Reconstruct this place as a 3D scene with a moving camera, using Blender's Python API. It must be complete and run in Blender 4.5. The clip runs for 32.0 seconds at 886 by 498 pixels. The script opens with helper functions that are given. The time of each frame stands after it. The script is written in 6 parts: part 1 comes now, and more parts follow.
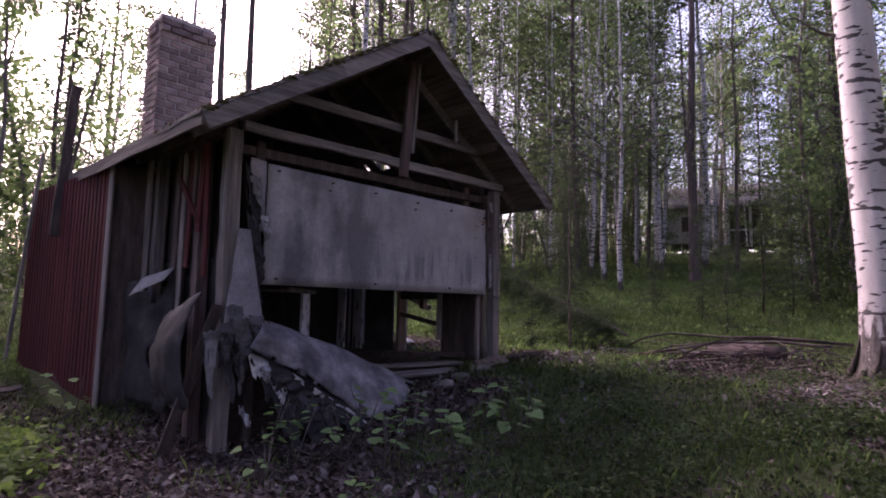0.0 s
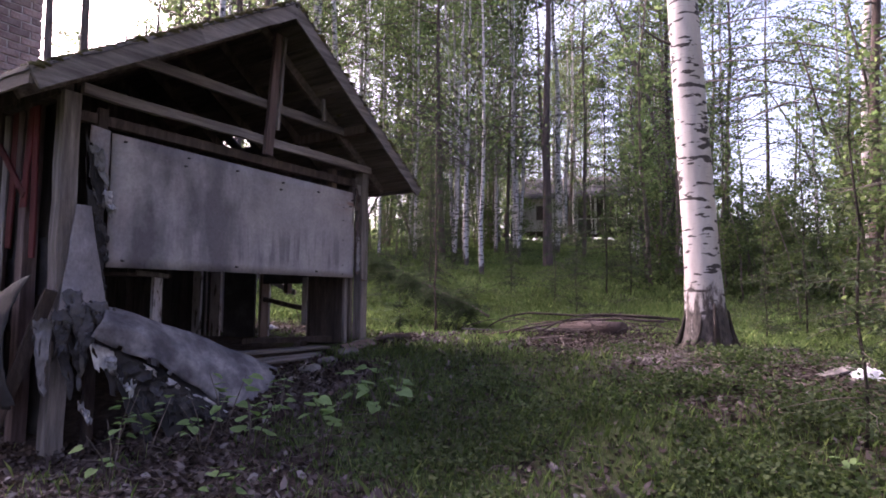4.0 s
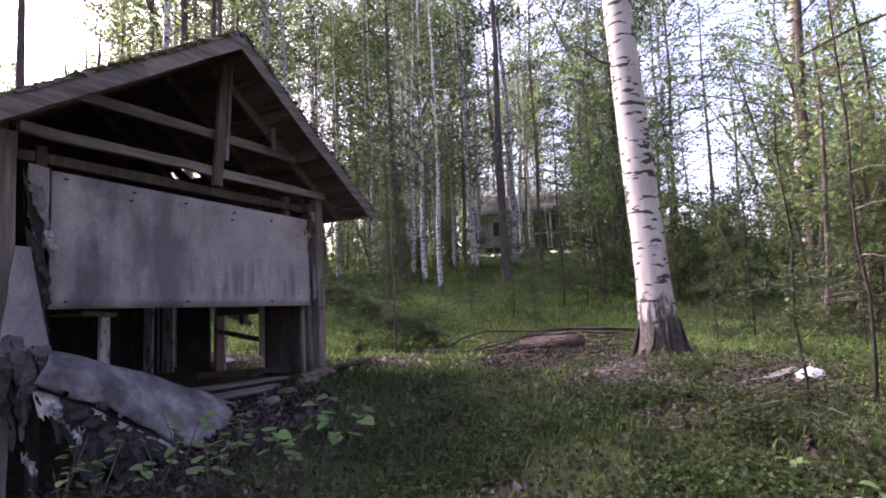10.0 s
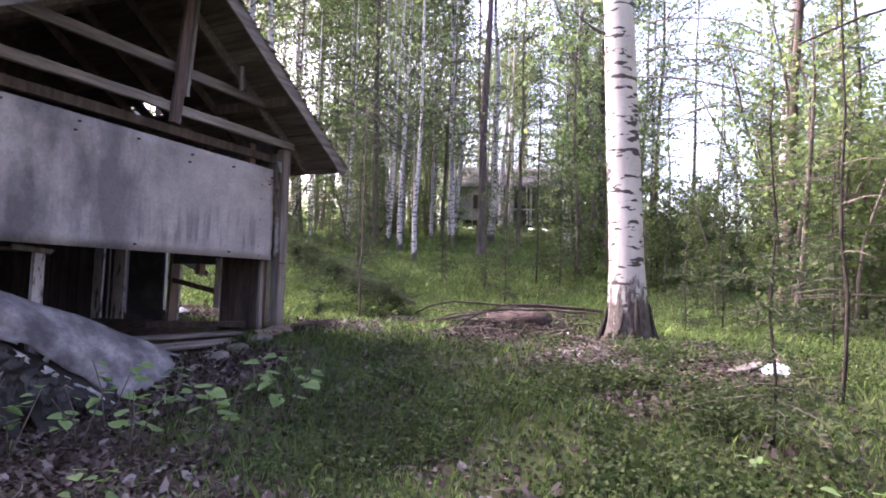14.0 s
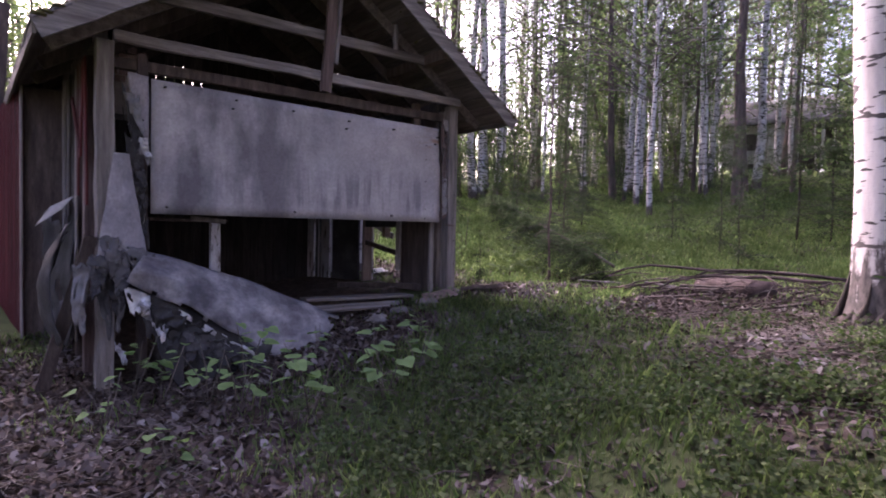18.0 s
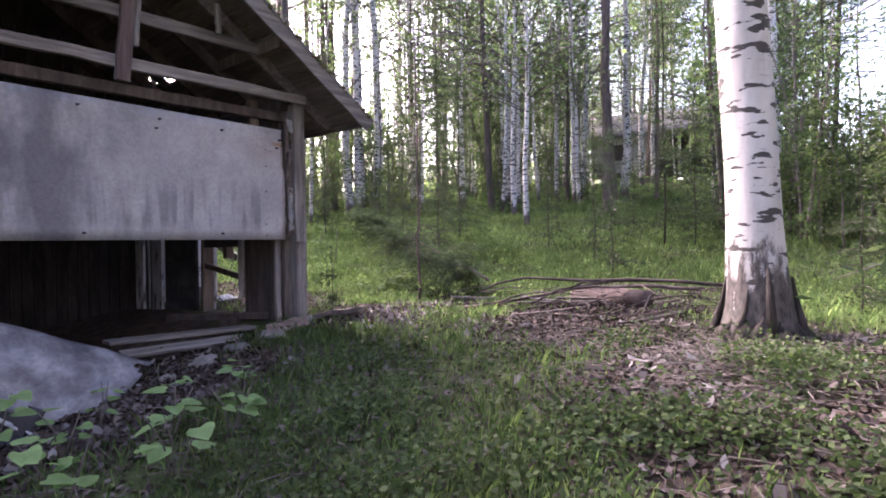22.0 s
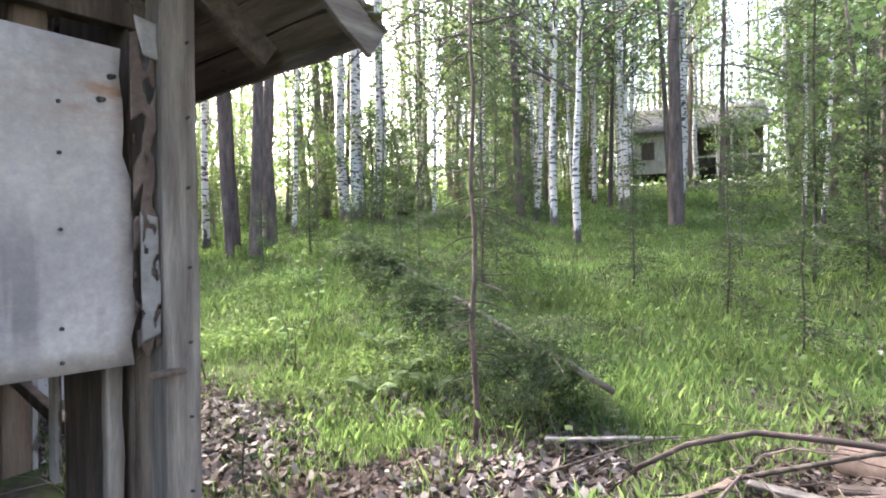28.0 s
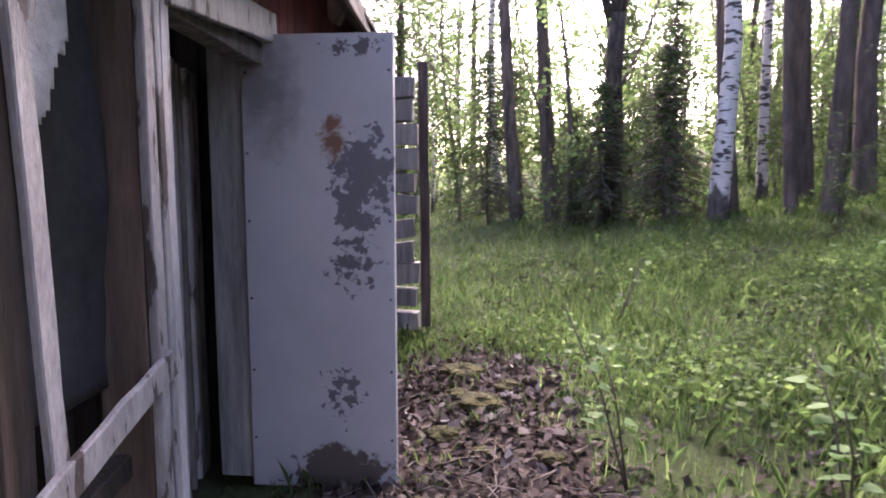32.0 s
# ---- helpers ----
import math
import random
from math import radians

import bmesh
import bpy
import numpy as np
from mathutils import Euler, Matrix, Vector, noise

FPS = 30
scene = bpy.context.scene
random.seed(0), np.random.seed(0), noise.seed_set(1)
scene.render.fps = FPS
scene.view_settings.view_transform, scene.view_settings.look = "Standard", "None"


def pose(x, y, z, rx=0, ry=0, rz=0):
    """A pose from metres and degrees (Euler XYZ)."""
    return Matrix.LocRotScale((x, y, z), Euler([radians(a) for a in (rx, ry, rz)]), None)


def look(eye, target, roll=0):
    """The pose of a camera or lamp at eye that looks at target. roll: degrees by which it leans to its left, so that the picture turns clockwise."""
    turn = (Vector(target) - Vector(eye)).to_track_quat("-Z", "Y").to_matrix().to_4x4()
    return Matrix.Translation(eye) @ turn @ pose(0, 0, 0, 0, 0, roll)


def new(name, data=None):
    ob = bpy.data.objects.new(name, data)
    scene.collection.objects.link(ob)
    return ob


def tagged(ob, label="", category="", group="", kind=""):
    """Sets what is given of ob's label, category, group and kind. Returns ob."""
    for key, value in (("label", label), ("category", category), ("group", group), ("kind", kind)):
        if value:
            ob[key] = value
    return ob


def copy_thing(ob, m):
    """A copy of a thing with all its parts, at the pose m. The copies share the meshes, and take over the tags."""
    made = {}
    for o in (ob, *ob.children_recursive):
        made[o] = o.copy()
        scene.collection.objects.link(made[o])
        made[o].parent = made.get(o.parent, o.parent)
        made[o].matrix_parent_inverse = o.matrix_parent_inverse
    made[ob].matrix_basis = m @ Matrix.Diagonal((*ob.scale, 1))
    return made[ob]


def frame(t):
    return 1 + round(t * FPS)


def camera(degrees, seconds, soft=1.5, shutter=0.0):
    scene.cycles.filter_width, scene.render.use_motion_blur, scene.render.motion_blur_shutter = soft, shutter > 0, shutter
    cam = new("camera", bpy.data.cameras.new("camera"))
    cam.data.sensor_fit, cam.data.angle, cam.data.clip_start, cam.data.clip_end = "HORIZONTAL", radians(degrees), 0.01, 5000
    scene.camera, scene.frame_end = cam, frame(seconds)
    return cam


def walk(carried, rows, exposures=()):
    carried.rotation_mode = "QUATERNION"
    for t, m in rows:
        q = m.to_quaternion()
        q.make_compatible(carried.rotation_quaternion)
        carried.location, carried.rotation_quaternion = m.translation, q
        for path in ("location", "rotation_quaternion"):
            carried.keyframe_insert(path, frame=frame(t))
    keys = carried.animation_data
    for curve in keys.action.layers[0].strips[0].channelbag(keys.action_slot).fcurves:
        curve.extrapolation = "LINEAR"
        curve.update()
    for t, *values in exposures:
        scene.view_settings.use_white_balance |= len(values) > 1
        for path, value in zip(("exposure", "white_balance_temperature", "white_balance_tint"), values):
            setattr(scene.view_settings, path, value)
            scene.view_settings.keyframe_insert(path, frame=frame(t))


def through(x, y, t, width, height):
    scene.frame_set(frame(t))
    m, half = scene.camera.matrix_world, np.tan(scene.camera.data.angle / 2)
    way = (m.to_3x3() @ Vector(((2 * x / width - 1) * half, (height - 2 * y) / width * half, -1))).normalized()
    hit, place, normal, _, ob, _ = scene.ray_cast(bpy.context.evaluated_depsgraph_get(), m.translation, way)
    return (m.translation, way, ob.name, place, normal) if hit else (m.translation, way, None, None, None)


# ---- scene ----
cam = camera(74.4, 32.0, soft=1.8, shutter=0.2)
PATH = [
    (0, (-6.399, -5.483, 0.742), (-5.0, -4.068, 0.941), 1.2),
    (0.5, (-6.401, -5.445, 0.733), (-4.888, -4.153, 0.942), 0.7),
    (1, (-6.408, -5.413, 0.723), (-4.808, -4.229, 0.924), 0.2),
    (1.5, (-6.444, -5.397, 0.714), (-4.795, -4.285, 0.922), 0.4),
    (2, (-6.456, -5.381, 0.705), (-4.766, -4.333, 0.919), 0.5),
    (2.5, (-6.451, -5.371, 0.697), (-4.748, -4.343, 0.902), 0.4),
    (3, (-6.451, -5.379, 0.69), (-4.744, -4.353, 0.868), 0.0),
    (3.5, (-6.437, -5.399, 0.692), (-4.739, -4.355, 0.856), 0.2),
    (5.5, (-6.407, -5.537, 0.709), (-4.736, -4.449, 0.862), -0.3),
    (6, (-6.402, -5.55, 0.704), (-4.724, -4.474, 0.864), -1.8),
    (6.5, (-6.399, -5.571, 0.721), (-4.684, -4.557, 0.896), -2.7),
    (7, (-6.407, -5.569, 0.729), (-4.673, -4.592, 0.927), -3.0),
    (7.5, (-6.41, -5.552, 0.723), (-4.67, -4.59, 0.936), -3.1),
    (8, (-6.412, -5.572, 0.738), (-4.663, -4.627, 0.953), -3.0),
    (8.5, (-6.408, -5.566, 0.738), (-4.648, -4.642, 0.959), -2.8),
    (9, (-6.427, -5.552, 0.733), (-4.667, -4.633, 0.974), -2.4),
    (9.5, (-6.439, -5.51, 0.736), (-4.682, -4.584, 0.971), -2.5),
    (10, (-6.432, -5.487, 0.736), (-4.677, -4.555, 0.956), -2.7),
    (10.5, (-6.425, -5.5, 0.726), (-4.675, -4.553, 0.928), -3.2),
    (11, (-6.409, -5.503, 0.717), (-4.656, -4.555, 0.891), -3.1),
    (11.5, (-6.409, -5.466, 0.72), (-4.652, -4.524, 0.891), -2.7),
    (12, (-6.413, -5.411, 0.725), (-4.642, -4.495, 0.888), -2.3),
    (12.5, (-6.442, -5.382, 0.728), (-4.647, -4.512, 0.87), -0.6),
    (13, (-6.42, -5.345, 0.713), (-4.619, -4.488, 0.864), 0.6),
    (13.5, (-6.357, -5.392, 0.708), (-4.554, -4.54, 0.865), 1.5),
    (14, (-6.086, -5.437, 0.705), (-4.29, -4.566, 0.822), 1.9),
    (14.5, (-5.662, -5.502, 0.744), (-3.88, -4.599, 0.832), 1.2),
    (16.5, (-4.885, -5.782, 0.857), (-3.13, -4.823, 0.88), 1.4),
    (17, (-4.832, -5.879, 0.832), (-3.266, -4.634, 0.824), 1.6),
    (17.5, (-4.828, -5.953, 0.815), (-3.443, -4.512, 0.764), 1.6),
    (18, (-4.802, -5.973, 0.838), (-3.556, -4.411, 0.773), 1.2),
    (18.5, (-4.792, -5.959, 0.863), (-3.759, -4.248, 0.796), 1.2),
    (19, (-4.779, -5.923, 0.886), (-3.938, -4.109, 0.861), 1.0),
    (19.5, (-4.793, -5.943, 0.914), (-4.125, -4.058, 0.914), 1.3),
    (20, (-4.75, -5.915, 0.911), (-4.072, -4.034, 0.93), 1.7),
    (20.5, (-4.691, -5.881, 0.903), (-3.745, -4.12, 0.913), 1.8),
    (21, (-4.601, -5.743, 0.888), (-3.258, -4.262, 0.919), -0.1),
    (21.5, (-4.364, -5.619, 0.877), (-2.865, -4.295, 0.88), -0.5),
    (22, (-3.886, -5.537, 0.854), (-2.369, -4.234, 0.838), -0.9),
    (22.5, (-3.524, -5.372, 0.87), (-2.053, -4.017, 0.822), -0.0),
    (23, (-3.255, -5.077, 0.916), (-1.807, -3.698, 0.85), 0.3),
    (23.5, (-2.955, -4.77, 0.981), (-1.511, -3.389, 0.9), 0.4),
    (24, (-2.529, -4.451, 1.054), (-1.085, -3.068, 0.996), 0.3),
    (24.5, (-2.392, -4.129, 1.109), (-0.951, -2.743, 1.094), 0.6),
    (25, (-2.404, -3.824, 1.273), (-0.912, -2.491, 1.286), 1.4),
    (25.5, (-2.305, -3.634, 1.325), (-0.777, -2.343, 1.347), 1.2),
    (27.5, (-1.485, -2.641, 1.368), (0.042, -1.35, 1.36), -0.1),
    (28, (-1.045, -2.371, 1.385), (0.475, -1.072, 1.368), -0.6),
    (28.5, (-0.716, -2.156, 1.46), (0.759, -0.808, 1.384), -0.6),
    (29, (-0.456, -1.817, 1.492), (0.99, -0.438, 1.406), -1.1),
    (29.5, (-0.041, -1.655, 1.52), (1.193, -0.087, 1.39), -0.6),
    (30, (0.321, -1.442, 1.47), (1.338, 0.277, 1.358), -2.7),
    (30.5, (0.486, -0.973, 1.479), (1.39, 0.807, 1.356), -2.2),
    (31, (0.679, -0.548, 1.462), (1.279, 1.354, 1.311), -1.0),
    (31.5, (0.929, -0.12, 1.391), (1.116, 1.867, 1.264), -1.0),
    (32, (0.971, 0.263, 1.413), (0.836, 2.25, 1.23), -0.1),
]
walk(cam, [(t, look(eye, target, roll)) for t, eye, target, roll in PATH],
     [(0, 1.5, 6300, 48), (1.5, 1.8, 6400, 45), (5.0, 2.1, 6400, 42), (9.0, 2.15, 6350, 40), (12.0, 2.65, 6400, 37), (14.0, 2.95, 6400, 36), (16.5, 2.8, 6350, 37), (18.0, 2.4, 6300, 44), (19.0, 2.35, 6150, 47), (20.0, 2.2, 6150, 48), (21.0, 2.55, 6250, 43), (21.5, 2.9, 6300, 37), (22.0, 3.0, 6350, 33), (23.0, 3.35, 6500, 22), (24, 3.45, 6550, 17), (28, 3.72, 6600, 12), (30, 3.5, 6550, 19), (32.0, 2.9, 6300, 33)])

# ---------------------------------------------------------------- light
SUN_AZ, SUN_EL = 6.0, 36.0          # degrees right of +y, degrees above the horizon
world = bpy.data.worlds.new("world")
scene.world = world
world.use_nodes = True
wn, wl = world.node_tree.nodes, world.node_tree.links
sky = wn.new("ShaderNodeTexSky")
sky.sky_type, sky.sun_disc = "NISHITA", False
sky.sun_elevation, sky.sun_rotation = radians(SUN_EL), radians(SUN_AZ)
sky.air_density, sky.dust_density, sky.ozone_density = 1.0, 5.0, 1.0
wl.new(sky.outputs["Color"], wn["Background"].inputs["Color"])
wn["Background"].inputs["Strength"].default_value = 0.15
sun = new("sun", bpy.data.lights.new("sun", "SUN"))
sun.data.energy, sun.data.angle, sun.data.color = 4.8, radians(45), (1.0, 0.93, 0.82)
sd = Vector((math.sin(radians(SUN_AZ)) * math.cos(radians(SUN_EL)), math.cos(radians(SUN_AZ)) * math.cos(radians(SUN_EL)), math.sin(radians(SUN_EL))))
sun.matrix_world = look(sd * 60, (0, 0, 0))


# ---------------------------------------------------------------- materials
def nodes_of(name):
    m = bpy.data.materials.new(name)
    m.use_nodes = True
    return m, m.node_tree.nodes, m.node_tree.links, m.node_tree.nodes["Principled BSDF"]


def ramp(n, stops):
    r = n.new("ShaderNodeValToRGB")
    e = r.color_ramp.elements
    while len(e) < len(stops):
        e.new(0.5)
    for k, (p, c) in zip(e, stops):
        k.position, k.color = p, (*c, 1)
    return r


def coords(n, l, stretch):
    tc, mp = n.new("ShaderNodeTexCoord"), n.new("ShaderNodeMapping")
    mp.inputs["Scale"].default_value = stretch
    l.new(tc.outputs["Object"], mp.inputs["Vector"])
    return mp.outputs["Vector"]


def tex_noise(n, l, vec, scale, detail=6.0, rough=0.6):
    t = n.new("ShaderNodeTexNoise")
    t.inputs["Scale"].default_value, t.inputs["Detail"].default_value, t.inputs["Roughness"].default_value = scale, detail, rough
    l.new(vec, t.inputs["Vector"])
    return t.outputs["Fac"]


def blend(n, l, a, b, fac, mode="MIX"):
    m = n.new("ShaderNodeMix")
    m.data_type, m.blend_type = "RGBA", mode
    for sock, val in ((m.inputs[0], fac), (m.inputs[6], a), (m.inputs[7], b)):
        if isinstance(val, bpy.types.NodeSocket):
            l.new(val, sock)
        else:
            sock.default_value = val if isinstance(val, float) else (*val, 1)
    return m.outputs[2]


def bumped(n, l, bsdf, height, strength, dist=0.01):
    b = n.new("ShaderNodeBump")
    b.inputs["Strength"].default_value, b.inputs["Distance"].default_value = strength, dist
    l.new(height, b.inputs["Height"])
    l.new(b.outputs["Normal"], bsdf.inputs["Normal"])


def surface(name, lo, mid, hi, scale=2.0, fine=30.0, stretch=(1, 1, 1), rough=0.85, bump=0.5, metal=0.0, vary=0.25, spec=0.3, at=(0.3, 0.5, 0.7)):
    """Large stains through lo, mid, hi; fine grain on top; each object a little lighter or darker."""
    m, n, l, p = nodes_of(name)
    vec = coords(n, l, stretch)
    big, small = tex_noise(n, l, vec, scale), tex_noise(n, l, vec, fine, 8.0, 0.7)
    col = ramp(n, list(zip(at, (lo, mid, hi))))
    l.new(big, col.inputs["Fac"])
    grain = ramp(n, [(0.25, (0.55, 0.55, 0.55)), (0.75, (1.25, 1.25, 1.25))])
    l.new(small, grain.inputs["Fac"])
    c = blend(n, l, col.outputs["Color"], grain.outputs["Color"], 0.8, "MULTIPLY")
    info = n.new("ShaderNodeObjectInfo")
    per = ramp(n, [(0.0, (1 - vary,) * 3), (1.0, (1 + vary,) * 3)])
    l.new(info.outputs["Random"], per.inputs["Fac"])
    c = blend(n, l, c, per.outputs["Color"], 1.0, "MULTIPLY")
    l.new(c, p.inputs["Base Color"])
    p.inputs["Roughness"].default_value, p.inputs["Metallic"].default_value = rough, metal
    p.inputs["Specular IOR Level"].default_value = spec
    bumped(n, l, p, small, bump)
    return m


def leaf_material(name, stops, through=0.45, rough=0.5):
    """Leaves that let light through; each leaf its own tone."""
    m, n, l, p = nodes_of(name)
    geo = n.new("ShaderNodeNewGeometry")
    col = ramp(n, stops)
    l.new(geo.outputs["Random Per Island"], col.inputs["Fac"])
    vec = coords(n, l, (1, 1, 1))
    g = ramp(n, [(0.3, (0.6, 0.6, 0.6)), (0.7, (1.2, 1.2, 1.2))])
    l.new(tex_noise(n, l, vec, 0.8, 3.0), g.inputs["Fac"])
    c = blend(n, l, col.outputs["Color"], g.outputs["Color"], 1.0, "MULTIPLY")
    l.new(c, p.inputs["Base Color"])
    p.inputs["Roughness"].default_value = max(rough, 0.6)
    p.inputs["Specular IOR Level"].default_value = 0.1
    if through:
        tr, mix = n.new("ShaderNodeBsdfTranslucent"), n.new("ShaderNodeMixShader")
        warm = blend(n, l, c, (1.04, 1.18, 0.8), 1.0, "MULTIPLY")
        l.new(warm, tr.inputs["Color"])
        mix.inputs[0].default_value = through
        l.new(p.outputs[0], mix.inputs[1])
        l.new(tr.outputs[0], mix.inputs[2])
        l.new(mix.outputs[0], n["Material Output"].inputs["Surface"])
    return m


def birch_bark(name, rugged, tone=1.0, marks=0.60, size=1.0):
    """White papery bark with dark bowed marks; rugged: metres over which the foot is split and dark."""
    m, n, l, p = nodes_of(name)
    v1 = coords(n, l, (3.0 / size, 3.0 / size, 10.0 / size))
    v2 = coords(n, l, (3.0 / size, 3.0 / size, 40.0 / size))
    v3 = coords(n, l, (1, 1, 0.35))
    base = ramp(n, [(0.3, tuple(tone * c for c in (0.40, 0.365, 0.355))), (0.55, tuple(tone * c for c in (0.58, 0.54, 0.53))), (0.75, tuple(tone * c for c in (0.70, 0.66, 0.65)))])
    l.new(tex_noise(n, l, v3, 3.2, 7.0, 0.7), base.inputs["Fac"])
    big = ramp(n, [(marks, (0, 0, 0)), (marks + 0.025, (1, 1, 1))])
    l.new(tex_noise(n, l, v1, 1.7, 3.0, 0.5), big.inputs["Fac"])
    thin = ramp(n, [(0.62, (0, 0, 0)), (0.70, (0.55, 0.55, 0.55))])
    l.new(tex_noise(n, l, v2, 1.7, 4.0, 0.6), thin.inputs["Fac"])
    c = blend(n, l, base.outputs["Color"], (0.16, 0.14, 0.135), thin.outputs["Color"])
    c = blend(n, l, c, (0.045, 0.038, 0.037), big.outputs["Color"])
    tc, sp = n.new("ShaderNodeTexCoord"), n.new("ShaderNodeSeparateXYZ")
    l.new(tc.outputs["Object"], sp.inputs[0])
    cr = tex_noise(n, l, v3, 9.0, 6.0, 0.7)
    ad = n.new("ShaderNodeMath")
    ad.operation = "MULTIPLY_ADD"
    l.new(sp.outputs["Z"], ad.inputs[0])
    ad.inputs[1].default_value = -1.0 / max(rugged, 0.01) * 0.45
    l.new(cr, ad.inputs[2])
    foot = ramp(n, [(0.14, (0, 0, 0)), (0.26, (1, 1, 1))])
    l.new(ad.outputs[0], foot.inputs["Fac"])
    dark = ramp(n, [(0.35, (0.022, 0.018, 0.017)), (0.65, (0.10, 0.082, 0.075))])
    l.new(tex_noise(n, l, v3, 26.0, 6.0), dark.inputs["Fac"])
    c = blend(n, l, c, dark.outputs["Color"], foot.outputs["Color"])
    l.new(c, p.inputs["Base Color"])
    p.inputs["Roughness"].default_value = 0.75
    bumped(n, l, p, cr, 0.6, 0.02)
    return m


WOOD_V = surface("weathered_wood_upright", (0.085, 0.072, 0.07), (0.17, 0.15, 0.145), (0.28, 0.25, 0.24), 3.0, 26.0, (6, 6, 0.5))
WOOD_X = surface("weathered_wood_along_x", (0.085, 0.072, 0.07), (0.17, 0.15, 0.145), (0.28, 0.25, 0.24), 3.0, 26.0, (0.5, 6, 6))
# the roof's wood: weathered tones darkened for the shade on its underside
WOOD_Y = surface("weathered_wood_along_y_darkened", (0.06, 0.048, 0.045), (0.11, 0.09, 0.082), (0.18, 0.15, 0.135), 3.0, 26.0, (6, 0.5, 6))
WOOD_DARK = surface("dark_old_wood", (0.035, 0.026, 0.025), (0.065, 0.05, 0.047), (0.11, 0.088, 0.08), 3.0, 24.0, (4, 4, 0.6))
WOOD_WARM = surface("brown_bare_wood", (0.075, 0.052, 0.042), (0.135, 0.098, 0.082), (0.20, 0.15, 0.125), 2.5, 26.0, (6, 6, 0.5))
WOOD_RED = surface("red_stained_grey_wood", (0.055, 0.036, 0.036), (0.10, 0.07, 0.068), (0.17, 0.13, 0.125), 3.0, 26.0, (6, 6, 0.5))
# not soot: the inside's shade is put into these boards' near-black tone
INNER_SHADE = surface("shade_dark_inner_boards", (0.014, 0.011, 0.011), (0.028, 0.023, 0.022), (0.05, 0.042, 0.04), 3.0, 24.0, (4, 4, 0.6))
PAINT_GREY = surface("worn_white_painted_wood", (0.11, 0.09, 0.085), (0.36, 0.34, 0.355), (0.52, 0.50, 0.52), 4.0, 30.0, (4, 4, 0.9), 0.7, at=(0.40, 0.43, 0.7))
WOOD_PALE = surface("grey_washed_wood", (0.13, 0.125, 0.125), (0.23, 0.22, 0.22), (0.34, 0.33, 0.33), 3.0, 26.0, (6, 6, 0.5))
RED = surface("falun_red_boards", (0.05, 0.011, 0.013), (0.085, 0.015, 0.018), (0.125, 0.028, 0.03), 2.0, 30.0, (5, 5, 0.4), 0.8)
BRICK = surface("old_brick", (0.16, 0.10, 0.10), (0.25, 0.17, 0.165), (0.35, 0.27, 0.26), 5.0, 40.0, (1, 1, 1), 0.95, 0.7, vary=0.35)
MORTAR = surface("mortar", (0.25, 0.22, 0.22), (0.36, 0.33, 0.32), (0.45, 0.42, 0.41), 6.0, 50.0, (1, 1, 1), 0.95)
FELT = surface("roofing_felt", (0.05, 0.046, 0.05), (0.10, 0.095, 0.10), (0.18, 0.17, 0.18), 3.0, 60.0, (1, 1, 1), 0.9, 0.4)
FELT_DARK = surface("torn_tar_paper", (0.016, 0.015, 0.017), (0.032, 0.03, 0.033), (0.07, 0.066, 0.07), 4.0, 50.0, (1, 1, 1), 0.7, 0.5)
SHEET = surface("grey_fibre_sheet", (0.13, 0.12, 0.14), (0.25, 0.235, 0.265), (0.38, 0.36, 0.39), 2.6, 40.0, (1, 1, 0.6), 0.6, 0.25)
BACKING = surface("grey_building_paper", (0.10, 0.095, 0.10), (0.17, 0.165, 0.175), (0.25, 0.24, 0.25), 1.6, 18.0, (1, 1, 1), 0.85, 0.35)
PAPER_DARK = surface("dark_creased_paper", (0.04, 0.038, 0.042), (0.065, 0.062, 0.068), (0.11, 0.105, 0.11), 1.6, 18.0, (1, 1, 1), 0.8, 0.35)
FALLEN = surface("speckled_felt_sheet", (0.085, 0.08, 0.095), (0.20, 0.19, 0.215), (0.42, 0.41, 0.43), 3.4, 34.0, (1, 1, 1), 0.6, 0.3, at=(0.34, 0.5, 0.70))
FOIL = surface("crumpled_foil", (0.25, 0.25, 0.27), (0.45, 0.45, 0.48), (0.65, 0.65, 0.68), 8.0, 25.0, (1, 1, 1), 0.35, 1.0, metal=0.9)
STONE = surface("field_stone", (0.09, 0.08, 0.075), (0.16, 0.145, 0.14), (0.26, 0.24, 0.23), 4.0, 30.0, (1, 1, 1), 0.95, 0.6)
MOSS = surface("moss", (0.03, 0.03, 0.014), (0.07, 0.064, 0.028), (0.13, 0.115, 0.045), 6.0, 60.0, (1, 1, 1), 1.0, 1.0)
PLASTIC = surface("white_plastic", (0.42, 0.43, 0.47), (0.55, 0.56, 0.61), (0.68, 0.70, 0.75), 8.0, 20.0, (1, 1, 1), 0.4, 0.8)
PINE_BARK = surface("pine_bark", (0.05, 0.038, 0.036), (0.10, 0.076, 0.07), (0.17, 0.125, 0.11), 3.0, 22.0, (3, 3, 0.7), 0.95, 1.0)
TWIG = surface("dead_twig", (0.06, 0.05, 0.045), (0.12, 0.10, 0.09), (0.20, 0.17, 0.16), 4.0, 30.0, (1, 1, 1), 0.95)
BIRCH = birch_bark("birch_bark", 0.6, 0.95, 0.55, 0.8)
BIRCH_OLD = birch_bark("old_birch_bark", 0.95, 0.86, 0.56, 1.15)
LEAF_BIRCH = leaf_material("birch_leaves", [(0.0, (0.10, 0.148, 0.074)), (0.5, (0.155, 0.205, 0.11)), (1.0, (0.235, 0.28, 0.155))], 0.68)
LEAF_YOUNG = leaf_material("young_tree_leaves", [(0.0, (0.06, 0.092, 0.04)), (0.5, (0.10, 0.135, 0.06)), (1.0, (0.16, 0.19, 0.09))], 0.55)
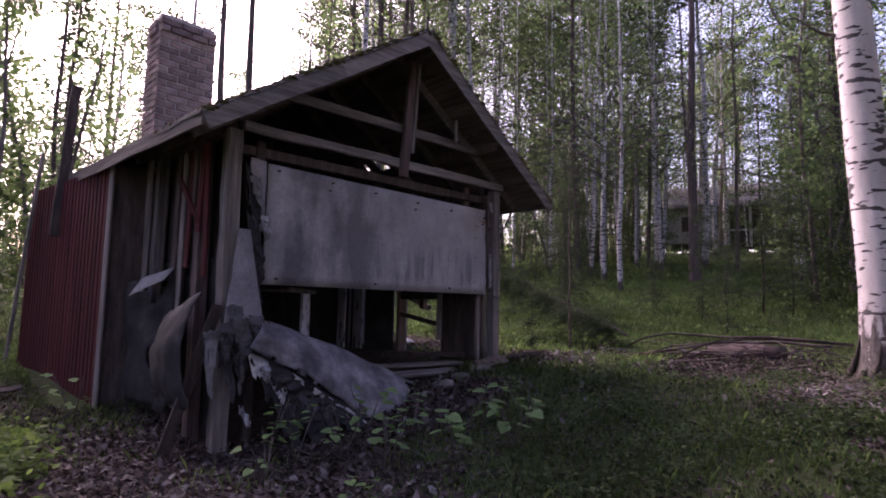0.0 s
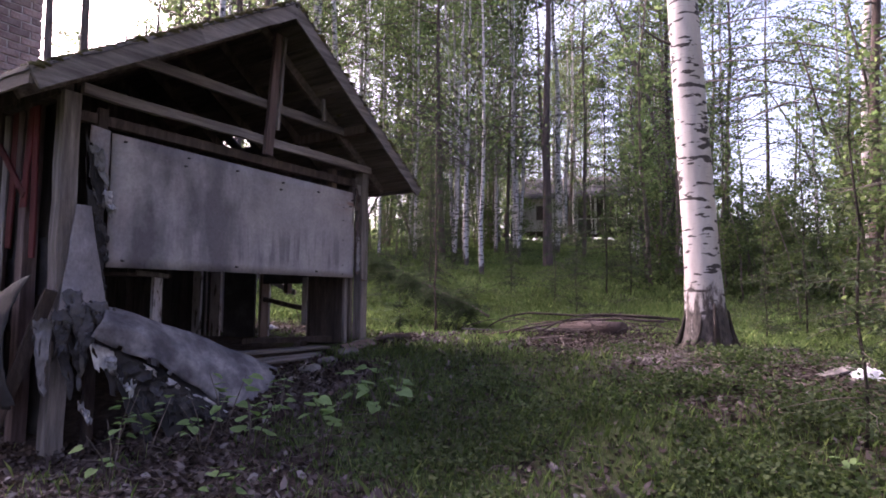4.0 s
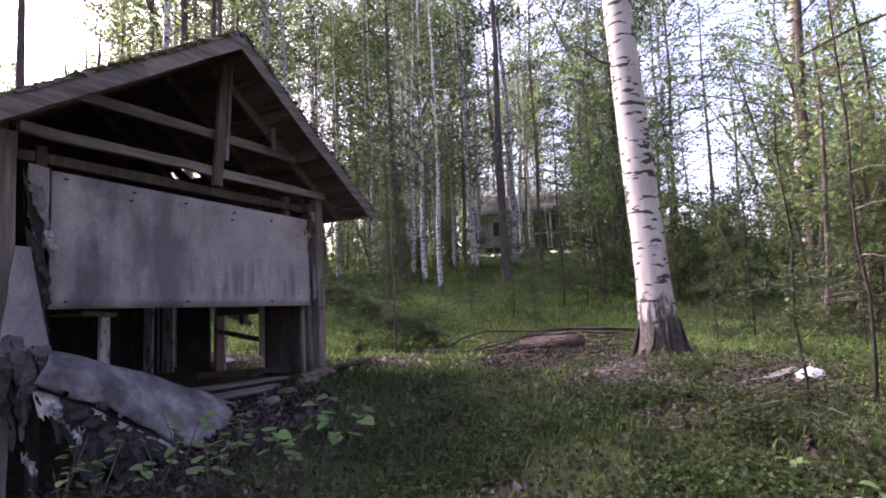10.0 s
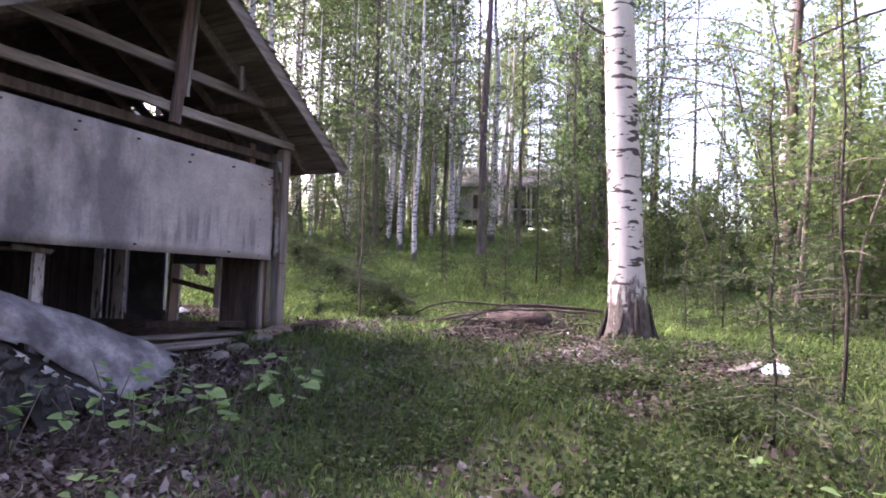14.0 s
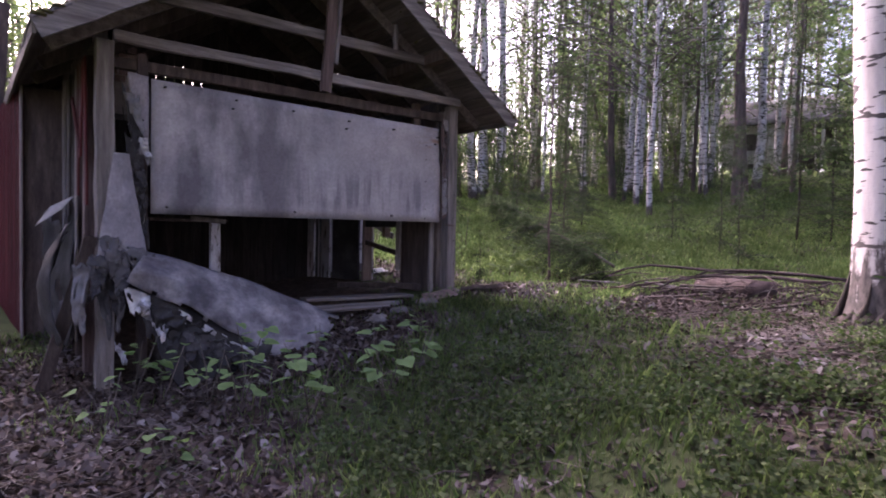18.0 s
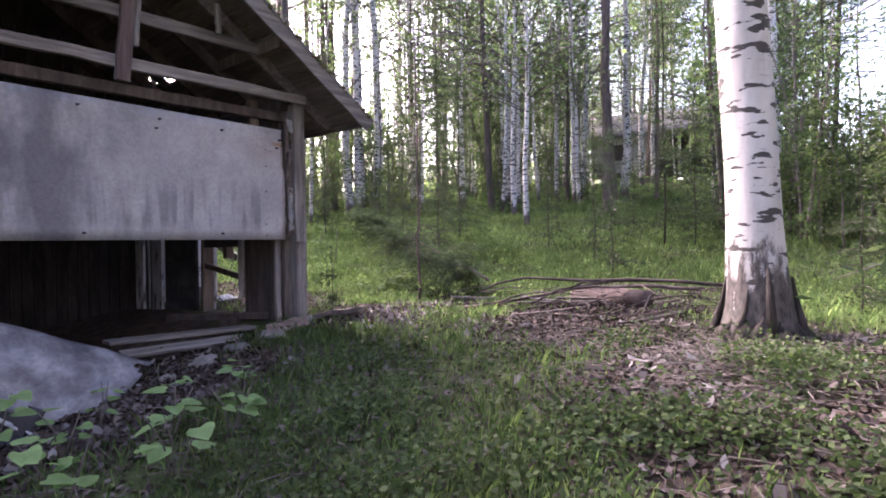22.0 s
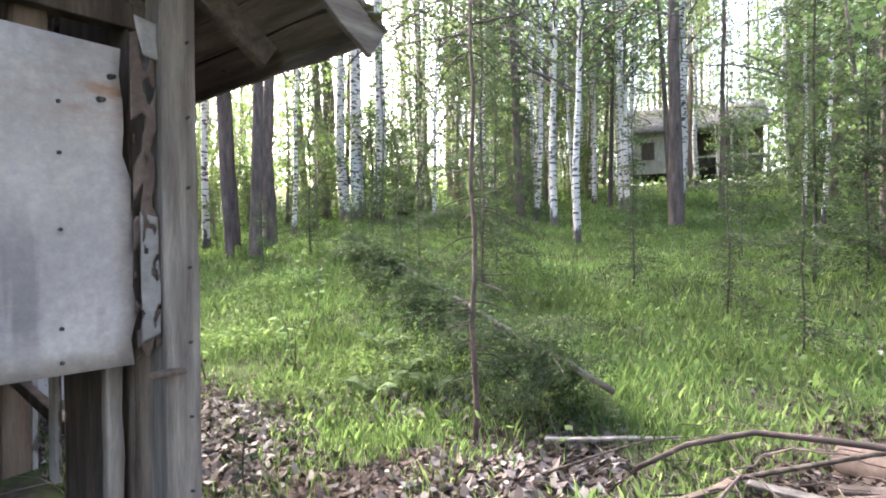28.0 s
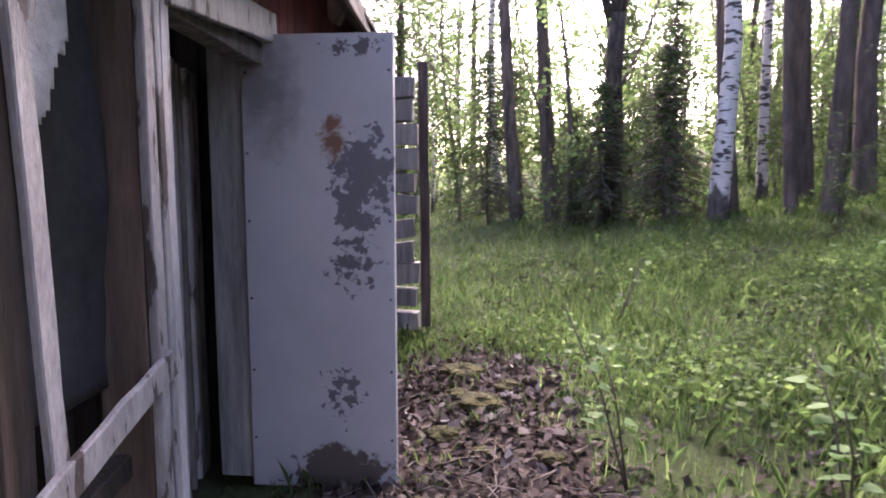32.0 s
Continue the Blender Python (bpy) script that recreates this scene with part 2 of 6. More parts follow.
# low herbs, their green darkened to carry the shade on the near ground
LEAF_LOW = leaf_material("shade_dark_herb_leaves", [(0.0, (0.035, 0.055, 0.024)), (0.6, (0.06, 0.088, 0.037)), (1.0, (0.11, 0.14, 0.062))], 0.4)
DARK_BARK = surface("split_dark_bark", (0.02, 0.016, 0.015), (0.05, 0.04, 0.036), (0.11, 0.09, 0.08), 5.0, 26.0, (3, 3, 0.8), 0.95, 1.0)
LEAF_SHRUB = leaf_material("broad_leaves", [(0.0, (0.09, 0.13, 0.045)), (0.6, (0.13, 0.185, 0.065)), (1.0, (0.20, 0.26, 0.09))], 0.5)
NEEDLES = leaf_material("conifer_needles", [(0.0, (0.06, 0.085, 0.05)), (0.6, (0.09, 0.12, 0.068)), (1.0, (0.13, 0.16, 0.085))], 0.45)
SPRUCE_NEEDLES = leaf_material("young_spruce_needles", [(0.0, (0.038, 0.058, 0.032)), (0.6, (0.06, 0.085, 0.047)), (1.0, (0.095, 0.12, 0.065))], 0.45)
PINE_NEEDLES = leaf_material("pine_needles", [(0.0, (0.05, 0.07, 0.035)), (1.0, (0.10, 0.13, 0.06))], 0.4)
GRASS = leaf_material("grass_blades", [(0.0, (0.11, 0.172, 0.076)), (0.6, (0.19, 0.27, 0.122)), (1.0, (0.31, 0.365, 0.185))], 0.62)
LEAF_SLOPE = leaf_material("slope_herb_leaves", [(0.0, (0.085, 0.125, 0.052)), (0.6, (0.14, 0.195, 0.082)), (1.0, (0.22, 0.275, 0.125))], 0.55)
ROT = surface("rotten_log", (0.04, 0.03, 0.029), (0.08, 0.059, 0.056), (0.135, 0.103, 0.098), 3.0, 24.0, (1, 1, 1), 0.95)
LOGWOOD = surface("bare_pinkish_log", (0.045, 0.033, 0.032), (0.085, 0.062, 0.06), (0.14, 0.108, 0.105), 3.0, 24.0, (1, 1, 1), 0.95)
LITTER = leaf_material("dead_leaves", [(0.0, (0.03, 0.021, 0.02)), (0.5, (0.062, 0.045, 0.042)), (0.85, (0.098, 0.077, 0.072)), (1.0, (0.16, 0.133, 0.13))], 0.1, 0.8)
BLEACHED = leaf_material("bleached_leaves", [(0.0, (0.075, 0.058, 0.056)), (0.6, (0.13, 0.108, 0.106)), (1.0, (0.25, 0.225, 0.225))], 0.1, 0.8)


def ground_material():
    m, n, l, p = nodes_of("forest_floor")
    vec = coords(n, l, (1, 1, 1))
    soil = ramp(n, [(0.3, (0.03, 0.022, 0.018)), (0.5, (0.065, 0.048, 0.04)), (0.7, (0.125, 0.096, 0.082))])
    l.new(tex_noise(n, l, vec, 9.0, 8.0, 0.75), soil.inputs["Fac"])
    green = ramp(n, [(0.3, (0.035, 0.045, 0.020)), (0.6, (0.065, 0.082, 0.034)), (0.75, (0.11, 0.125, 0.055))])
    l.new(tex_noise(n, l, vec, 5.0, 8.0, 0.7), green.inputs["Fac"])
    at = n.new("ShaderNodeAttribute")
    at.attribute_name = "grass"
    edge = n.new("ShaderNodeMath")
    edge.operation = "MULTIPLY_ADD"
    l.new(tex_noise(n, l, vec, 2.5, 5.0), edge.inputs[0])
    edge.inputs[1].default_value = 0.8
    l.new(at.outputs["Fac"], edge.inputs[2])
    cut = ramp(n, [(0.75, (0, 0, 0)), (1.0, (1, 1, 1))])
    l.new(edge.outputs[0], cut.inputs["Fac"])
    c = blend(n, l, soil.outputs["Color"], green.outputs["Color"], cut.outputs["Color"])
    l.new(c, p.inputs["Base Color"])
    p.inputs["Roughness"].default_value = 1.0
    p.inputs["Specular IOR Level"].default_value = 0.1
    bumped(n, l, p, tex_noise(n, l, vec, 22.0, 8.0, 0.7), 1.0, 0.03)
    return m


FLOOR = ground_material()


# ---------------------------------------------------------------- making meshes
def part(name, bm, material, parent=None, label=""):
    me = bpy.data.meshes.new(name)
    bm.to_mesh(me)
    bm.free()
    me.materials.append(material)
    ob = new(name, me)
    ob.parent = parent
    if label:
        ob["label"] = label
    return ob


def thing(name, label, category, at=(0, 0, 0), group="", kind=""):
    ob = new(name)
    ob.empty_display_size = 0.1
    ob.location = at
    return tagged(ob, label, category, group, kind)


def raw(name, verts, faces, material, parent=None, smooth=True):
    me = bpy.data.meshes.new(name)
    me.from_pydata(verts, [], faces)
    me.polygons.foreach_set("use_smooth", [smooth] * len(me.polygons))
    me.materials.append(material)
    ob = new(name, me)
    ob.parent = parent
    return ob


def flat_mesh(name, verts, sides, material, parent=None):
    """Many separate polygons of so many sides each, from an (n, sides, 3) array."""
    v = np.asarray(verts, np.float32).reshape(-1, 3)
    count = len(v) // sides
    me = bpy.data.meshes.new(name)
    me.vertices.add(len(v))
    me.vertices.foreach_set("co", v.ravel())
    me.loops.add(len(v))
    me.loops.foreach_set("vertex_index", np.arange(len(v), dtype=np.int32))
    me.polygons.add(count)
    me.polygons.foreach_set("loop_start", np.arange(0, len(v), sides, dtype=np.int32))
    me.update(calc_edges=True)
    me.materials.append(material)
    ob = new(name, me)
    ob.parent = parent
    return ob


def stick(bm, a, b, w, t, side=(0, 0, 1), jitter=0.0, cuts=1, bevel=0.004):
    """A sawn piece from a to b, w wide along side and t thick; jitter roughs its edges."""
    a, b, side = Vector(a), Vector(b), Vector(side)
    way = (b - a).normalized()
    side = (side - way * side.dot(way)).normalized()
    out = way.cross(side)
    rings = []
    c = min(bevel, 0.3 * t, 0.3 * w)
    prof = [(-w / 2 + c, -t / 2), (w / 2 - c, -t / 2), (w / 2, -t / 2 + c), (w / 2, t / 2 - c), (w / 2 - c, t / 2), (-w / 2 + c, t / 2), (-w / 2, t / 2 - c), (-w / 2, -t / 2 + c)]
    for k in range(cuts + 1):
        o = a.lerp(b, k / cuts)
        wob = [random.uniform(-jitter, jitter) for _ in range(4)]
        ring = []
        for n, (u, v) in enumerate(prof):
            e = random.uniform(-jitter, jitter) if k in (0, cuts) else 0.0
            ring.append(bm.verts.new(o + side * (u + wob[0] + (wob[2] if u > 0 else wob[3])) + out * (v + 0.4 * wob[1]) + way * e))
        rings.append(ring)
    for r, s in zip(rings, rings[1:]):
        for k in range(8):
            bm.faces.new((r[k], r[(k + 1) % 8], s[(k + 1) % 8], s[k]))
    bm.faces.new(rings[0][::-1])
    bm.faces.new(rings[-1])


def piece(name, a, b, w, t, material, parent, side=(0, 0, 1), jitter=0.003, cuts=4, label=""):
    bm = bmesh.new()
    stick(bm, a, b, w, t, side, jitter, cuts)
    bmesh.ops.recalc_face_normals(bm, faces=bm.faces)
    return part(name, bm, material, parent, label)


def tube_data(pts, radii, seg=8, wobble=0.0):
    """A tapered round limb through pts."""
    verts, faces = [], []
    pts = [Vector(p) for p in pts]
    for k, (p, r) in enumerate(zip(pts, radii)):
        way = (pts[min(k + 1, len(pts) - 1)] - pts[max(k - 1, 0)]).normalized()
        u = way.orthogonal().normalized() if abs(way.z) < 0.9 else Vector((1, 0, 0))
        u = (u - way * u.dot(way)).normalized()
        v = way.cross(u)
        for s in range(seg):
            a = 2 * math.pi * s / seg
            rr = r * (1 + random.uniform(-wobble, wobble))
            verts.append(p + u * (rr * math.cos(a)) + v * (rr * math.sin(a)))
    for k in range(len(pts) - 1):
        for s in range(seg):
            i, j = k * seg + s, k * seg + (s + 1) % seg
            faces.append((i, j, j + seg, i + seg))
    faces.append(tuple(range(seg))[::-1])
    faces.append(tuple(range((len(pts) - 1) * seg, len(pts) * seg)))
    return verts, faces


def limb(name, pts, radii, material, parent, seg=8, wobble=0.0):
    return raw(name, *tube_data(pts, radii, seg, wobble), material, parent)


def many_limbs(name, runs, material, parent, seg=5):
    verts, faces = [], []
    for pts, radii in runs:
        v, f = tube_data(pts, radii, seg)
        o = len(verts)
        verts += v
        faces += [tuple(i + o for i in q) for q in f]
    return raw(name, verts, faces, material, parent)


def sheet(name, fn, nu, nv, thick, material, parent, label="", ragged=None):
    """A bent sheet: fn(u, v) gives its points; ragged(u, v) is true where it is torn away."""
    bm = bmesh.new()
    grid = [[bm.verts.new(fn(i / nu, j / nv)) for j in range(nv + 1)] for i in range(nu + 1)]
    for i in range(nu):
        for j in range(nv):
            if not ragged or not ragged((i + 0.5) / nu, (j + 0.5) / nv):
                bm.faces.new((grid[i][j], grid[i + 1][j], grid[i + 1][j + 1], grid[i][j + 1]))
    bmesh.ops.delete(bm, geom=[v for v in bm.verts if not v.link_faces], context="VERTS")
    bmesh.ops.recalc_face_normals(bm, faces=bm.faces)
    bm.normal_update()
    back = bmesh.ops.extrude_face_region(bm, geom=bm.faces[:], use_keep_orig=True)["geom"]
    for v in [v for v in back if isinstance(v, bmesh.types.BMVert)]:
        v.co -= v.normal * thick
    bmesh.ops.recalc_face_normals(bm, faces=bm.faces)
    for f in bm.faces:
        f.smooth = True
    return part(name, bm, material, parent, label)


def smooth01(a):
    a = min(max(a, 0.0), 1.0)
    return a * a * (3 - 2 * a)


def rise(x, y):
    """The lie of the land: low before the shed's left corner, a bank on its right and a wooded slope beyond."""
    s = smooth01((x + 4.3) / 4.8)
    z = -0.64 + 0.66 * s + 0.42 * smooth01(y / 5.0) * (1 - s)
    u = 0.14 * (x - 2.5) + 0.08 * (y - 1.0)
    z += 0.15 * math.log1p(math.exp(min(max(u / 0.15, -30), 30)))
    return z


def land(x, y):
    z = rise(x, y)
    far = max(abs(x), abs(y))
    if far > 60:
        z = z * max(0.0, 1 - (far - 60) / 120) + 0.0
    return z + 0.05 * noise.noise((x * 0.6, y * 0.6, 0)) + 0.03 * noise.noise((x * 2.1, y * 2.1, 3))


# ---------------------------------------------------------------- ground
def grassy(x, y):
    """How much grass grows: bare leaf litter before the shed's left corner, by the brush pile and along its right wall."""
    g = 1.0
    for cx, cy, rx, ry, k in ((-4.6, -1.5, 1.5, 3.2, 1.0), (2.6, -3.0, 2.4, 1.5, 0.75), (-0.4, -4.3, 1.1, 0.6, 0.7), (0.85, 2.7, 0.75, 2.5, 0.95), (0.6, -4.75, 2.0, 1.1, 1.0),
                              (-2.0, 1.5, 2.0, 3.0, 1.0), (-6.3, 2.6, 1.7, 1.2, 0.8), (1.4, -0.5, 1.4, 0.8, 0.9), (-2.2, -0.9, 1.3, 0.5, 0.8), (0.3, -0.9, 0.5, 0.6, 0.6), (0.2, -5.6, 1.2, 0.8, 0.6), (-2.2, -3.6, 3.6, 2.6, 0.20), (0.5, -6.4, 3.0, 1.6, 0.3), (1.0, -3.0, 1.2, 1.1, 0.6)):
        d = ((x - cx) / rx) ** 2 + ((y - cy) / ry) ** 2
        g -= k * max(0.0, min(1.0, 1.6 - 1.2 * d))
    g += 0.38 * noise.noise((x * 1.3, y * 1.3, 21)) + 0.30 * noise.noise((x * 3.6, y * 3.6, 22))
    return max(0.0, min(1.0, g))


def build_ground():
    def axis(lo, hi, mid0, mid1, step):
        a = list(np.arange(mid0, mid1 + 1e-6, step))
        s, v = step, a[-1]
        while v < hi:
            s *= 1.22
            v += s
            a.append(v)
        s, v = step, a[0]
        while v > lo:
            s *= 1.22
            v -= s
            a.insert(0, v)
        return a
    xs, ys = axis(-900, 900, -8, 9, 0.14), axis(-900, 900, -8, 8, 0.14)
    verts = [(x, y, land(x, y)) for y in ys for x in xs]
    w = len(xs)
    faces = [(j * w + i, j * w + i + 1, (j + 1) * w + i + 1, (j + 1) * w + i) for j in range(len(ys) - 1) for i in range(w - 1)]
    ob = raw("ground", verts, faces, FLOOR)
    at = ob.data.attributes.new("grass", "FLOAT", "POINT")
    at.data.foreach_set("value", [grassy(x, y) for y in ys for x in xs])
    tagged(ob, "forest floor of brown leaf litter, moss and grass", "ground", kind="structure")


build_ground()

# ---------------------------------------------------------------- the shed
RIDGE_X, RIDGE_Z, PITCH, PITCH_L = -1.89, 4.035, 0.695, 0.640
EAVE_L, EAVE_R, FRONT, BACK = -4.46, 0.60, -0.60, 5.75
shed = thing("shed", "derelict grey wooden shed with mossy gable roof and torn walls", "shed", (-1.9, 2.5, 0))


def roof_z(x):
    return RIDGE_Z - (PITCH if x > RIDGE_X else PITCH_L) * abs(x - RIDGE_X)


def eave_x(y):
    """The right eave reaches out over the open front bay only."""
    return EAVE_R if y < 1.0 else 0.36 - 0.045 * (y - 1.0)


def own(ob):
    """Parts are modelled in the place's own coordinates."""
    ob.matrix_parent_inverse = ob.parent.matrix_world.inverted() if ob.parent else Matrix()
    return ob


bpy.context.view_layer.update()


def sp(name, a, b, w, t, material, side=(0, 0, 1), jitter=0.004, cuts=6, label="", parent=None):
    return own(piece(name, a, b, w, t, material, parent or shed, side, jitter, cuts, label))


# front posts, tie beam, collar, hanging king post
sp("post", (-3.918, 0.0, land(-3.9, 0) - 0.15), (-3.918, 0.0, 2.45), 0.14, 0.14, WOOD_V, (1, 0, 0), 0.005, 10, "grey weathered corner post with nail holes")
sp("post", (0.043, 0.0, -0.05), (0.043, 0.0, 2.44), 0.14, 0.14, WOOD_V, (1, 0, 0), 0.005, 10, "grey weathered corner post with nail holes")
sp("tie_beam", (-3.86, -0.10, 2.49), (0.10, -0.10, 2.49), 0.10, 0.06, WOOD_X, (0, 0, 1), 0.006, 12)
sp("collar_beam", (-3.50, -0.08, 2.93), (-0.28, -0.08, 2.93), 0.11, 0.05, WOOD_X, (0, 0, 1), 0.005, 10)
sp("king_post", (-1.72, -0.16, 3.80), (-1.84, -0.16, 2.31), 0.12, 0.05, WOOD_RED, (1, 0, 0), 0.004, 6, "reddish brown hanging brace")
sp("brace", (-1.66, -0.20, 3.78), (-1.74, -0.20, 2.62), 0.04, 0.04, WOOD_V, (1, 0, 0), 0.003, 6)
sp("peg", (-0.98, -0.2, 3.22), (-0.97, -0.2, 2.93), 0.05, 0.04, WOOD_V, (1, 0, 0))

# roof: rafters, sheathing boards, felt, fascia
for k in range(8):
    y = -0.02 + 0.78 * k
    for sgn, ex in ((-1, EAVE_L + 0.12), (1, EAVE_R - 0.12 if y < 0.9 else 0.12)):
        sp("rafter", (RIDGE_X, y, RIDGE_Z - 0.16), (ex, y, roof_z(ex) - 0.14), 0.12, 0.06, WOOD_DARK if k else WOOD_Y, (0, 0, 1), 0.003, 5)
for sgn in (-1, 1):
    x_end = EAVE_L if sgn < 0 else EAVE_R
    run = abs(x_end - RIDGE_X)
    n = 18
    for k in range(n):
        x0, x1 = RIDGE_X + sgn * run * k / n, RIDGE_X + sgn * run * (k + 0.96) / n
        xm = (x0 + x1) / 2
        back = BACK if (sgn < 0 or xm < 0.16) else max(1.0, min(BACK, 1.0 + (0.36 - xm) / 0.045))
        if sgn > 0 and k in (9, 10):
            spans = ((FRONT, 1.75), (2.55, back))
        else:
            spans = ((FRONT + random.uniform(0, 0.04), back),)
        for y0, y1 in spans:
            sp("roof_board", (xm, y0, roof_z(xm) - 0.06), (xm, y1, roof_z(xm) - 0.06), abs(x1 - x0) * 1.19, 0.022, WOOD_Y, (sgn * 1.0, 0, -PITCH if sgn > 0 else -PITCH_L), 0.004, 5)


def felt(sgn):
    x_end = (EAVE_L - 0.04) if sgn < 0 else (EAVE_R + 0.04)

    def fn(u, v):
        x = RIDGE_X + (x_end - RIDGE_X) * u
        y = FRONT - 0.03 + (BACK - FRONT + 0.06) * v
        wave = 0.018 * noise.noise((x * 2, y * 2, 1)) + 0.012 * noise.noise((x * 7, y * 7, 5))
        if v < 0.02:
            y -= 0.02 * random.random()
        return (x, y, roof_z(x) - 0.028 + wave + (0.01 if u > 0.97 else 0))

    def torn(u, v):
        x = RIDGE_X + (x_end - RIDGE_X) * u
        y = FRONT + (BACK - FRONT) * v
        return sgn > 0 and ((y > 1.0 and x > eave_x(y) + 0.02) or ((1.8 < y < 2.06 or 2.22 < y < 2.5) and -0.72 < x < -0.46))
    return own(sheet("felt_cover", fn, 26, 60, 0.012, FELT, shed, "mossy grey roofing felt with curled edges", torn))


felt(-1), felt(1)
for sgn, ex in ((-1, EAVE_L), (1, EAVE_R)):
    z0, z1 = RIDGE_Z - 0.115, roof_z(ex) - 0.10
    mid = (RIDGE_X + ex) / 2
    sp("verge_board", (RIDGE_X, FRONT - 0.015, z0), (mid + 0.1, FRONT - 0.015, roof_z(mid + 0.1) - 0.115), 0.175, 0.028, WOOD_X, (0, 0, 1), 0.003, 8)
    sp("verge_board", (mid + 0.1, FRONT - 0.02, roof_z(mid + 0.1) - 0.115), (ex, FRONT - 0.02, z1), 0.17, 0.028, WOOD_X, (0, 0, 1), 0.004, 8)
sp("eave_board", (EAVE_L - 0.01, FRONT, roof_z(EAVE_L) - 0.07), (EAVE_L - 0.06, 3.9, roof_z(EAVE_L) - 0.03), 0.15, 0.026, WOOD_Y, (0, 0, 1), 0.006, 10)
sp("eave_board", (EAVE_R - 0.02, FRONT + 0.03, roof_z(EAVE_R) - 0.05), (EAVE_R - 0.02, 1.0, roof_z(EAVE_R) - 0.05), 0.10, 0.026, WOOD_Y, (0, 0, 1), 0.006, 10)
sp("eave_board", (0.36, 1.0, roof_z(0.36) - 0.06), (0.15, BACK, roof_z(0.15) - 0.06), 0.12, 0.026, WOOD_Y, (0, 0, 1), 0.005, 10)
sp("purlin", (-0.42, FRONT + 0.1, 2.93), (-0.42, 1.0, 2.93), 0.14, 0.12, WOOD_WARM, (0, 0, 1), 0.006, 6)

# the big front sheet, with a rotten right edge
def front_panel(u, v):
    x = -3.54 + 3.425 * u
    z = 0.935 + 1.245 * v - 0.045 * u * v
    if u > 0.999:
        x += 0.03 * noise.noise((0, v * 9, 2)) - (0.035 if v > 0.6 else 0)
    return (x + 0, -0.012 + 0.012 * noise.noise((u * 4, v * 2, 7)), z)


def panel_paint():
    """Pale grey board: dark damp clouds on one half, run marks along the foot, rust by the right corner."""
    m, n, l, p = nodes_of("front_fibre_board")
    vec, run, fine = coords(n, l, (1, 1, 1)), coords(n, l, (9, 9, 0.9)), coords(n, l, (1, 1, 0.45))
    base = ramp(n, [(0.3, (0.27, 0.255, 0.28)), (0.55, (0.37, 0.35, 0.375)), (0.75, (0.46, 0.44, 0.46))])
    l.new(tex_noise(n, l, vec, 2.0), base.inputs["Fac"])
    tc, sx = n.new("ShaderNodeTexCoord"), n.new("ShaderNodeSeparateXYZ")
    l.new(tc.outputs["Object"], sx.inputs[0])

    def band(sock, stops, shift=1.0):
        r = ramp(n, stops)
        k = n.new("ShaderNodeMath")
        k.operation = "MULTIPLY_ADD"
        l.new(sock, k.inputs[0])
        k.inputs[1].default_value, k.inputs[2].default_value = 0.25, shift
        l.new(k.outputs[0], r.inputs["Fac"])
        return r.outputs["Color"]

    def times(*cols):
        c = cols[0]
        for d in cols[1:]:
            c = blend(n, l, c, d, 1.0, "MULTIPLY")
        return c
    W, K = (1, 1, 1), (0, 0, 0)
    cloud = ramp(n, [(0.35, K), (0.60, W)])
    l.new(tex_noise(n, l, fine, 2.3, 6.0, 0.6), cloud.inputs["Fac"])
    c = blend(n, l, base.outputs["Color"], (0.115, 0.107, 0.125), times(cloud.outputs["Color"], band(sx.outputs["X"], [(0.10, K), (0.18, W), (0.50, (0.8, 0.8, 0.8)), (0.66, (0.12, 0.12, 0.12))])))
    runs = ramp(n, [(0.47, K), (0.62, W)])
    l.new(tex_noise(n, l, run, 1.3, 4.0, 0.5), runs.inputs["Fac"])
    c = blend(n, l, c, (0.165, 0.155, 0.18), times(runs.outputs["Color"], band(sx.outputs["Z"], [(0.24, K), (0.255, (0.25, 0.25, 0.25)), (0.28, (0.85, 0.85, 0.85)), (0.34, (0.7, 0.7, 0.7)), (0.40, K)], 0.0), band(sx.outputs["X"], [(0.2, (0.6, 0.6, 0.6)), (0.5, W), (0.93, W), (0.95, K)])))
    rust = ramp(n, [(0.5, K), (0.66, W)])
    l.new(tex_noise(n, l, coords(n, l, (0.6, 1, 2.0)), 4.0, 6.0, 0.65), rust.inputs["Fac"])
    c = blend(n, l, c, (0.24, 0.13, 0.09), times(rust.outputs["Color"], band(sx.outputs["X"], [(0.83, K), (0.955, W)]), band(sx.outputs["Z"], [(0.44, K), (0.49, W), (0.53, (0.5, 0.5, 0.5))], 0.0)))
    grain = ramp(n, [(0.3, (0.8, 0.8, 0.8)), (0.7, (1.12, 1.12, 1.12))])
    l.new(tex_noise(n, l, vec, 34.0, 6.0, 0.7), grain.inputs["Fac"])
    c = blend(n, l, c, grain.outputs["Color"], 1.0, "MULTIPLY")
    l.new(c, p.inputs["Base Color"])
    p.inputs["Roughness"].default_value, p.inputs["Specular IOR Level"].default_value = 0.75, 0.25
    bumped(n, l, p, tex_noise(n, l, vec, 60.0, 6.0), 0.12)
    return m


PANEL = panel_paint()
own(sheet("front_panel", front_panel, 40, 12, 0.014, PANEL, shed, "large grey fibreboard sheet with dark damp stains"))
own(sheet("side_panel", lambda u, v: (-3.735 + 0.17 * u, -0.014 - 0.03 * noise.noise((u * 3, v * 4, 6)), 1.15 + 1.06 * v - 0.02 * u), 8, 20, 0.012, SHEET, shed, "narrow strip of grey board",
          lambda u, v: v < 0.30 + 0.9 * noise.noise((u * 4, 3, 1)) or u < 0.35 * (1 - v) + 0.3 * noise.noise((v * 6, 2, 5))))
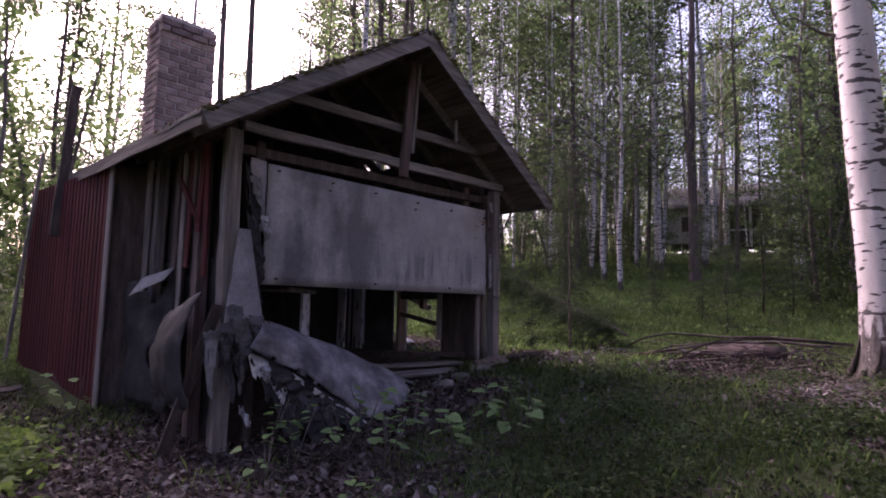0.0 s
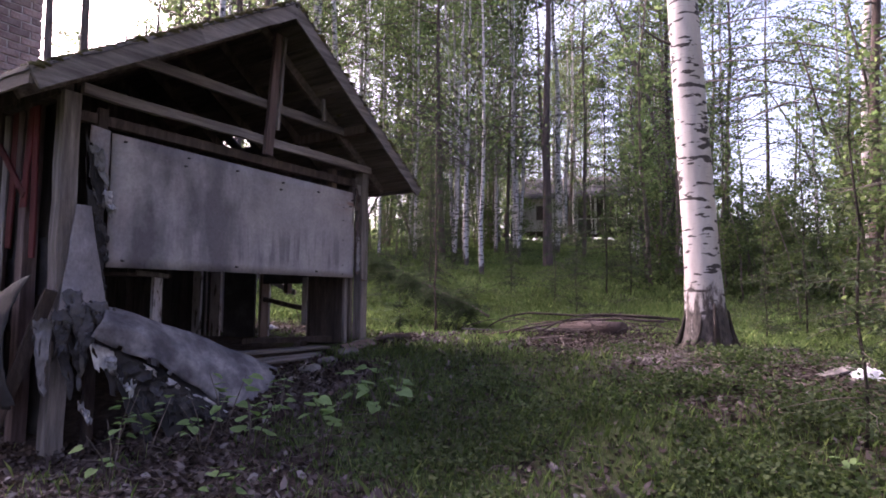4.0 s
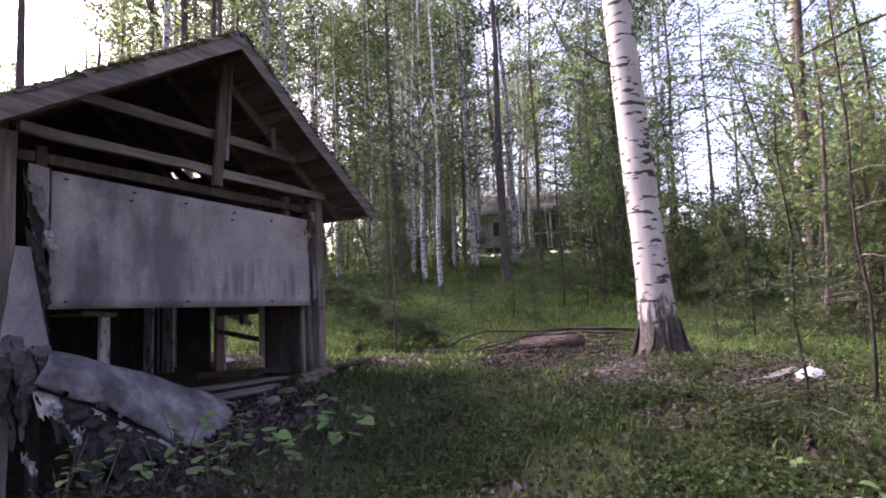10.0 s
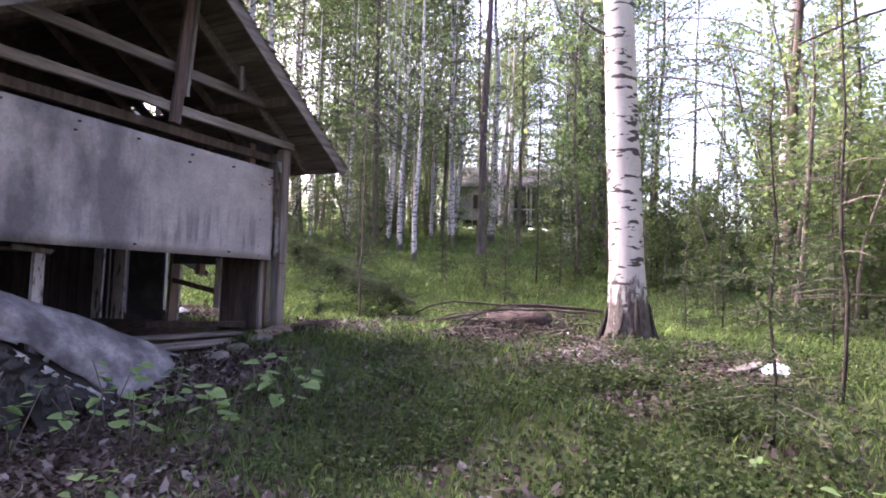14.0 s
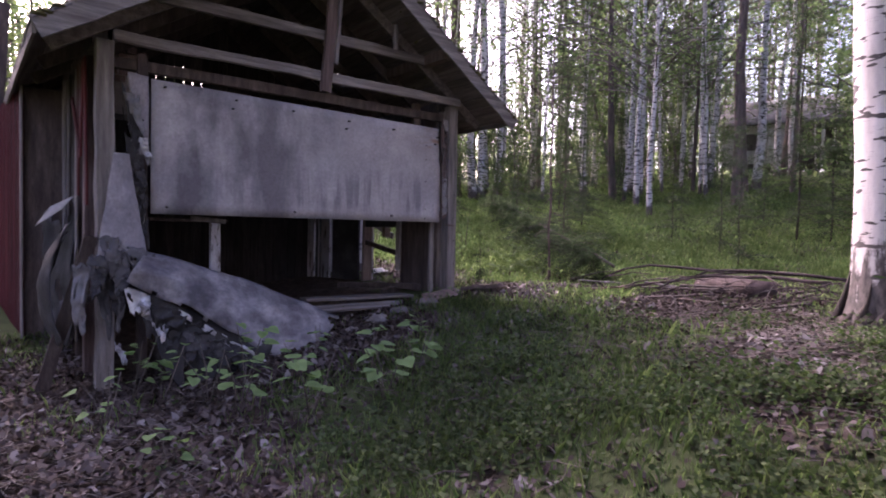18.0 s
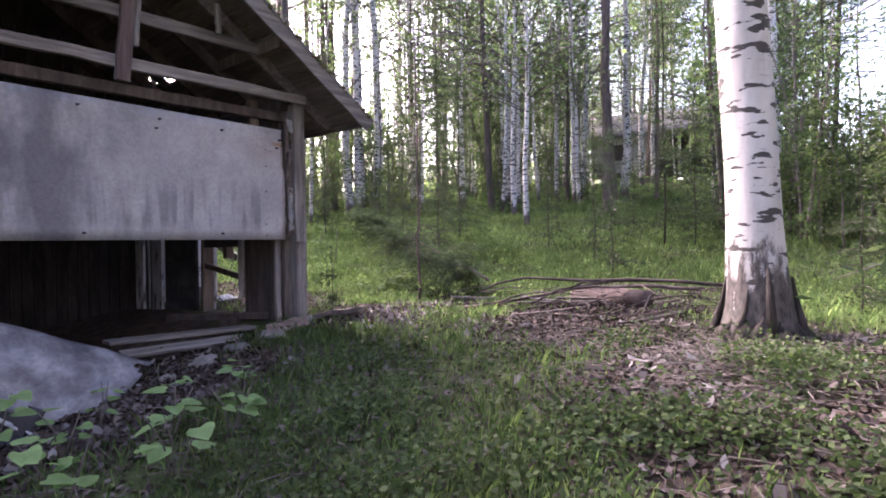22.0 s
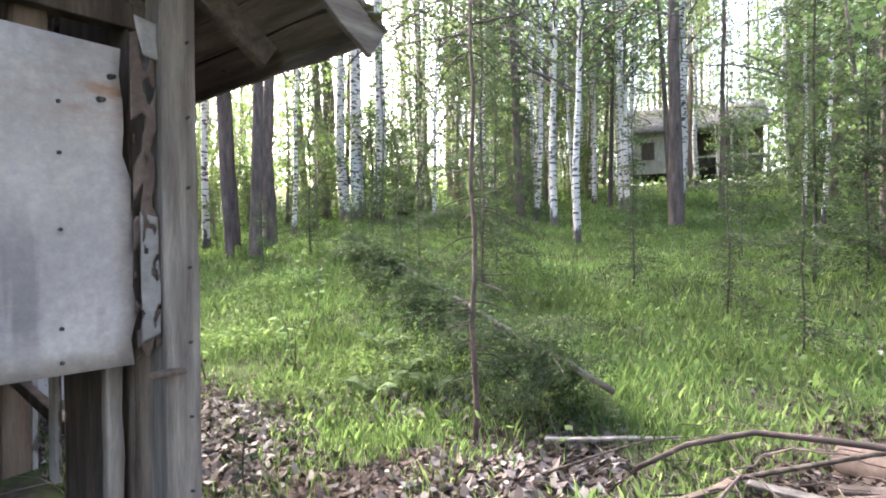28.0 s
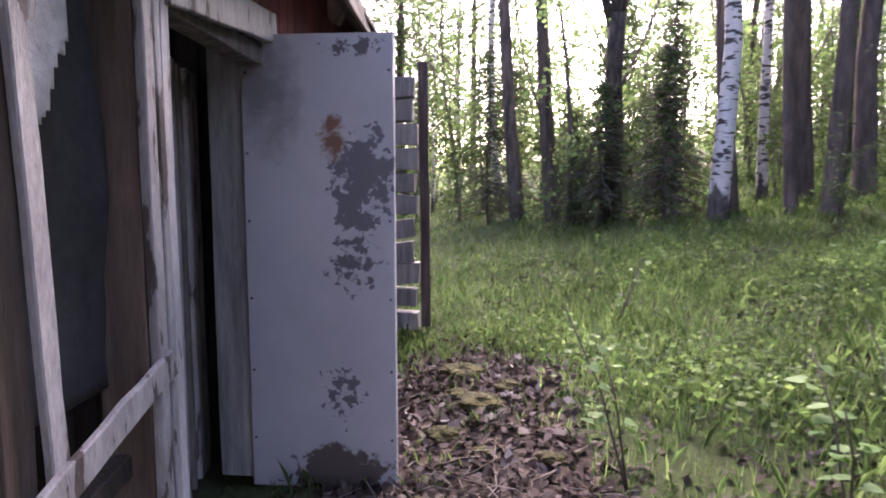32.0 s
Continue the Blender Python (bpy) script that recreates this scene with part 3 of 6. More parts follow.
# stud behind the panel and bearer under it
for x in (-3.60,):
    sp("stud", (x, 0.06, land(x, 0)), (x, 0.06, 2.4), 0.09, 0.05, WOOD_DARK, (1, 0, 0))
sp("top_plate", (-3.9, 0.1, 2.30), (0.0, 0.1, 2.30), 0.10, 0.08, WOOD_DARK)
sp("stud", (-0.40, 0.16, 2.12), (-0.40, 0.16, 2.44), 0.10, 0.08, WOOD_WARM, (1, 0, 0))

# right wall: studs, torn building paper, remains of cladding
for y, m, z0, dx, dy in ((0.16, WOOD_V, 0.0, 0.09, 0.09), (0.88, WOOD_V, 0.0, 0.10, 0.06), (1.37, WOOD_WARM, 0.72, 0.10, 0.09), (1.875, WOOD_WARM, 0.0, 0.15, 0.05)):
    sp("stud", (0.015 - dx / 2, y, z0), (0.015 - dx / 2, y - 0.02, roof_z(0) - 0.16), dy, dx, m, (0, 1, 0), 0.003, 8, "bare brown stud" if y > 1.3 else "")
sp("batten", (0.032, 1.455, 0.70), (0.032, 1.405, 1.80), 0.055, 0.024, PAINT_GREY, (0, 1, 0), 0.003, 8)
sp("batten", (0.034, 1.875, 0.02), (0.034, 1.855, 2.3), 0.05, 0.03, PAINT_GREY, (0, 1, 0), 0.003, 8)
sp("batten", (0.03, 1.935, 0.02), (0.03, 1.915, 2.1), 0.035, 0.03, PAINT_GREY, (0, 1, 0), 0.003, 8)
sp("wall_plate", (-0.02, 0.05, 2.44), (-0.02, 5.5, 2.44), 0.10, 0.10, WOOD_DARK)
sp("rail", (0.052, 1.30, 0.72), (0.052, 1.90, 0.925), 0.085, 0.022, PAINT_GREY, (0, 0, 1), 0.003, 8, "flaking white slanting batten")
sp("door_jamb", (-0.01, 1.975, 0.02), (-0.01, 1.965, 2.0), 0.05, 0.10, PAINT_GREY, (0, 1, 0), 0.003, 6, "flaking white door jamb")
sp("door_head", (0.045, 1.96, 2.035), (0.045, 2.86, 2.145), 0.13, 0.03, PAINT_GREY, (0, 0, 1), 0.003, 6, "white painted head board")
sp("lintel", (-0.04, 1.95, 2.02), (-0.04, 2.86, 2.02), 0.08, 0.10, WOOD_V)


def crumpled(y0, y1, z0, z1, x, amp, seed):
    def fn(u, v):
        y, z = y0 + (y1 - y0) * u, z0 + (z1 - z0) * v
        return (x + amp * noise.noise((y * 3, z * 2.2, seed)) + 0.4 * amp * noise.noise((y * 9, z * 7, seed)), y, z)
    return fn


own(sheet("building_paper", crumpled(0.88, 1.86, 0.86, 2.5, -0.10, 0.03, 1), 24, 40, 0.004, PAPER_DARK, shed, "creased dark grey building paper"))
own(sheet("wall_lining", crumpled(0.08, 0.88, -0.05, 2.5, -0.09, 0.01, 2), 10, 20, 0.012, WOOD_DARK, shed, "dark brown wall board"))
own(sheet("torn_plastic", lambda u, v: (-0.06 + 0.02 * math.sin(3 * v), 1.47 + 0.34 * u * (1 - 0.2 * v), 1.58 + 0.70 * v), 24, 40, 0.004, PLASTIC, shed, "torn flap of white plastic",
          lambda u, v: u > 0.35 + 0.9 * v - 0.5 * v * v + 0.1 * noise.noise((u * 5, v * 5, 1))))
sp("wall_board", (0.03, 1.42, 1.99), (0.03, 1.42, 2.45), 0.20, 0.022, RED, (0, 1, 0))
sp("wall_board", (0.028, 1.39, 1.78), (0.028, 1.39, 1.98), 0.16, 0.02, PAINT_GREY, (0, 1, 0), 0.01)
for y in (0.85, 0.99, 1.12):
    sp("wall_board", (0.03, y, 1.95 + 0.2 * random.random()), (0.03, y, 2.5), 0.11, 0.022, RED, (0, 1, 0), 0.004, 3)
sp("hinge_strap", (0.11, 0.07, 1.13), (0.15, 0.06, 1.12), 0.05, 0.012, FELT_DARK, (0, 0, 1), 0.008, 3, "curled black hinge strap")
sp("hinge_strap", (0.11, 0.07, 0.42), (0.14, 0.06, 0.42), 0.06, 0.012, FELT_DARK, (0, 0, 1), 0.008, 3, "curled black hinge strap")
# rear log wall with red boards over it
for k in range(24):
    y = 2.92 + 0.115 * k
    sp("wall_board", (0.02, y, 0.05 + 0.03 * random.random()), (0.02, y, roof_z(0.02) - 0.09), 0.11, 0.022, RED, (0, 1, 0), 0.002, 3)
for k in range(8):
    y = 2.0 + 0.115 * k
    sp("wall_board", (0.02, y, 2.10), (0.02, y, roof_z(0.02) - 0.09), 0.11, 0.022, RED, (0, 1, 0), 0.002, 2)
# both walls near black, the shade of the inside being in their colour
sp("back_wall", (-3.95, 5.55, 1.1), (0.0, 5.55, 1.1), 2.9, 0.15, INNER_SHADE, (0, 0, 1), 0.0, 4)
sp("inner_wall", (-3.9, 3.22, 1.2), (-0.1, 3.22, 1.2), 3.4, 0.10, INNER_SHADE, (0, 0, 1), 0.0, 4)
# logs of the rear corner
for k in range(11):
    z = 0.30 + 0.205 * k
    sp("corner_log", (-0.3, 5.45, z), (0.385 + random.uniform(-0.03, 0.03), 5.45, z + random.uniform(-0.01, 0.01)), random.uniform(0.15, 0.185), 0.15, WOOD_PALE, (0, 0, 1), 0.012, 4)

sp("corner_board", (0.475, 5.36, 0.25), (0.455, 5.36, 2.55), 0.085, 0.03, WOOD_RED, (1, 0, 0), 0.004, 6)
# left wall: bay of red boards further out behind, posts and torn sheets in front
for k in range(26):
    y = 2.15 + 0.115 * k
    x = -4.40 - 0.10 * (y - 2.1)
    sp("wall_board", (x, y, land(x, y) - 0.02), (x, y, 2.34), 0.112, 0.022, RED, (0, 1, 0), 0.003, 3)
sp("bay_wall", (-4.40, 2.13, 0.9), (-3.9, 2.13, 0.9), 2.9, 0.03, WOOD_DARK, (0, 0, 1), 0.0, 3)
for y in (0.55, 1.15, 1.82):
    sp("post", (-3.95, y, land(-3.95, y) - 0.1), (-3.95, y, 2.5), 0.13, 0.12, WOOD_V if y > 1.5 else WOOD_RED, (0, 1, 0), 0.006, 8)
sp("wall_plate", (-3.95, 0.0, 2.48), (-3.95, 5.5, 2.48), 0.12, 0.12, WOOD_DARK)

# chimney, brick by brick
CX, CY, CW, CD = -3.585, 2.52, 0.72, 0.48
chimney = own(piece("chimney", (CX, CY, 2.2), (CX, CY, 4.48), CW - 0.02, CD - 0.02, MORTAR, shed, (1, 0, 0), 0.0, 1, "weathered brick chimney stack"))


def brick_shape(length):
    bm = bmesh.new()
    stick(bm, (-length / 2, 0, 0), (length / 2, 0, 0), 0.078, 0.115, (0, 0, 1), 0.003, 2, 0.007)
    bmesh.ops.recalc_face_normals(bm, faces=bm.faces)
    me = bpy.data.meshes.new("brick")
    bm.to_mesh(me)
    bm.free()
    me.materials.append(BRICK)
    return me


brick_sizes = {k: brick_shape(k) for k in (0.24, 0.17, 0.105, 0.20)}


def brick(length, m):
    ob = new("brick", brick_sizes[length])
    ob.parent = chimney
    ob.matrix_parent_inverse = chimney.matrix_world.inverted()
    ob.matrix_basis = m


bpy.context.view_layer.update()
for c in range(20):
    z = 2.64 + 0.0915 * c
    grow = 0.03 if c >= 18 else 0.0
    row = (0.24, 0.24, 0.20) if c % 2 else (0.105, 0.24, 0.20, 0.105)
    gap = (CW - sum(row)) / (len(row) - 1)
    for y in (CY - CD / 2 + 0.055 - grow, CY + CD / 2 - 0.055 + grow):
        x = CX - CW / 2
        for ln in row:
            brick(ln, pose(x + ln / 2, y + random.uniform(-0.004, 0.004), z, 0, 0, random.uniform(-1, 1)))
            x += ln + gap
    for x in (CX - CW / 2 + 0.055 - grow, CX + CW / 2 - 0.055 + grow):
        brick(0.24, pose(x + random.uniform(-0.004, 0.004), CY, z, 0, 0, 90 + random.uniform(-1, 1)))

# metal-clad door standing open
def door_paint():
    """Pale enamel, flaked in a cluster on the outer half, rusty by the latch, mud along the foot."""
    m, n, l, p = nodes_of("flaking_grey_enamel")
    vec = coords(n, l, (1, 1, 1))
    base = ramp(n, [(0.3, (0.31, 0.305, 0.345)), (0.7, (0.43, 0.425, 0.475))])
    l.new(tex_noise(n, l, vec, 1.6, 4.0), base.inputs["Fac"])
    tc, sx = n.new("ShaderNodeTexCoord"), n.new("ShaderNodeSeparateXYZ")
    l.new(tc.outputs["Object"], sx.inputs[0])

    def patch(cx, cz, rx, rz):
        d = None
        for sock, c, r in ((sx.outputs["X"], cx, rx), (sx.outputs["Z"], cz, rz)):
            a = n.new("ShaderNodeMath")
            a.operation = "MULTIPLY_ADD"
            l.new(sock, a.inputs[0])
            a.inputs[1].default_value, a.inputs[2].default_value = 1 / r, -c / r
            q = n.new("ShaderNodeMath")
            q.operation = "MULTIPLY"
            l.new(a.outputs[0], q.inputs[0])
            l.new(a.outputs[0], q.inputs[1])
            if d is None:
                d = q.outputs[0]
            else:
                t = n.new("ShaderNodeMath")
                l.new(d, t.inputs[0])
                l.new(q.outputs[0], t.inputs[1])
                d = t.outputs[0]
        return d

    def mask(dist, sc, lo, hi, k):
        t = n.new("ShaderNodeMath")
        t.operation = "MULTIPLY_ADD"
        l.new(dist, t.inputs[0])
        t.inputs[1].default_value = -k
        l.new(tex_noise(n, l, vec, sc, 6.0, 0.7), t.inputs[2])
        r = ramp(n, [(lo, (0, 0, 0)), (hi, (1, 1, 1))])
        l.new(t.outputs[0], r.inputs["Fac"])
        return r.outputs["Color"]
    c = blend(n, l, base.outputs["Color"], (0.20, 0.19, 0.21), mask(patch(0.02, 1.88, 0.16, 0.30), 5.0, 0.12, 0.50, 0.3))
    c = blend(n, l, c, (0.115, 0.115, 0.14), mask(patch(0.45, 1.47, 0.14, 0.25), 13.0, 0.38, 0.41, 0.15))
    c = blend(n, l, c, (0.10, 0.10, 0.12), mask(patch(0.40, 1.12, 0.12, 0.14), 22.0, 0.44, 0.47, 0.12))
    c = blend(n, l, c, (0.10, 0.10, 0.12), mask(patch(0.34, 0.52, 0.12, 0.14), 22.0, 0.46, 0.49, 0.13))
    c = blend(n, l, c, (0.09, 0.09, 0.10), mask(patch(0.42, 2.05, 0.16, 0.05), 24.0, 0.46, 0.49, 0.13))
    c = blend(n, l, c, (0.085, 0.07, 0.07), mask(patch(0.32, 0.14, 0.22, 0.13), 9.0, 0.26, 0.32, 0.22))
    c = blend(n, l, c, (0.17, 0.085, 0.055), mask(patch(0.31, 1.66, 0.06, 0.10), 9.0, 0.30, 0.42, 0.16))
    l.new(c, p.inputs["Base Color"])
    p.inputs["Roughness"].default_value = 0.55
    bumped(n, l, p, tex_noise(n, l, vec, 30.0, 6.0), 0.12)
    return m


door = thing("door", "open plank door clad in pale grey flaking sheet metal", "door", (0.0, 2.88, 0.1))
bpy.context.view_layer.update()
DOORPAINT = door_paint()
own(piece("door_leaf", (0.247, 2.835, 0.07), (0.247, 2.835, 2.11), 0.675, 0.045, DOORPAINT, door, (1, 0.0, 0), 0.0, 3, "pale grey sheet metal with rust and bare patches"))
own(piece("edge_board", (-0.175, 2.86, 0.10), (-0.175, 2.86, 2.06), 0.16, 0.05, WOOD_PALE, door, (1, 0, 0), 0.002, 6, "grey painted door edge"))
for z in (0.3, 0.62, 0.95, 1.3, 1.6, 1.95):
    for x in (-0.07, 0.565):
        own(limb("nail", [(x, 2.815, z), (x, 2.808, z)], [0.006, 0.006], FELT_DARK, door, 6))

# ---- torn sheets, planks and rubble of the shed's open front
def ragged_edge(depth, freq, seed):
    """True near the lower end, in uneven tongues."""
    return lambda u, v: v < depth * (0.55 + 0.9 * noise.noise((u * freq, seed, 0.3)))


def mix3(a, b, k):
    return tuple(p + (q - p) * k for p, q in zip(a, b))


def drape(name, corners, nu, nv, material, parent, amp, seed, torn=None, thick=0.005, label="", sag=0.0):
    """A torn sheet hung between four corners: bottom left, bottom right, top left, top right."""
    bl, br, tl, tr = corners

    def fn(u, v):
        p = mix3(mix3(bl, br, u), mix3(tl, tr, u), v)
        k = amp * noise.noise((p[0] * 4 + seed, p[1] * 4, p[2] * 3)) + 0.4 * amp * noise.noise((p[0] * 11, p[1] * 11 + seed, p[2] * 9))
        s = sag * math.sin(math.pi * u) * math.sin(math.pi * min(1, v + 0.1))
        return (p[0] + 0.5 * k, p[1] - abs(k) * 0.8 + s, p[2] + 0.25 * k - 0.6 * abs(s))
    return own(sheet(name, fn, nu, nv, thick, material, parent, label, torn))


# the fallen sheet that hangs from the corner and spreads over the ground
def fallen(u, v):
    top = mix3((-3.62, -0.10, 0.60), (-1.68, -0.22, -0.14), u)
    low = mix3((-3.80, -0.32, 0.33), (-2.36, -0.66, -0.58), min(1.0, u * 1.02))
    p = mix3(low, top, v)
    roll = 0.10 * math.sin(math.pi * v) * (1 - 0.4 * u) + 0.05 * math.sin(5 * u + 2 * v)
    n = 0.025 * noise.noise((u * 5, v * 3, 4)) + 0.012 * noise.noise((u * 14, v * 9, 2))
    return (p[0], p[1] - roll - n, p[2] + 0.5 * roll * (1 - v) + 0.05 * math.sin(math.pi * u) * v + n)


own(sheet("fallen_sheet", fallen, 40, 18, 0.008, FALLEN, shed, "sagging grey felt sheet torn from the wall",
          lambda u, v: v < 0.03 + 0.10 * noise.noise((u * 7, 0, 8)) or (u > 1.0 + 0.12 * noise.noise((v * 6, 1, 1)))))
drape("tar_paper", [(-3.62, -0.42, -0.30), (-2.75, -0.66, -0.62), (-3.72, -0.28, 0.28), (-2.55, -0.52, -0.32)], 22, 12, FELT_DARK, shed, 0.05, 3, ragged_edge(0.35, 7, 1), label="torn black tar paper")
drape("foil_edge", [(-3.45, -0.42, 0.02), (-2.62, -0.70, -0.58), (-3.50, -0.40, 0.16), (-2.60, -0.68, -0.47)], 60, 12, FOIL, shed, 0.03, 6, lambda u, v: noise.noise((u * 9, v * 3, 5)) > -0.08, 0.003, "shredded silver foil")
drape("felt_flap", [(-4.04, -0.22, 0.26), (-3.58, -0.20, 0.40), (-3.87, -0.09, 1.46), (-3.74, -0.085, 1.46)], 40, 60, SHEET, shed, 0.024, 1, ragged_edge(0.36, 5.2, 4), label="torn hanging felt flap")


def curled(u, v):
    """The dark felt that has come off the foot of the left wall and rolls outwards."""
    w = 1 - v
    out = (0.20 * math.sin(math.pi * w ** 0.85) + 0.14 * w) * (0.55 + 0.45 * math.sin(math.pi * min(1.0, 0.15 + u)))
    k = 0.035 * noise.noise((u * 3, v * 4, 61)) + 0.012 * noise.noise((u * 9, v * 12, 62))
    return (-4.13 - out - k, -0.16 + 1.05 * u + 0.10 * math.sin(3 * v), -0.30 + 1.22 * v * (1.0 - 0.25 * u) + 0.6 * k)


own(sheet("felt_curl", curled, 20, 30, 0.006, FELT_DARK, shed, "dark felt curling off the wall foot",
          lambda u, v: v < 0.10 + 0.14 * noise.noise((u * 5, 3, 63)) or u > 0.9 + 0.12 * noise.noise((v * 5, 3, 64)) or v > 0.94 + 0.1 * noise.noise((u * 6, 3, 65))))
# dark stiff slabs of tar board standing under the flap, shreds behind the post
for c, seed in (([(-3.50, -0.56, -0.60), (-3.34, -0.62, -0.62), (-3.66, -0.36, 0.16), (-3.42, -0.44, 0.02)], 33),
                ([(-3.30, -0.62, -0.62), (-3.10, -0.68, -0.62), (-3.44, -0.44, 0.02), (-3.10, -0.54, -0.18)], 35)):
    drape("tar_slab", c, 22, 30, FELT_DARK, shed, 0.025, seed, lambda u, v, q=seed: v < 0.75 * abs(2 * u - 1) ** 1.5 * (0.5 + 0.6 * noise.noise((u * 5, q, 1))) or noise.noise((u * 2, v * 3, q)) > 0.5, label="stiff black tar board torn to points")
drape("foil_scrap", [(-3.76, -0.38, -0.04), (-3.60, -0.40, 0.02), (-3.80, -0.30, 0.30), (-3.60, -0.32, 0.20)], 26, 30, FOIL, shed, 0.06, 2, lambda u, v: noise.noise((u * 4, v * 4, 9)) > 0.36 or v < 0.25 + 0.5 * noise.noise((u * 6, 2, 2)), 0.003, "crumpled silver foil")


def tongue(name, top, low, w0, w1, material, seed, label, curl=0.06):
    """A pointed strip of torn felt, hanging and curling."""
    r = random.Random(seed)
    k0, k1 = r.uniform(0, 9), r.uniform(-0.5, 0.5)

    def fn(u, v):
        c = mix3(low, top, v)
        w = (w1 + (w0 - w1) * v ** 0.7) * (1 + 0.35 * noise.noise((k0, v * 7, u * 2)))
        bow = curl * math.sin(3.0 * v + k0) + 0.5 * curl * noise.noise((v * 6, k0, 1))
        twist = k1 * (1 - v)
        return (c[0] + (u - 0.5) * w * math.cos(twist) + 0.4 * bow, c[1] + (u - 0.5) * w * math.sin(twist) - abs(bow) - 0.3 * w * (u - 0.5) ** 2 * k1, c[2] + 0.05 * noise.noise((u * 5, v * 9, k0)))
    return own(sheet(name, fn, 9, 26, 0.004, material, shed, label, lambda u, v: noise.noise((u * 3 + k0, v * 5, seed)) > 0.48))


rt = random.Random(17)
for k, (x, z, w, ln) in enumerate(((-3.98, 0.56, 0.17, 0.34), (-3.86, 0.60, 0.20, 0.40), (-3.73, 0.62, 0.18, 0.30), (-3.62, 0.56, 0.14, 0.26), (-3.92, 0.72, 0.16, 0.34))):
    tongue("felt_tongue", (x, -0.20, z), (x + rt.uniform(-0.06, 0.04), -0.27, z - ln), w, 0.03, PAPER_DARK, 280 + k, "torn grey felt hem", 0.05)
for k in range(10):
    x = -4.16 + 0.045 * k + rt.uniform(-0.02, 0.02)
    zt = 0.42 + 0.06 * rt.random()
    zl = zt - rt.uniform(0.22, 0.62)
    y = -0.17 - 0.14 * rt.random()
    m = rt.choice((FELT_DARK, FELT_DARK, BACKING))
    tongue("torn_felt", (x, y + 0.06, zt), (x + rt.uniform(-0.14, 0.05), y - 0.05, zl), rt.uniform(0.08, 0.14), 0.015, m, 300 + k, "torn black tar paper" if m is FELT_DARK else "torn grey felt")
for k in range(9):
    x = -3.50 + 0.10 * k
    z = 0.10 - 0.075 * k
    tongue("torn_felt", (x, -0.42 - 0.03 * k, z), (x + rt.uniform(-0.1, 0.05), -0.50 - 0.03 * k, max(z - 0.34, land(x, -0.6))), 0.17, 0.03, FELT_DARK, 360 + k, "torn black tar paper")
for k in range(7):
    z = 2.0 - 0.2 * k
    tongue("torn_felt", (-3.70 + 0.03 * rt.random(), -0.05, z), (-3.64 + rt.uniform(-0.06, 0.06), -0.12, z - rt.uniform(0.2, 0.36)), 0.11, 0.02, rt.choice((FELT_DARK, FELT_DARK, BACKING)), 380 + k, "torn black tar paper", 0.04)
for k, (x, y, z, w) in enumerate(((-3.66, -0.36, 0.16, 0.10), (-3.52, -0.42, 0.05, 0.08), (-3.86, -0.33, -0.2, 0.05), (-3.62, -0.10, 1.6, 0.08), (-3.58, -0.44, -0.02, 0.07))):
    tongue("foil_scrap", (x, y, z), (x + 0.02, y - 0.05, z - 0.16), w, 0.03, FOIL, 400 + k, "crumpled silver foil", 0.05)
drape("tar_strip", [(-3.70, -0.07, 0.62), (-3.56, -0.06, 0.60), (-3.80, -0.04, 2.14), (-3.64, -0.04, 1.70)], 14, 70, FELT_DARK, shed, 0.04, 7, lambda u, v: noise.noise((u * 3, v * 9, 3)) > 0.22, label="shredded black tar paper strip")
sp("strip_batten", (-3.61, -0.06, 0.72), (-3.60, -0.06, 1.10), 0.018, 0.012, WOOD_V, (1, 0, 0))
sp("lean_board", (-4.03, -0.12, 0.72), (-4.38, 0.10, land(-4.38, 0.1) + 0.02), 0.11, 0.025, WOOD_DARK, (1, 0, 0.3), 0.005, 6)

# left wall: bulging felt, paper, slats
drape("tar_paper", [(-4.25, 1.70, -0.35), (-4.08, 0.85, -0.40), (-4.22, 1.95, 0.95), (-4.02, 1.05, 1.10)], 16, 18, FELT_DARK, shed, 0.10, 11, lambda u, v: noise.noise((u * 2.5, v * 2.5, 7)) > 0.33, label="bulging torn black tar paper")
drape("felt_flap", [(-4.32, 1.5, 0.80), (-4.12, 1.05, 0.98), (-4.2, 1.5, 1.0), (-4.02, 1.05, 1.12)], 10, 6, BACKING, shed, 0.04, 13, label="bent grey felt flap")
# paper and lining near black, their colour standing in for the dark void
own(sheet("building_paper", lambda u, v: (-3.86 + 0.03 * noise.noise((u * 6, v * 8, 3)), 0.08 + 1.75 * u, -0.55 + 1.75 * v), 20, 20, 0.005, FELT_DARK, shed, "torn building paper darkened to look like a void",
          lambda u, v: noise.noise((u * 3, v * 3, 12)) > 0.20))
own(sheet("wall_lining", lambda u, v: (-3.84 + 0.01 * noise.noise((u * 6, v * 8, 5)), 0.08 + 3.1 * u, 1.0 + 1.74 * v), 20, 14, 0.012, INNER_SHADE, shed, "inner boarding coloured near black for shade"))
for y, z0, z1, dx, m in ((0.30, 1.0, 2.35, 0.02, RED), (0.42, 1.45, 2.35, -0.02, RED), (0.72, 1.1, 2.35, 0.0, RED), (0.88, -0.35, 2.35, 0.0, WOOD_V), (1.42, 0.2, 2.4, 0.0, WOOD_DARK), (0.62, 1.72, 2.35, 0.01, WOOD_RED)):
    sp("wall_board", (-4.035 + dx, y, z0), (-4.03, y + random.uniform(-0.03, 0.03), z1), 0.10, 0.02, m, (0, 1, 0), 0.006, 5)
sp("hanging_slat", (-4.06, 0.40, 1.55), (-4.06, 0.95, 2.06), 0.07, 0.02, RED, (0, 1, 0.6), 0.004, 4, "loose red slat")
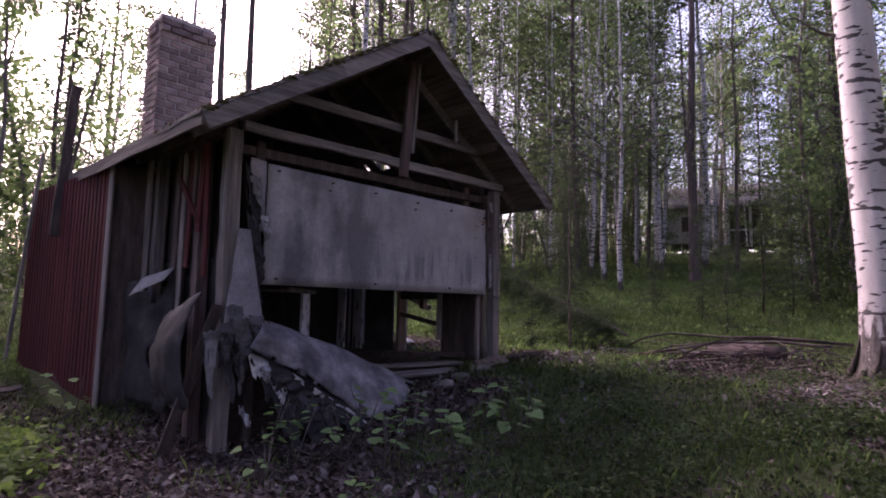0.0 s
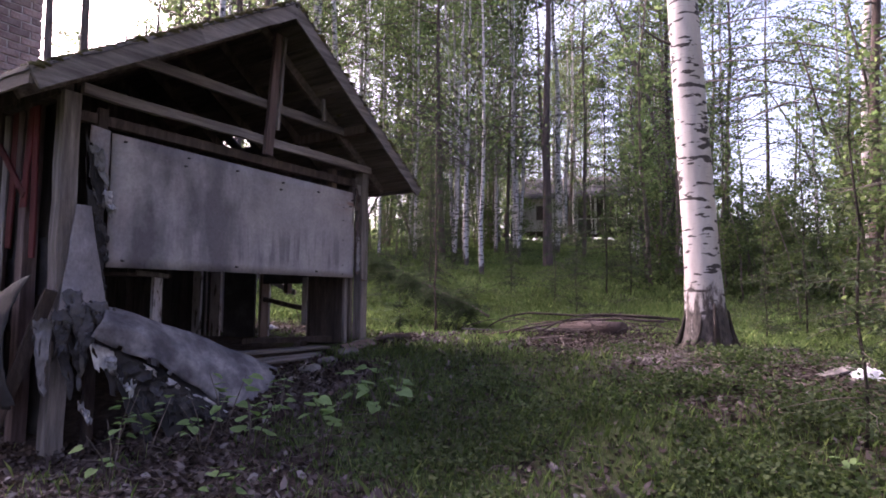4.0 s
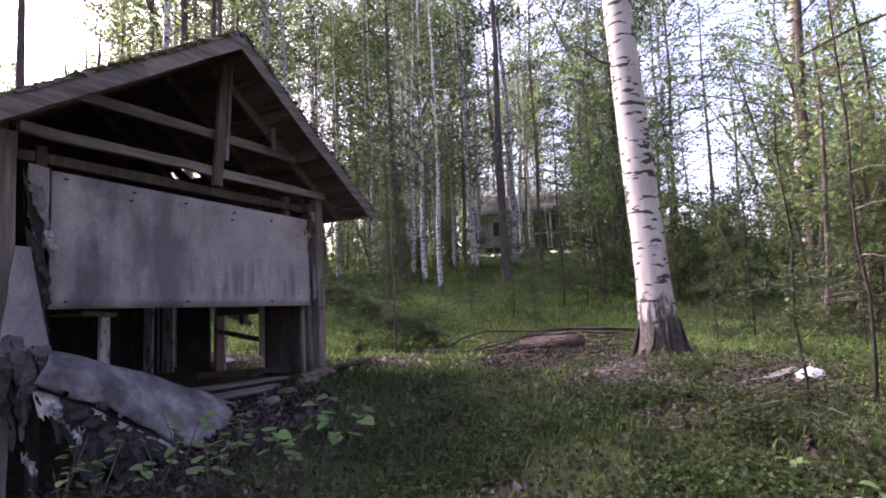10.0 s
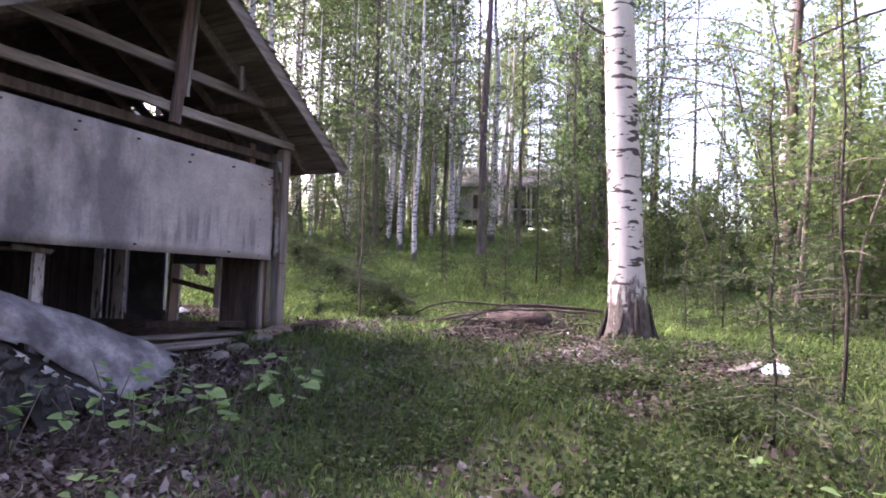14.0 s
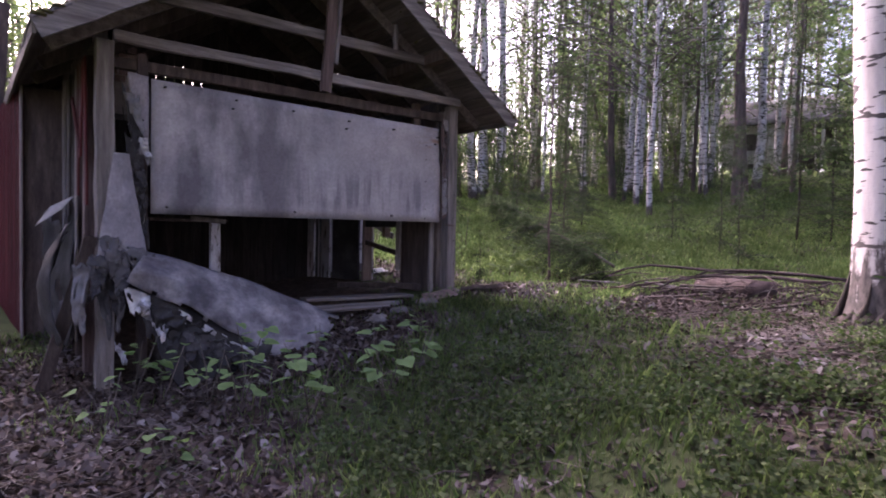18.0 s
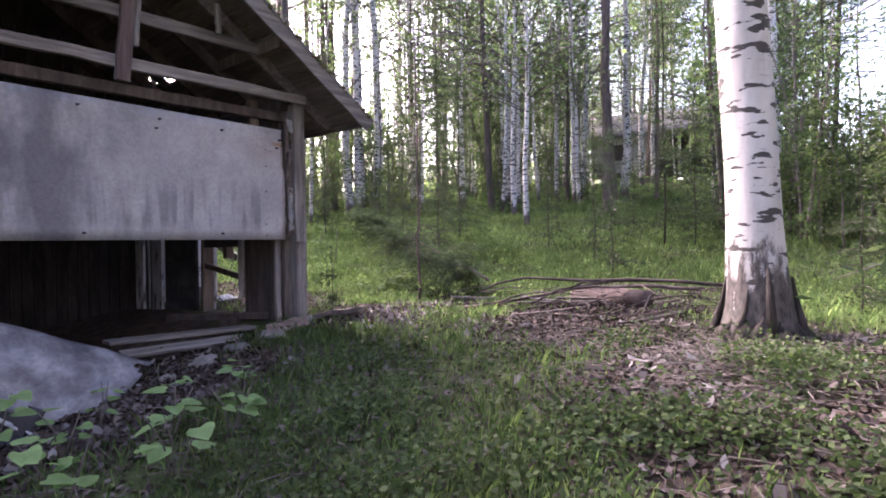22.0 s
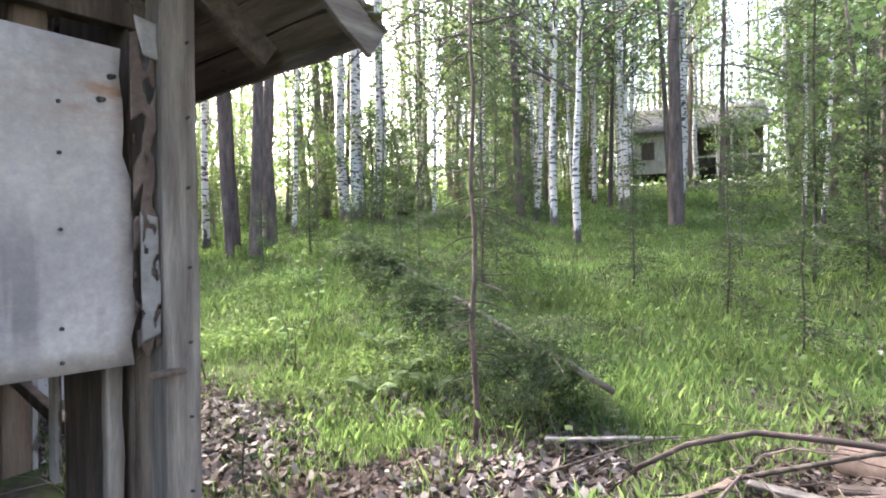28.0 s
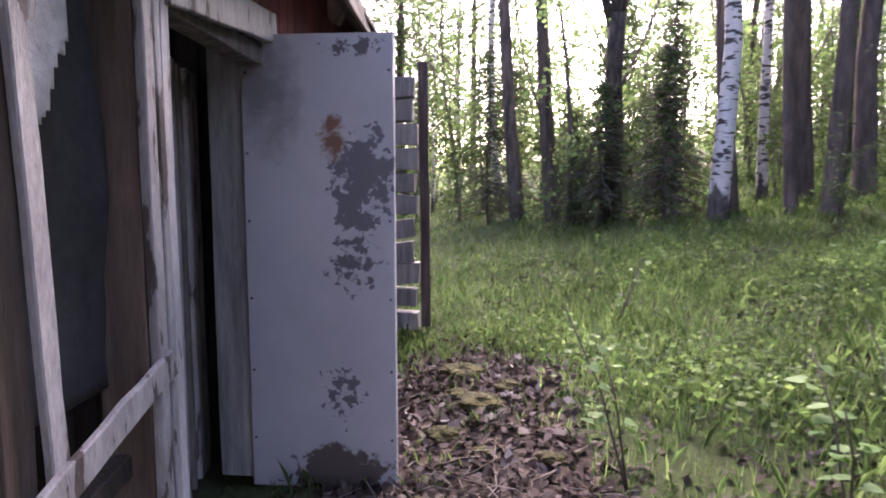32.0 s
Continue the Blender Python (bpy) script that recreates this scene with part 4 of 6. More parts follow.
sp("corner_board", (-4.42, 2.10, land(-4.4, 2.1)), (-4.42, 2.10, 2.42), 0.14, 0.025, WOOD_V, (0, 1, 0), 0.004, 8)
sp("corner_board", (-4.02, 2.02, -0.3), (-4.02, 2.02, 2.45), 0.14, 0.03, WOOD_V, (0, 1, 0), 0.004, 8)
sp("roof_pole", (-4.63, 3.75, 1.6), (-4.51, 3.8, 3.72), 0.12, 0.06, WOOD_DARK, (1, 0, 0), 0.006, 6, "dark plank leaning past the eave")
sp("lean_pole", (-4.86, 5.05, land(-4.86, 5.05)), (-4.70, 4.55, 2.85), 0.09, 0.04, WOOD_V, (0, 1, 0), 0.006, 6, "grey plank leaning on the red wall")
for k in range(7):
    y = 1.9 + 0.35 * k
    sp("roof_slat", (EAVE_L + 0.05, y, roof_z(EAVE_L) + 0.0), (EAVE_L + 0.5 + 0.3 * random.random(), y + random.uniform(-0.3, 0.3), roof_z(EAVE_L + 0.5) + 0.03), 0.10, 0.02, WOOD_V, (0, 1, 0), 0.008, 4, "loose grey roof slat")

# interior behind the front sheet
sp("bench_leg", (-2.87, 0.26, -0.5), (-2.87, 0.26, 0.86), 0.10, 0.05, PAINT_GREY, (1, 0, 0), 0.003, 4)
sp("bench_top", (-3.5, 0.42, 0.885), (-2.75, 0.42, 0.885), 0.40, 0.03, WOOD_DARK, (0, 1, 0), 0.003, 4)
sp("bench_lip", (-3.12, 0.22, 0.90), (-2.78, 0.22, 0.88), 0.05, 0.03, WOOD_V, (0, 0, 1), 0.004, 3)
sp("inner_board", (-0.44, 3.02, -0.1), (-0.44, 3.02, 2.0), 0.17, 0.04, PAINT_GREY, (0.15, -0.7, 0), 0.003, 5, "grey painted upright board")
sp("pipe", (-0.40, 2.85, -0.1), (-0.40, 2.85, 2.0), 0.03, 0.03, WOOD_V, (1, 0, 0), 0.002, 4)
sp("inner_board", (-0.36, 2.66, -0.1), (-0.36, 2.66, 2.0), 0.20, 0.04, PAINT_GREY, (0.15, -0.7, 0), 0.003, 5, "grey painted upright board")
# partition coloured black so the door gap looks shaded; it bears no tar paper
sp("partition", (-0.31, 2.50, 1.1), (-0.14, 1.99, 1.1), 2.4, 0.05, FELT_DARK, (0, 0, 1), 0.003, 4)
# planks coloured as dark as the shaded inside looks
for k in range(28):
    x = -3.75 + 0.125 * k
    sp("inner_plank", (x, 3.15, -0.4), (x, 3.15, roof_z(x) - 0.10), 0.118, 0.02, INNER_SHADE, (1, 0, 0), 0.003, 2)
sp("sill_log", (-0.05, 0.9, 0.03), (-0.55, 0.62, -0.02), 0.10, 0.09, WOOD_DARK, (0, 0, 1), 0.008, 5)
sp("sill_log", (-0.02, 0.35, 0.06), (-0.75, 1.5, 0.03), 0.08, 0.07, WOOD_DARK, (0, 0, 1), 0.008, 6)
sp("cross_pole", (-0.04, 0.86, 0.46), (-0.08, 1.85, 0.62), 0.07, 0.05, WOOD_DARK, (0, 0, 1), 0.005, 5)
sp("short_board", (-0.12, 0.92, 0.25), (-0.12, 0.92, 0.95), 0.10, 0.03, PAINT_GREY, (0, 1, 0), 0.004, 4)
sp("front_stud", (-0.15, 0.11, 0.02), (-0.15, 0.11, 0.93), 0.06, 0.05, WOOD_V, (1, 0, 0), 0.004, 5)
sp("sill_plank", (-1.84, 0.33, -0.005), (-0.40, 0.24, -0.02), 0.23, 0.035, WOOD_X, (0, 1, 0), 0.004, 8, "loose grey sill plank")
sp("sill_plank", (-1.80, 0.10, -0.10), (-0.46, 0.07, -0.10), 0.13, 0.035, WOOD_X, (0, 1, 0.4), 0.004, 8, "loose grey sill plank")
sp("tail_board", (-0.10, -0.13, 0.905), (0.03, -0.11, 0.90), 0.05, 0.02, WOOD_WARM, (0, 1, 0), 0.004, 3)

# rotten strip between the front sheet and the right post, nails in the sheet
drape("rotten_strip", [(-0.115, -0.035, 0.95), (-0.02, -0.03, 1.0), (-0.125, -0.03, 2.20), (-0.03, -0.03, 2.25)], 16, 110, ROT, shed, 0.02, 21, lambda u, v: noise.noise((u * 2.5, v * 12, 5)) > 0.10, 0.006, "rust-stained rotten strip")
drape("felt_tongue", [(-0.10, -0.05, 1.02), (-0.03, -0.05, 1.05), (-0.10, -0.045, 1.52), (-0.035, -0.045, 1.50)], 12, 44, BACKING, shed, 0.015, 23, lambda u, v: noise.noise((u * 2, v * 7, 15)) > 0.28, 0.005, "grey torn felt tongue")
drape("felt_tongue", [(-0.09, -0.05, 2.12), (0.0, -0.05, 2.10), (-0.11, -0.04, 2.27), (-0.02, -0.04, 2.25)], 6, 6, BACKING, shed, 0.02, 25, None, 0.005, "grey torn felt tongue")
for k in range(6):
    for z in (2.12 - 0.02 * k, 2.03 - 0.02 * k if k % 2 else 1.0):
        x = -3.42 + 0.64 * k + random.uniform(-0.03, 0.03)
        own(limb("nail", [(x, -0.018, z), (x + 0.008, -0.05, z - 0.004)], [0.011, 0.008], FELT_DARK, shed, 6))
for z in (1.9, 1.72, 1.45, 1.1, 0.98):
    own(limb("nail", [(-0.36, -0.018, z), (-0.36, -0.028, z)], [0.008, 0.007], FELT_DARK, shed, 6))
for z in (2.2, 1.9, 1.62, 1.3, 1.0, 0.7, 0.4):
    own(limb("nail", [(0.075, -0.068, z), (0.075, -0.085, z + 0.003)], [0.007, 0.006], FELT_DARK, shed, 6))
seed_bm = bmesh.new()
bmesh.ops.create_icosphere(seed_bm, subdivisions=1, radius=1.0)
ico_v, ico_f = [v.co.copy() for v in seed_bm.verts], [tuple(v.index for v in f.verts) for f in seed_bm.faces]
seed_bm.free()
mv, mf = [], []
for k in range(2600):
    y = random.uniform(FRONT, 5.2) if k % 4 else FRONT + random.uniform(-0.02, 0.10)
    x = random.choice((random.uniform(EAVE_L, RIDGE_X), random.uniform(RIDGE_X, eave_x(y))))
    if noise.noise((x * 1.3, y * 1.3, 4)) > -0.05 or y < FRONT + 0.15:
        r = random.uniform(0.02, 0.07) * (1 if y > FRONT + 0.1 else 0.7)
        o = len(mv)
        mv += [(x + v.x * r * 1.3 + random.uniform(-0.01, 0.01), y + v.y * r * 1.3 + random.uniform(-0.01, 0.01), roof_z(x) - 0.015 + v.z * r * 0.45 + random.uniform(-0.008, 0.008)) for v in ico_v]
        mf += [tuple(i + o for i in f) for f in ico_f]
moss = own(raw("moss", mv, mf, MOSS, shed))
moss["label"] = "dull green roof moss"
moss["kind"] = "stuff"


def stone(name, x, y, z, r, flat, seed, parent=None, label="rough grey field stone", material=None, group="stones of the footing"):
    bm = bmesh.new()
    bmesh.ops.create_icosphere(bm, subdivisions=3, radius=1.0)
    for v in bm.verts:
        k = 1 + 0.28 * noise.noise(v.co * 1.3 + Vector((seed * 7.1, 0, 0))) + 0.08 * noise.noise(v.co * 4 + Vector((0, seed, 0)))
        v.co = Vector((v.co.x * k * r, v.co.y * k * r * 0.8, v.co.z * k * r * flat))
    for f in bm.faces:
        f.smooth = True
    ob = part(name, bm, material or STONE, parent)
    ob.matrix_basis = pose(x, y, z, 0, 0, 40 * seed)
    if not parent:
        tagged(ob, label, "stone", group)
    return ob


for k, (x, y, r, f) in enumerate(((0.05, -0.06, 0.26, 0.35), (0.36, -0.38, 0.24, 0.4), (-0.45, -0.22, 0.17, 0.5), (-0.85, -0.28, 0.14, 0.55), (-1.25, -0.35, 0.18, 0.5), (-1.62, -0.45, 0.10, 0.5), (-0.2, -0.5, 0.09, 0.6), (-2.0, -0.25, 0.13, 0.5))):
    stone("stone", x, y, land(x, y) - 0.02, r, f, k + 1)
tagged(own(piece("flat_slab", (0.42, -0.62, land(0.4, -0.6) + 0.10), (0.16, -0.22, 0.09), 0.34, 0.05, ROT, None, (1, 0, 0), 0.03, 5)), "weathered grey slab leaning on the footing", "slab")
tagged(own(piece("broken_board", (-0.48, -0.20, land(-0.4, -0.2) + 0.05), (-0.10, -0.36, 0.06), 0.20, 0.02, WOOD_WARM, None, (0, 1, 0.3), 0.01, 4)), "broken brown board lying by the footing", "board")

# cushions of moss beside the footing and along the right wall
for k, (x, y, r) in enumerate(((0.78, 3.35, 0.08), (0.95, 3.75, 0.12), (0.70, 2.62, 0.06), (0.98, 3.15, 0.05), (1.32, 3.05, 0.06), (0.85, 4.3, 0.12), (1.15, 4.0, 0.08), (0.82, 3.9, 0.07))):
    bm = bmesh.new()
    bmesh.ops.create_icosphere(bm, subdivisions=4, radius=1.0)
    for v in bm.verts:
        q = 1 + 0.35 * noise.noise(v.co * 1.6 + Vector((k * 5.3, 0, 0))) + 0.16 * noise.noise(v.co * 7 + Vector((0, k, 0)))
        v.co = Vector((v.co.x * q * r * 1.3, v.co.y * q * r, v.co.z * q * r * 0.5))
    ob = part("moss_cushion", bm, MOSS)
    ob.location = (x, y, land(x, y) + 0.01)
    tagged(ob, "yellow-green cushion of moss in leaf litter", "moss", "moss cushions")


# ---------------------------------------------------------------- trees
def leaf_quads(points, size, flat=0.0, rng=np.random.default_rng(3), aspect=0.75, droop=0.0):
    """A four-sided leaf at every point, turned at random."""
    n = len(points)
    u = rng.normal(size=(n, 3))
    u[:, 2] = u[:, 2] * (1 - flat) - droop
    u /= np.linalg.norm(u, axis=1)[:, None]
    w = rng.normal(size=(n, 3))
    w[:, :2] *= (1 - 0.6 * flat)
    v = np.cross(u, w)
    v /= np.linalg.norm(v, axis=1)[:, None]
    s = (size * rng.uniform(0.6, 1.3, n))[:, None]
    a = aspect * s
    return np.stack([points - u * s, points + v * a, points + u * s, points - v * a], 1)


def bent(rng, base, direction, length, n, sag):
    pts, p, d = [np.array(base, float)], np.array(base, float), np.array(direction, float)
    d /= np.linalg.norm(d)
    for k in range(n):
        d = d + rng.normal(size=3) * 0.08 + np.array([0, 0, -sag])
        d /= np.linalg.norm(d)
        p = p + d * length / n
        pts.append(p.copy())
    return pts


def trunk_line(rng, h, lean, n=9):
    k = np.linspace(0, 1, n)
    off = np.cumsum(rng.normal(size=(n, 2)) * 0.012 * h / n * 3, axis=0)
    return [(lean[0] * h * t + o[0] * (t > 0), lean[1] * h * t + o[1] * (t > 0), h * t) for t, o in zip(k, off)]


def make_tree(kind, h, r, seed, label, low=0.22):
    rng = np.random.default_rng(seed)
    tree = thing(kind + "_tree", label, kind, (0, 0, 0), "trees of the wood")
    line = trunk_line(rng, h, rng.uniform(-0.015, 0.015, 2))
    n = len(line)
    bark = BIRCH if kind == "birch" else PINE_BARK
    limb("trunk", [(line[0][0], line[0][1], -0.25)] + [(line[0][0], line[0][1], 0.06)] + line[1:], [r * 1.4, r * 1.12] + [r * (1 - 0.85 * k / (n - 1)) for k in range(1, n)], bark, tree, 9, 0.03)
    runs, pts = [], []

    def at(t):
        k = min(int(t * (n - 1)), n - 2)
        f = t * (n - 1) - k
        return np.array(line[k]) * (1 - f) + np.array(line[k + 1]) * f
    if kind == "birch":
        for k in range(40):
            t = rng.uniform(low, 0.97)
            a = rng.uniform(0, 2 * np.pi)
            ln = (1.05 - t) * h * 0.26 + 0.4
            b = bent(rng, at(t), (np.cos(a), np.sin(a), 0.9), ln, 5, 0.16)
            runs.append((b, [0.022 * (1.2 - t) + 0.006 - 0.001 * i for i in range(6)]))
            for q in range(42):
                s = b[rng.integers(1, 6)]
                pts.append(s + rng.normal(size=3) * (0.26, 0.26, 0.30) + (0, 0, -0.15))
        size, mat, asp = 0.055, LEAF_BIRCH, 0.75
    elif kind == "pine":
        for k in range(16):
            t = rng.uniform(0.25, 0.62)
            a = rng.uniform(0, 2 * np.pi)
            b = bent(rng, at(t), (np.cos(a), np.sin(a), 0.1), rng.uniform(0.5, 1.4), 4, 0.1)
            runs.append((b, [0.016, 0.013, 0.01, 0.007, 0.004]))
        for k in range(30):
            t = rng.uniform(0.58, 0.99)
            a = rng.uniform(0, 2 * np.pi)
            ln = (1.1 - t) * h * 0.30 + 0.35
            b = bent(rng, at(t), (np.cos(a), np.sin(a), 0.35), ln, 5, -0.05)
            runs.append((b, [0.035 * (1.2 - t) + 0.006 - 0.001 * i for i in range(6)]))
            for q in range(44):
                s = b[rng.integers(2, 6)]
                pts.append(s + rng.normal(size=3) * (0.22, 0.22, 0.13))
        size, mat, asp = 0.11, PINE_NEEDLES, 0.35
    else:
        for k in range(190):
            t = rng.uniform(0.04, 0.98)
            a = rng.uniform(0, 2 * np.pi)
            ln = (1.02 - t) * h * 0.27 + 0.2
            b = bent(rng, at(t), (np.cos(a), np.sin(a), 0.0), ln, 4, 0.16)
            runs.append((b, [0.014, 0.012, 0.009, 0.006, 0.003]))
            for q in range(20 if h > 5 else 14):
                i = rng.integers(1, 5)
                s = b[i - 1] + (b[i] - b[i - 1]) * rng.uniform(0, 1)
                pts.append(s + rng.normal(size=3) * (0.12, 0.12, 0.07) * min(1.0, h / 7) + (0, 0, -0.1 * min(1.0, h / 7)))
        size, mat, asp = (0.10 if h > 5 else 0.045), NEEDLES, 0.36
    br = many_limbs("branch_work", runs, bark if kind != "birch" else TWIG, tree, 3)
    br["kind"] = "stuff"
    cr = flat_mesh("crown", leaf_quads(np.array(pts), size, 0.0, rng, asp, 0.3 if kind == "birch" else 0.0), 4, mat, tree)
    cr["kind"] = "stuff"
    return tree


KINDS = {"birch": [make_tree("birch", h, r, 10 + i, "slender white-barked birch with small green leaves") for i, (h, r) in enumerate(((15, 0.09), (13, 0.065), (17, 0.12), (11, 0.05), (17, 0.17)))],
         "pine": [make_tree("pine", h, r, 30 + i, "tall straight pine with a bare brown trunk") for i, (h, r) in enumerate(((17, 0.135), (15, 0.09), (19, 0.18)))],
         "spruce": [make_tree("spruce", h, r, 50 + i, "dark spruce with drooping green boughs") for i, (h, r) in enumerate(((11, 0.13), (6, 0.07), (14, 0.16), (2.6, 0.03), (3.8, 0.04)))]}


def make_young(h, seed, count):
    """A young birch or rowan: thin stems leafy nearly to the ground."""
    rng = np.random.default_rng(seed)
    tree = thing("young_birch", "thin young birch with loose light green leaves", "young tree", (0, 0, 0), "undergrowth trees")
    pts, runs = [], []
    for k in range(1 + seed % 2):
        line = bent(rng, (0.1 * k, 0, -0.1), (rng.normal() * 0.1, rng.normal() * 0.1, 1), h * (1 - 0.25 * k), 7, 0.0)
        limb("stem", line, [0.022 * h / 3 * (1 - 0.8 * i / 7) + 0.004 for i in range(8)], TWIG, tree, 6)
        for q in range(int(5 * h)):
            i = rng.integers(1, 8)
            b = line[i - 1] + (line[i] - line[i - 1]) * rng.uniform()
            a = rng.uniform(0, 6.28)
            c = bent(rng, b, (np.cos(a), np.sin(a), 0.6), rng.uniform(0.25, 0.6) * (0.6 + 0.12 * h), 4, 0.12)
            runs.append((c, [0.007, 0.006, 0.004, 0.003, 0.002]))
            for w in range(count // int(5 * h)):
                j = rng.integers(1, 5)
                pts.append(c[j] + rng.normal(size=3) * 0.10)
    many_limbs("twig_work", runs, TWIG, tree, 3)["kind"] = "stuff"
    flat_mesh("crown", leaf_quads(np.array(pts), 0.042, 0.35, rng, 0.75), 4, LEAF_YOUNG if h < 5 else LEAF_BIRCH, tree)["kind"] = "stuff"
    return tree


def dead_sapling(x, y, h):
    """A thin dry young spruce with curved leafless twigs."""
    rng = np.random.default_rng(44)
    tree = thing("dead_sapling", "thin dry spruce sapling with curved bare twigs", "young tree", (x, y, land(x, y)), "undergrowth trees")
    line = [np.array((0.012 * np.sin(1.7 * i), 0.012 * np.cos(2.1 * i), -0.1 + h * i / 12)) for i in range(13)]
    limb("trunk", line, [0.0185 * (1 - 0.7 * i / 12) + 0.003 for i in range(13)], ROT, tree, 9, 0.06)
    for k in range(64):
        t = rng.uniform(0.14, 0.97)
        i = min(int(t * 12), 11)
        a = rng.uniform(0, 6.28)
        c = bent(rng, line[i] + (line[i + 1] - line[i]) * (t * 12 - i), (np.cos(a), np.sin(a), 0.15), rng.uniform(0.15, 0.62), 6, rng.choice((0.10, 0.20, 0.26, 0.0)))
        limb("twig", c, [0.006, 0.0055, 0.005, 0.004, 0.003, 0.002, 0.001], DARK_BARK, tree, 5)
    return tree


def make_sapling(h, seed, dense):
    """A spindly young conifer with few thin boughs."""
    rng = np.random.default_rng(seed)
    tree = thing("young_spruce", "spindly young spruce with sparse feathery boughs", "young tree", (0, 0, 0), "undergrowth trees")
    line = [np.array((0.02 * np.sin(1.7 * i + seed), 0.02 * np.cos(2.1 * i), -0.1 + h * i / 8)) for i in range(9)]
    limb("trunk", line, [0.012 * h / 3.5 * (1 - 0.8 * i / 8) + 0.004 for i in range(9)], DARK_BARK, tree, 7)
    pts, runs = [], []
    for k in range(int(16 * h)):
        t = rng.uniform(0.08, 0.98)
        i = min(int(t * 8), 7)
        b = line[i] + (line[i + 1] - line[i]) * (t * 8 - i)
        a = rng.uniform(0, 6.28)
        ln = rng.uniform(0.5, 1.0) * (0.75 * (1.05 - t) + 0.12) * h / 3
        c = bent(rng, b, (np.cos(a), np.sin(a), 0.25 * t), ln, 4, 0.12)
        runs.append((c, [0.006, 0.005, 0.004, 0.003, 0.002]))
        for w in range(int(dense * ln)):
            j = rng.integers(0, 4)
            pts.append(c[j] + (c[j + 1] - c[j]) * rng.uniform() + rng.normal(size=3) * (0.05, 0.05, 0.03))
    many_limbs("twig_work", runs, TWIG, tree, 3)["kind"] = "stuff"
    flat_mesh("needles", leaf_quads(np.array(pts), 0.034, 0.4, rng, 0.24), 4, SPRUCE_NEEDLES, tree)["kind"] = "stuff"
    return tree


KINDS["birch"].append(make_tree("birch", 18, 0.11, 16, "tall birch bare up to its high crown", 0.68))
KINDS["birch"].append(make_tree("birch", 15, 0.058, 17, "thin birch bare up to its high crown", 0.62))
KINDS["young"] = [make_young(h, 70 + i, c) for i, (h, c) in enumerate(((3.2, 500), (4.6, 800), (2.2, 320), (5.6, 1000)))]
KINDS["slim"] = [make_young(h, 90 + 2 * i, c) for i, (h, c) in enumerate(((8.5, 1300), (10.5, 1700), (7.0, 1000)))]
KINDS["sapling"] = [make_sapling(h, 80 + i, d) for i, (h, d) in enumerate(((3.7, 9), (2.8, 110), (1.6, 150), (4.2, 110), (6.5, 130)))]
used = {id(t): False for v in KINDS.values() for t in v}


def plant(kind, variant, x, y, size=1.0, turn=None):
    src = KINDS[kind][variant % len(KINDS[kind])]
    m = Matrix.Translation((x, y, land(x, y))) @ Matrix.Rotation(random.uniform(0, 6.28) if turn is None else turn, 4, "Z")
    if not used[id(src)]:
        used[id(src)] = True
        src.matrix_basis = m
        return src
    ob = copy_thing(src, m)
    ob.scale = (size, size, size * random.uniform(0.92, 1.08))
    return ob


def thin_wood(x, y):
    """Past the shed's right eave the wood stands thinner and the sky shows through."""
    return 37.0 < math.degrees(math.atan2(y + 5.5, x + 6.4)) < 58.0


def open_sky(x, y):
    """A gap among the tree tops on the right of the clearing, and a thinner one over the shed's left."""
    a = math.degrees(math.atan2(y + 5.5, x + 6.4))
    return -2.6 < a < 7.0 or 58.0 < a < 72.0 and y > 9


# the trees that stand near, each in its place: x, y, thickness of the trunk
THICK = {"birch": (0.09, 0.065, 0.12, 0.05, 0.17), "pine": (0.135, 0.09, 0.18)}


def stand(kind, x, y, r):
    if kind == "birch" and open_sky(x, y):
        plant(kind, 5, x, y, max(0.85, min(1.35, r / 0.11)))
        return
    k = min(range(len(THICK[kind])), key=lambda i: abs(math.log(THICK[kind][i] / r)))
    plant(kind, k, x, y, max(0.85, min(1.35, r / THICK[kind][k])))


for x, y, r in ((12.4, 5.3, 0.08), (10.8, 3.8, 0.085), (23.1, 10.5, 0.11), (23.7, 9.6, 0.10), (18.9, 4.3, 0.16), (26.5, 6.6, 0.15), (28.0, 6.5, 0.13), (13.8, -2.0, 0.15), (19.1, -1.6, 0.15), (29.0, 1.8, 0.10),
                (8.1, 10.6, 0.07), (19.3, 17.4, 0.12), (16.6, 13.9, 0.13), (20.5, 18.6, 0.14), (23.0, 20.6, 0.12), (28.0, 13.8, 0.12), (21.2, 10.2, 0.10), (4.6, 9.6, 0.14), (5.9, 11.0, 0.09), (1.4, 15.1, 0.09), (-5.0, 20.5, 0.12),
                (15.4, 7.1, 0.09), (21.2, -1.3, 0.10), (8.3, -6.7, 0.16), (20.5, -7.0, 0.12), (25.0, -2.0, 0.08), (14.6, 9.4, 0.08), (17.8, 11.2, 0.09), (13.2, 8.2, 0.07), (16.2, 4.9, 0.07), (18.0, 6.9, 0.08), (20.0, 8.0, 0.07), (12.1, 9.2, 0.06)):
    stand("birch", x, y, r)
for x, y, r in ((11.25, 11.65, 0.21), (11.62, 11.2, 0.19), (11.0, 11.95, 0.17)):
    k = max(range(len(THICK["birch"])), key=lambda i: THICK["birch"][i])
    plant("birch", k, x, y, max(0.9, min(1.5, r / THICK["birch"][k])))
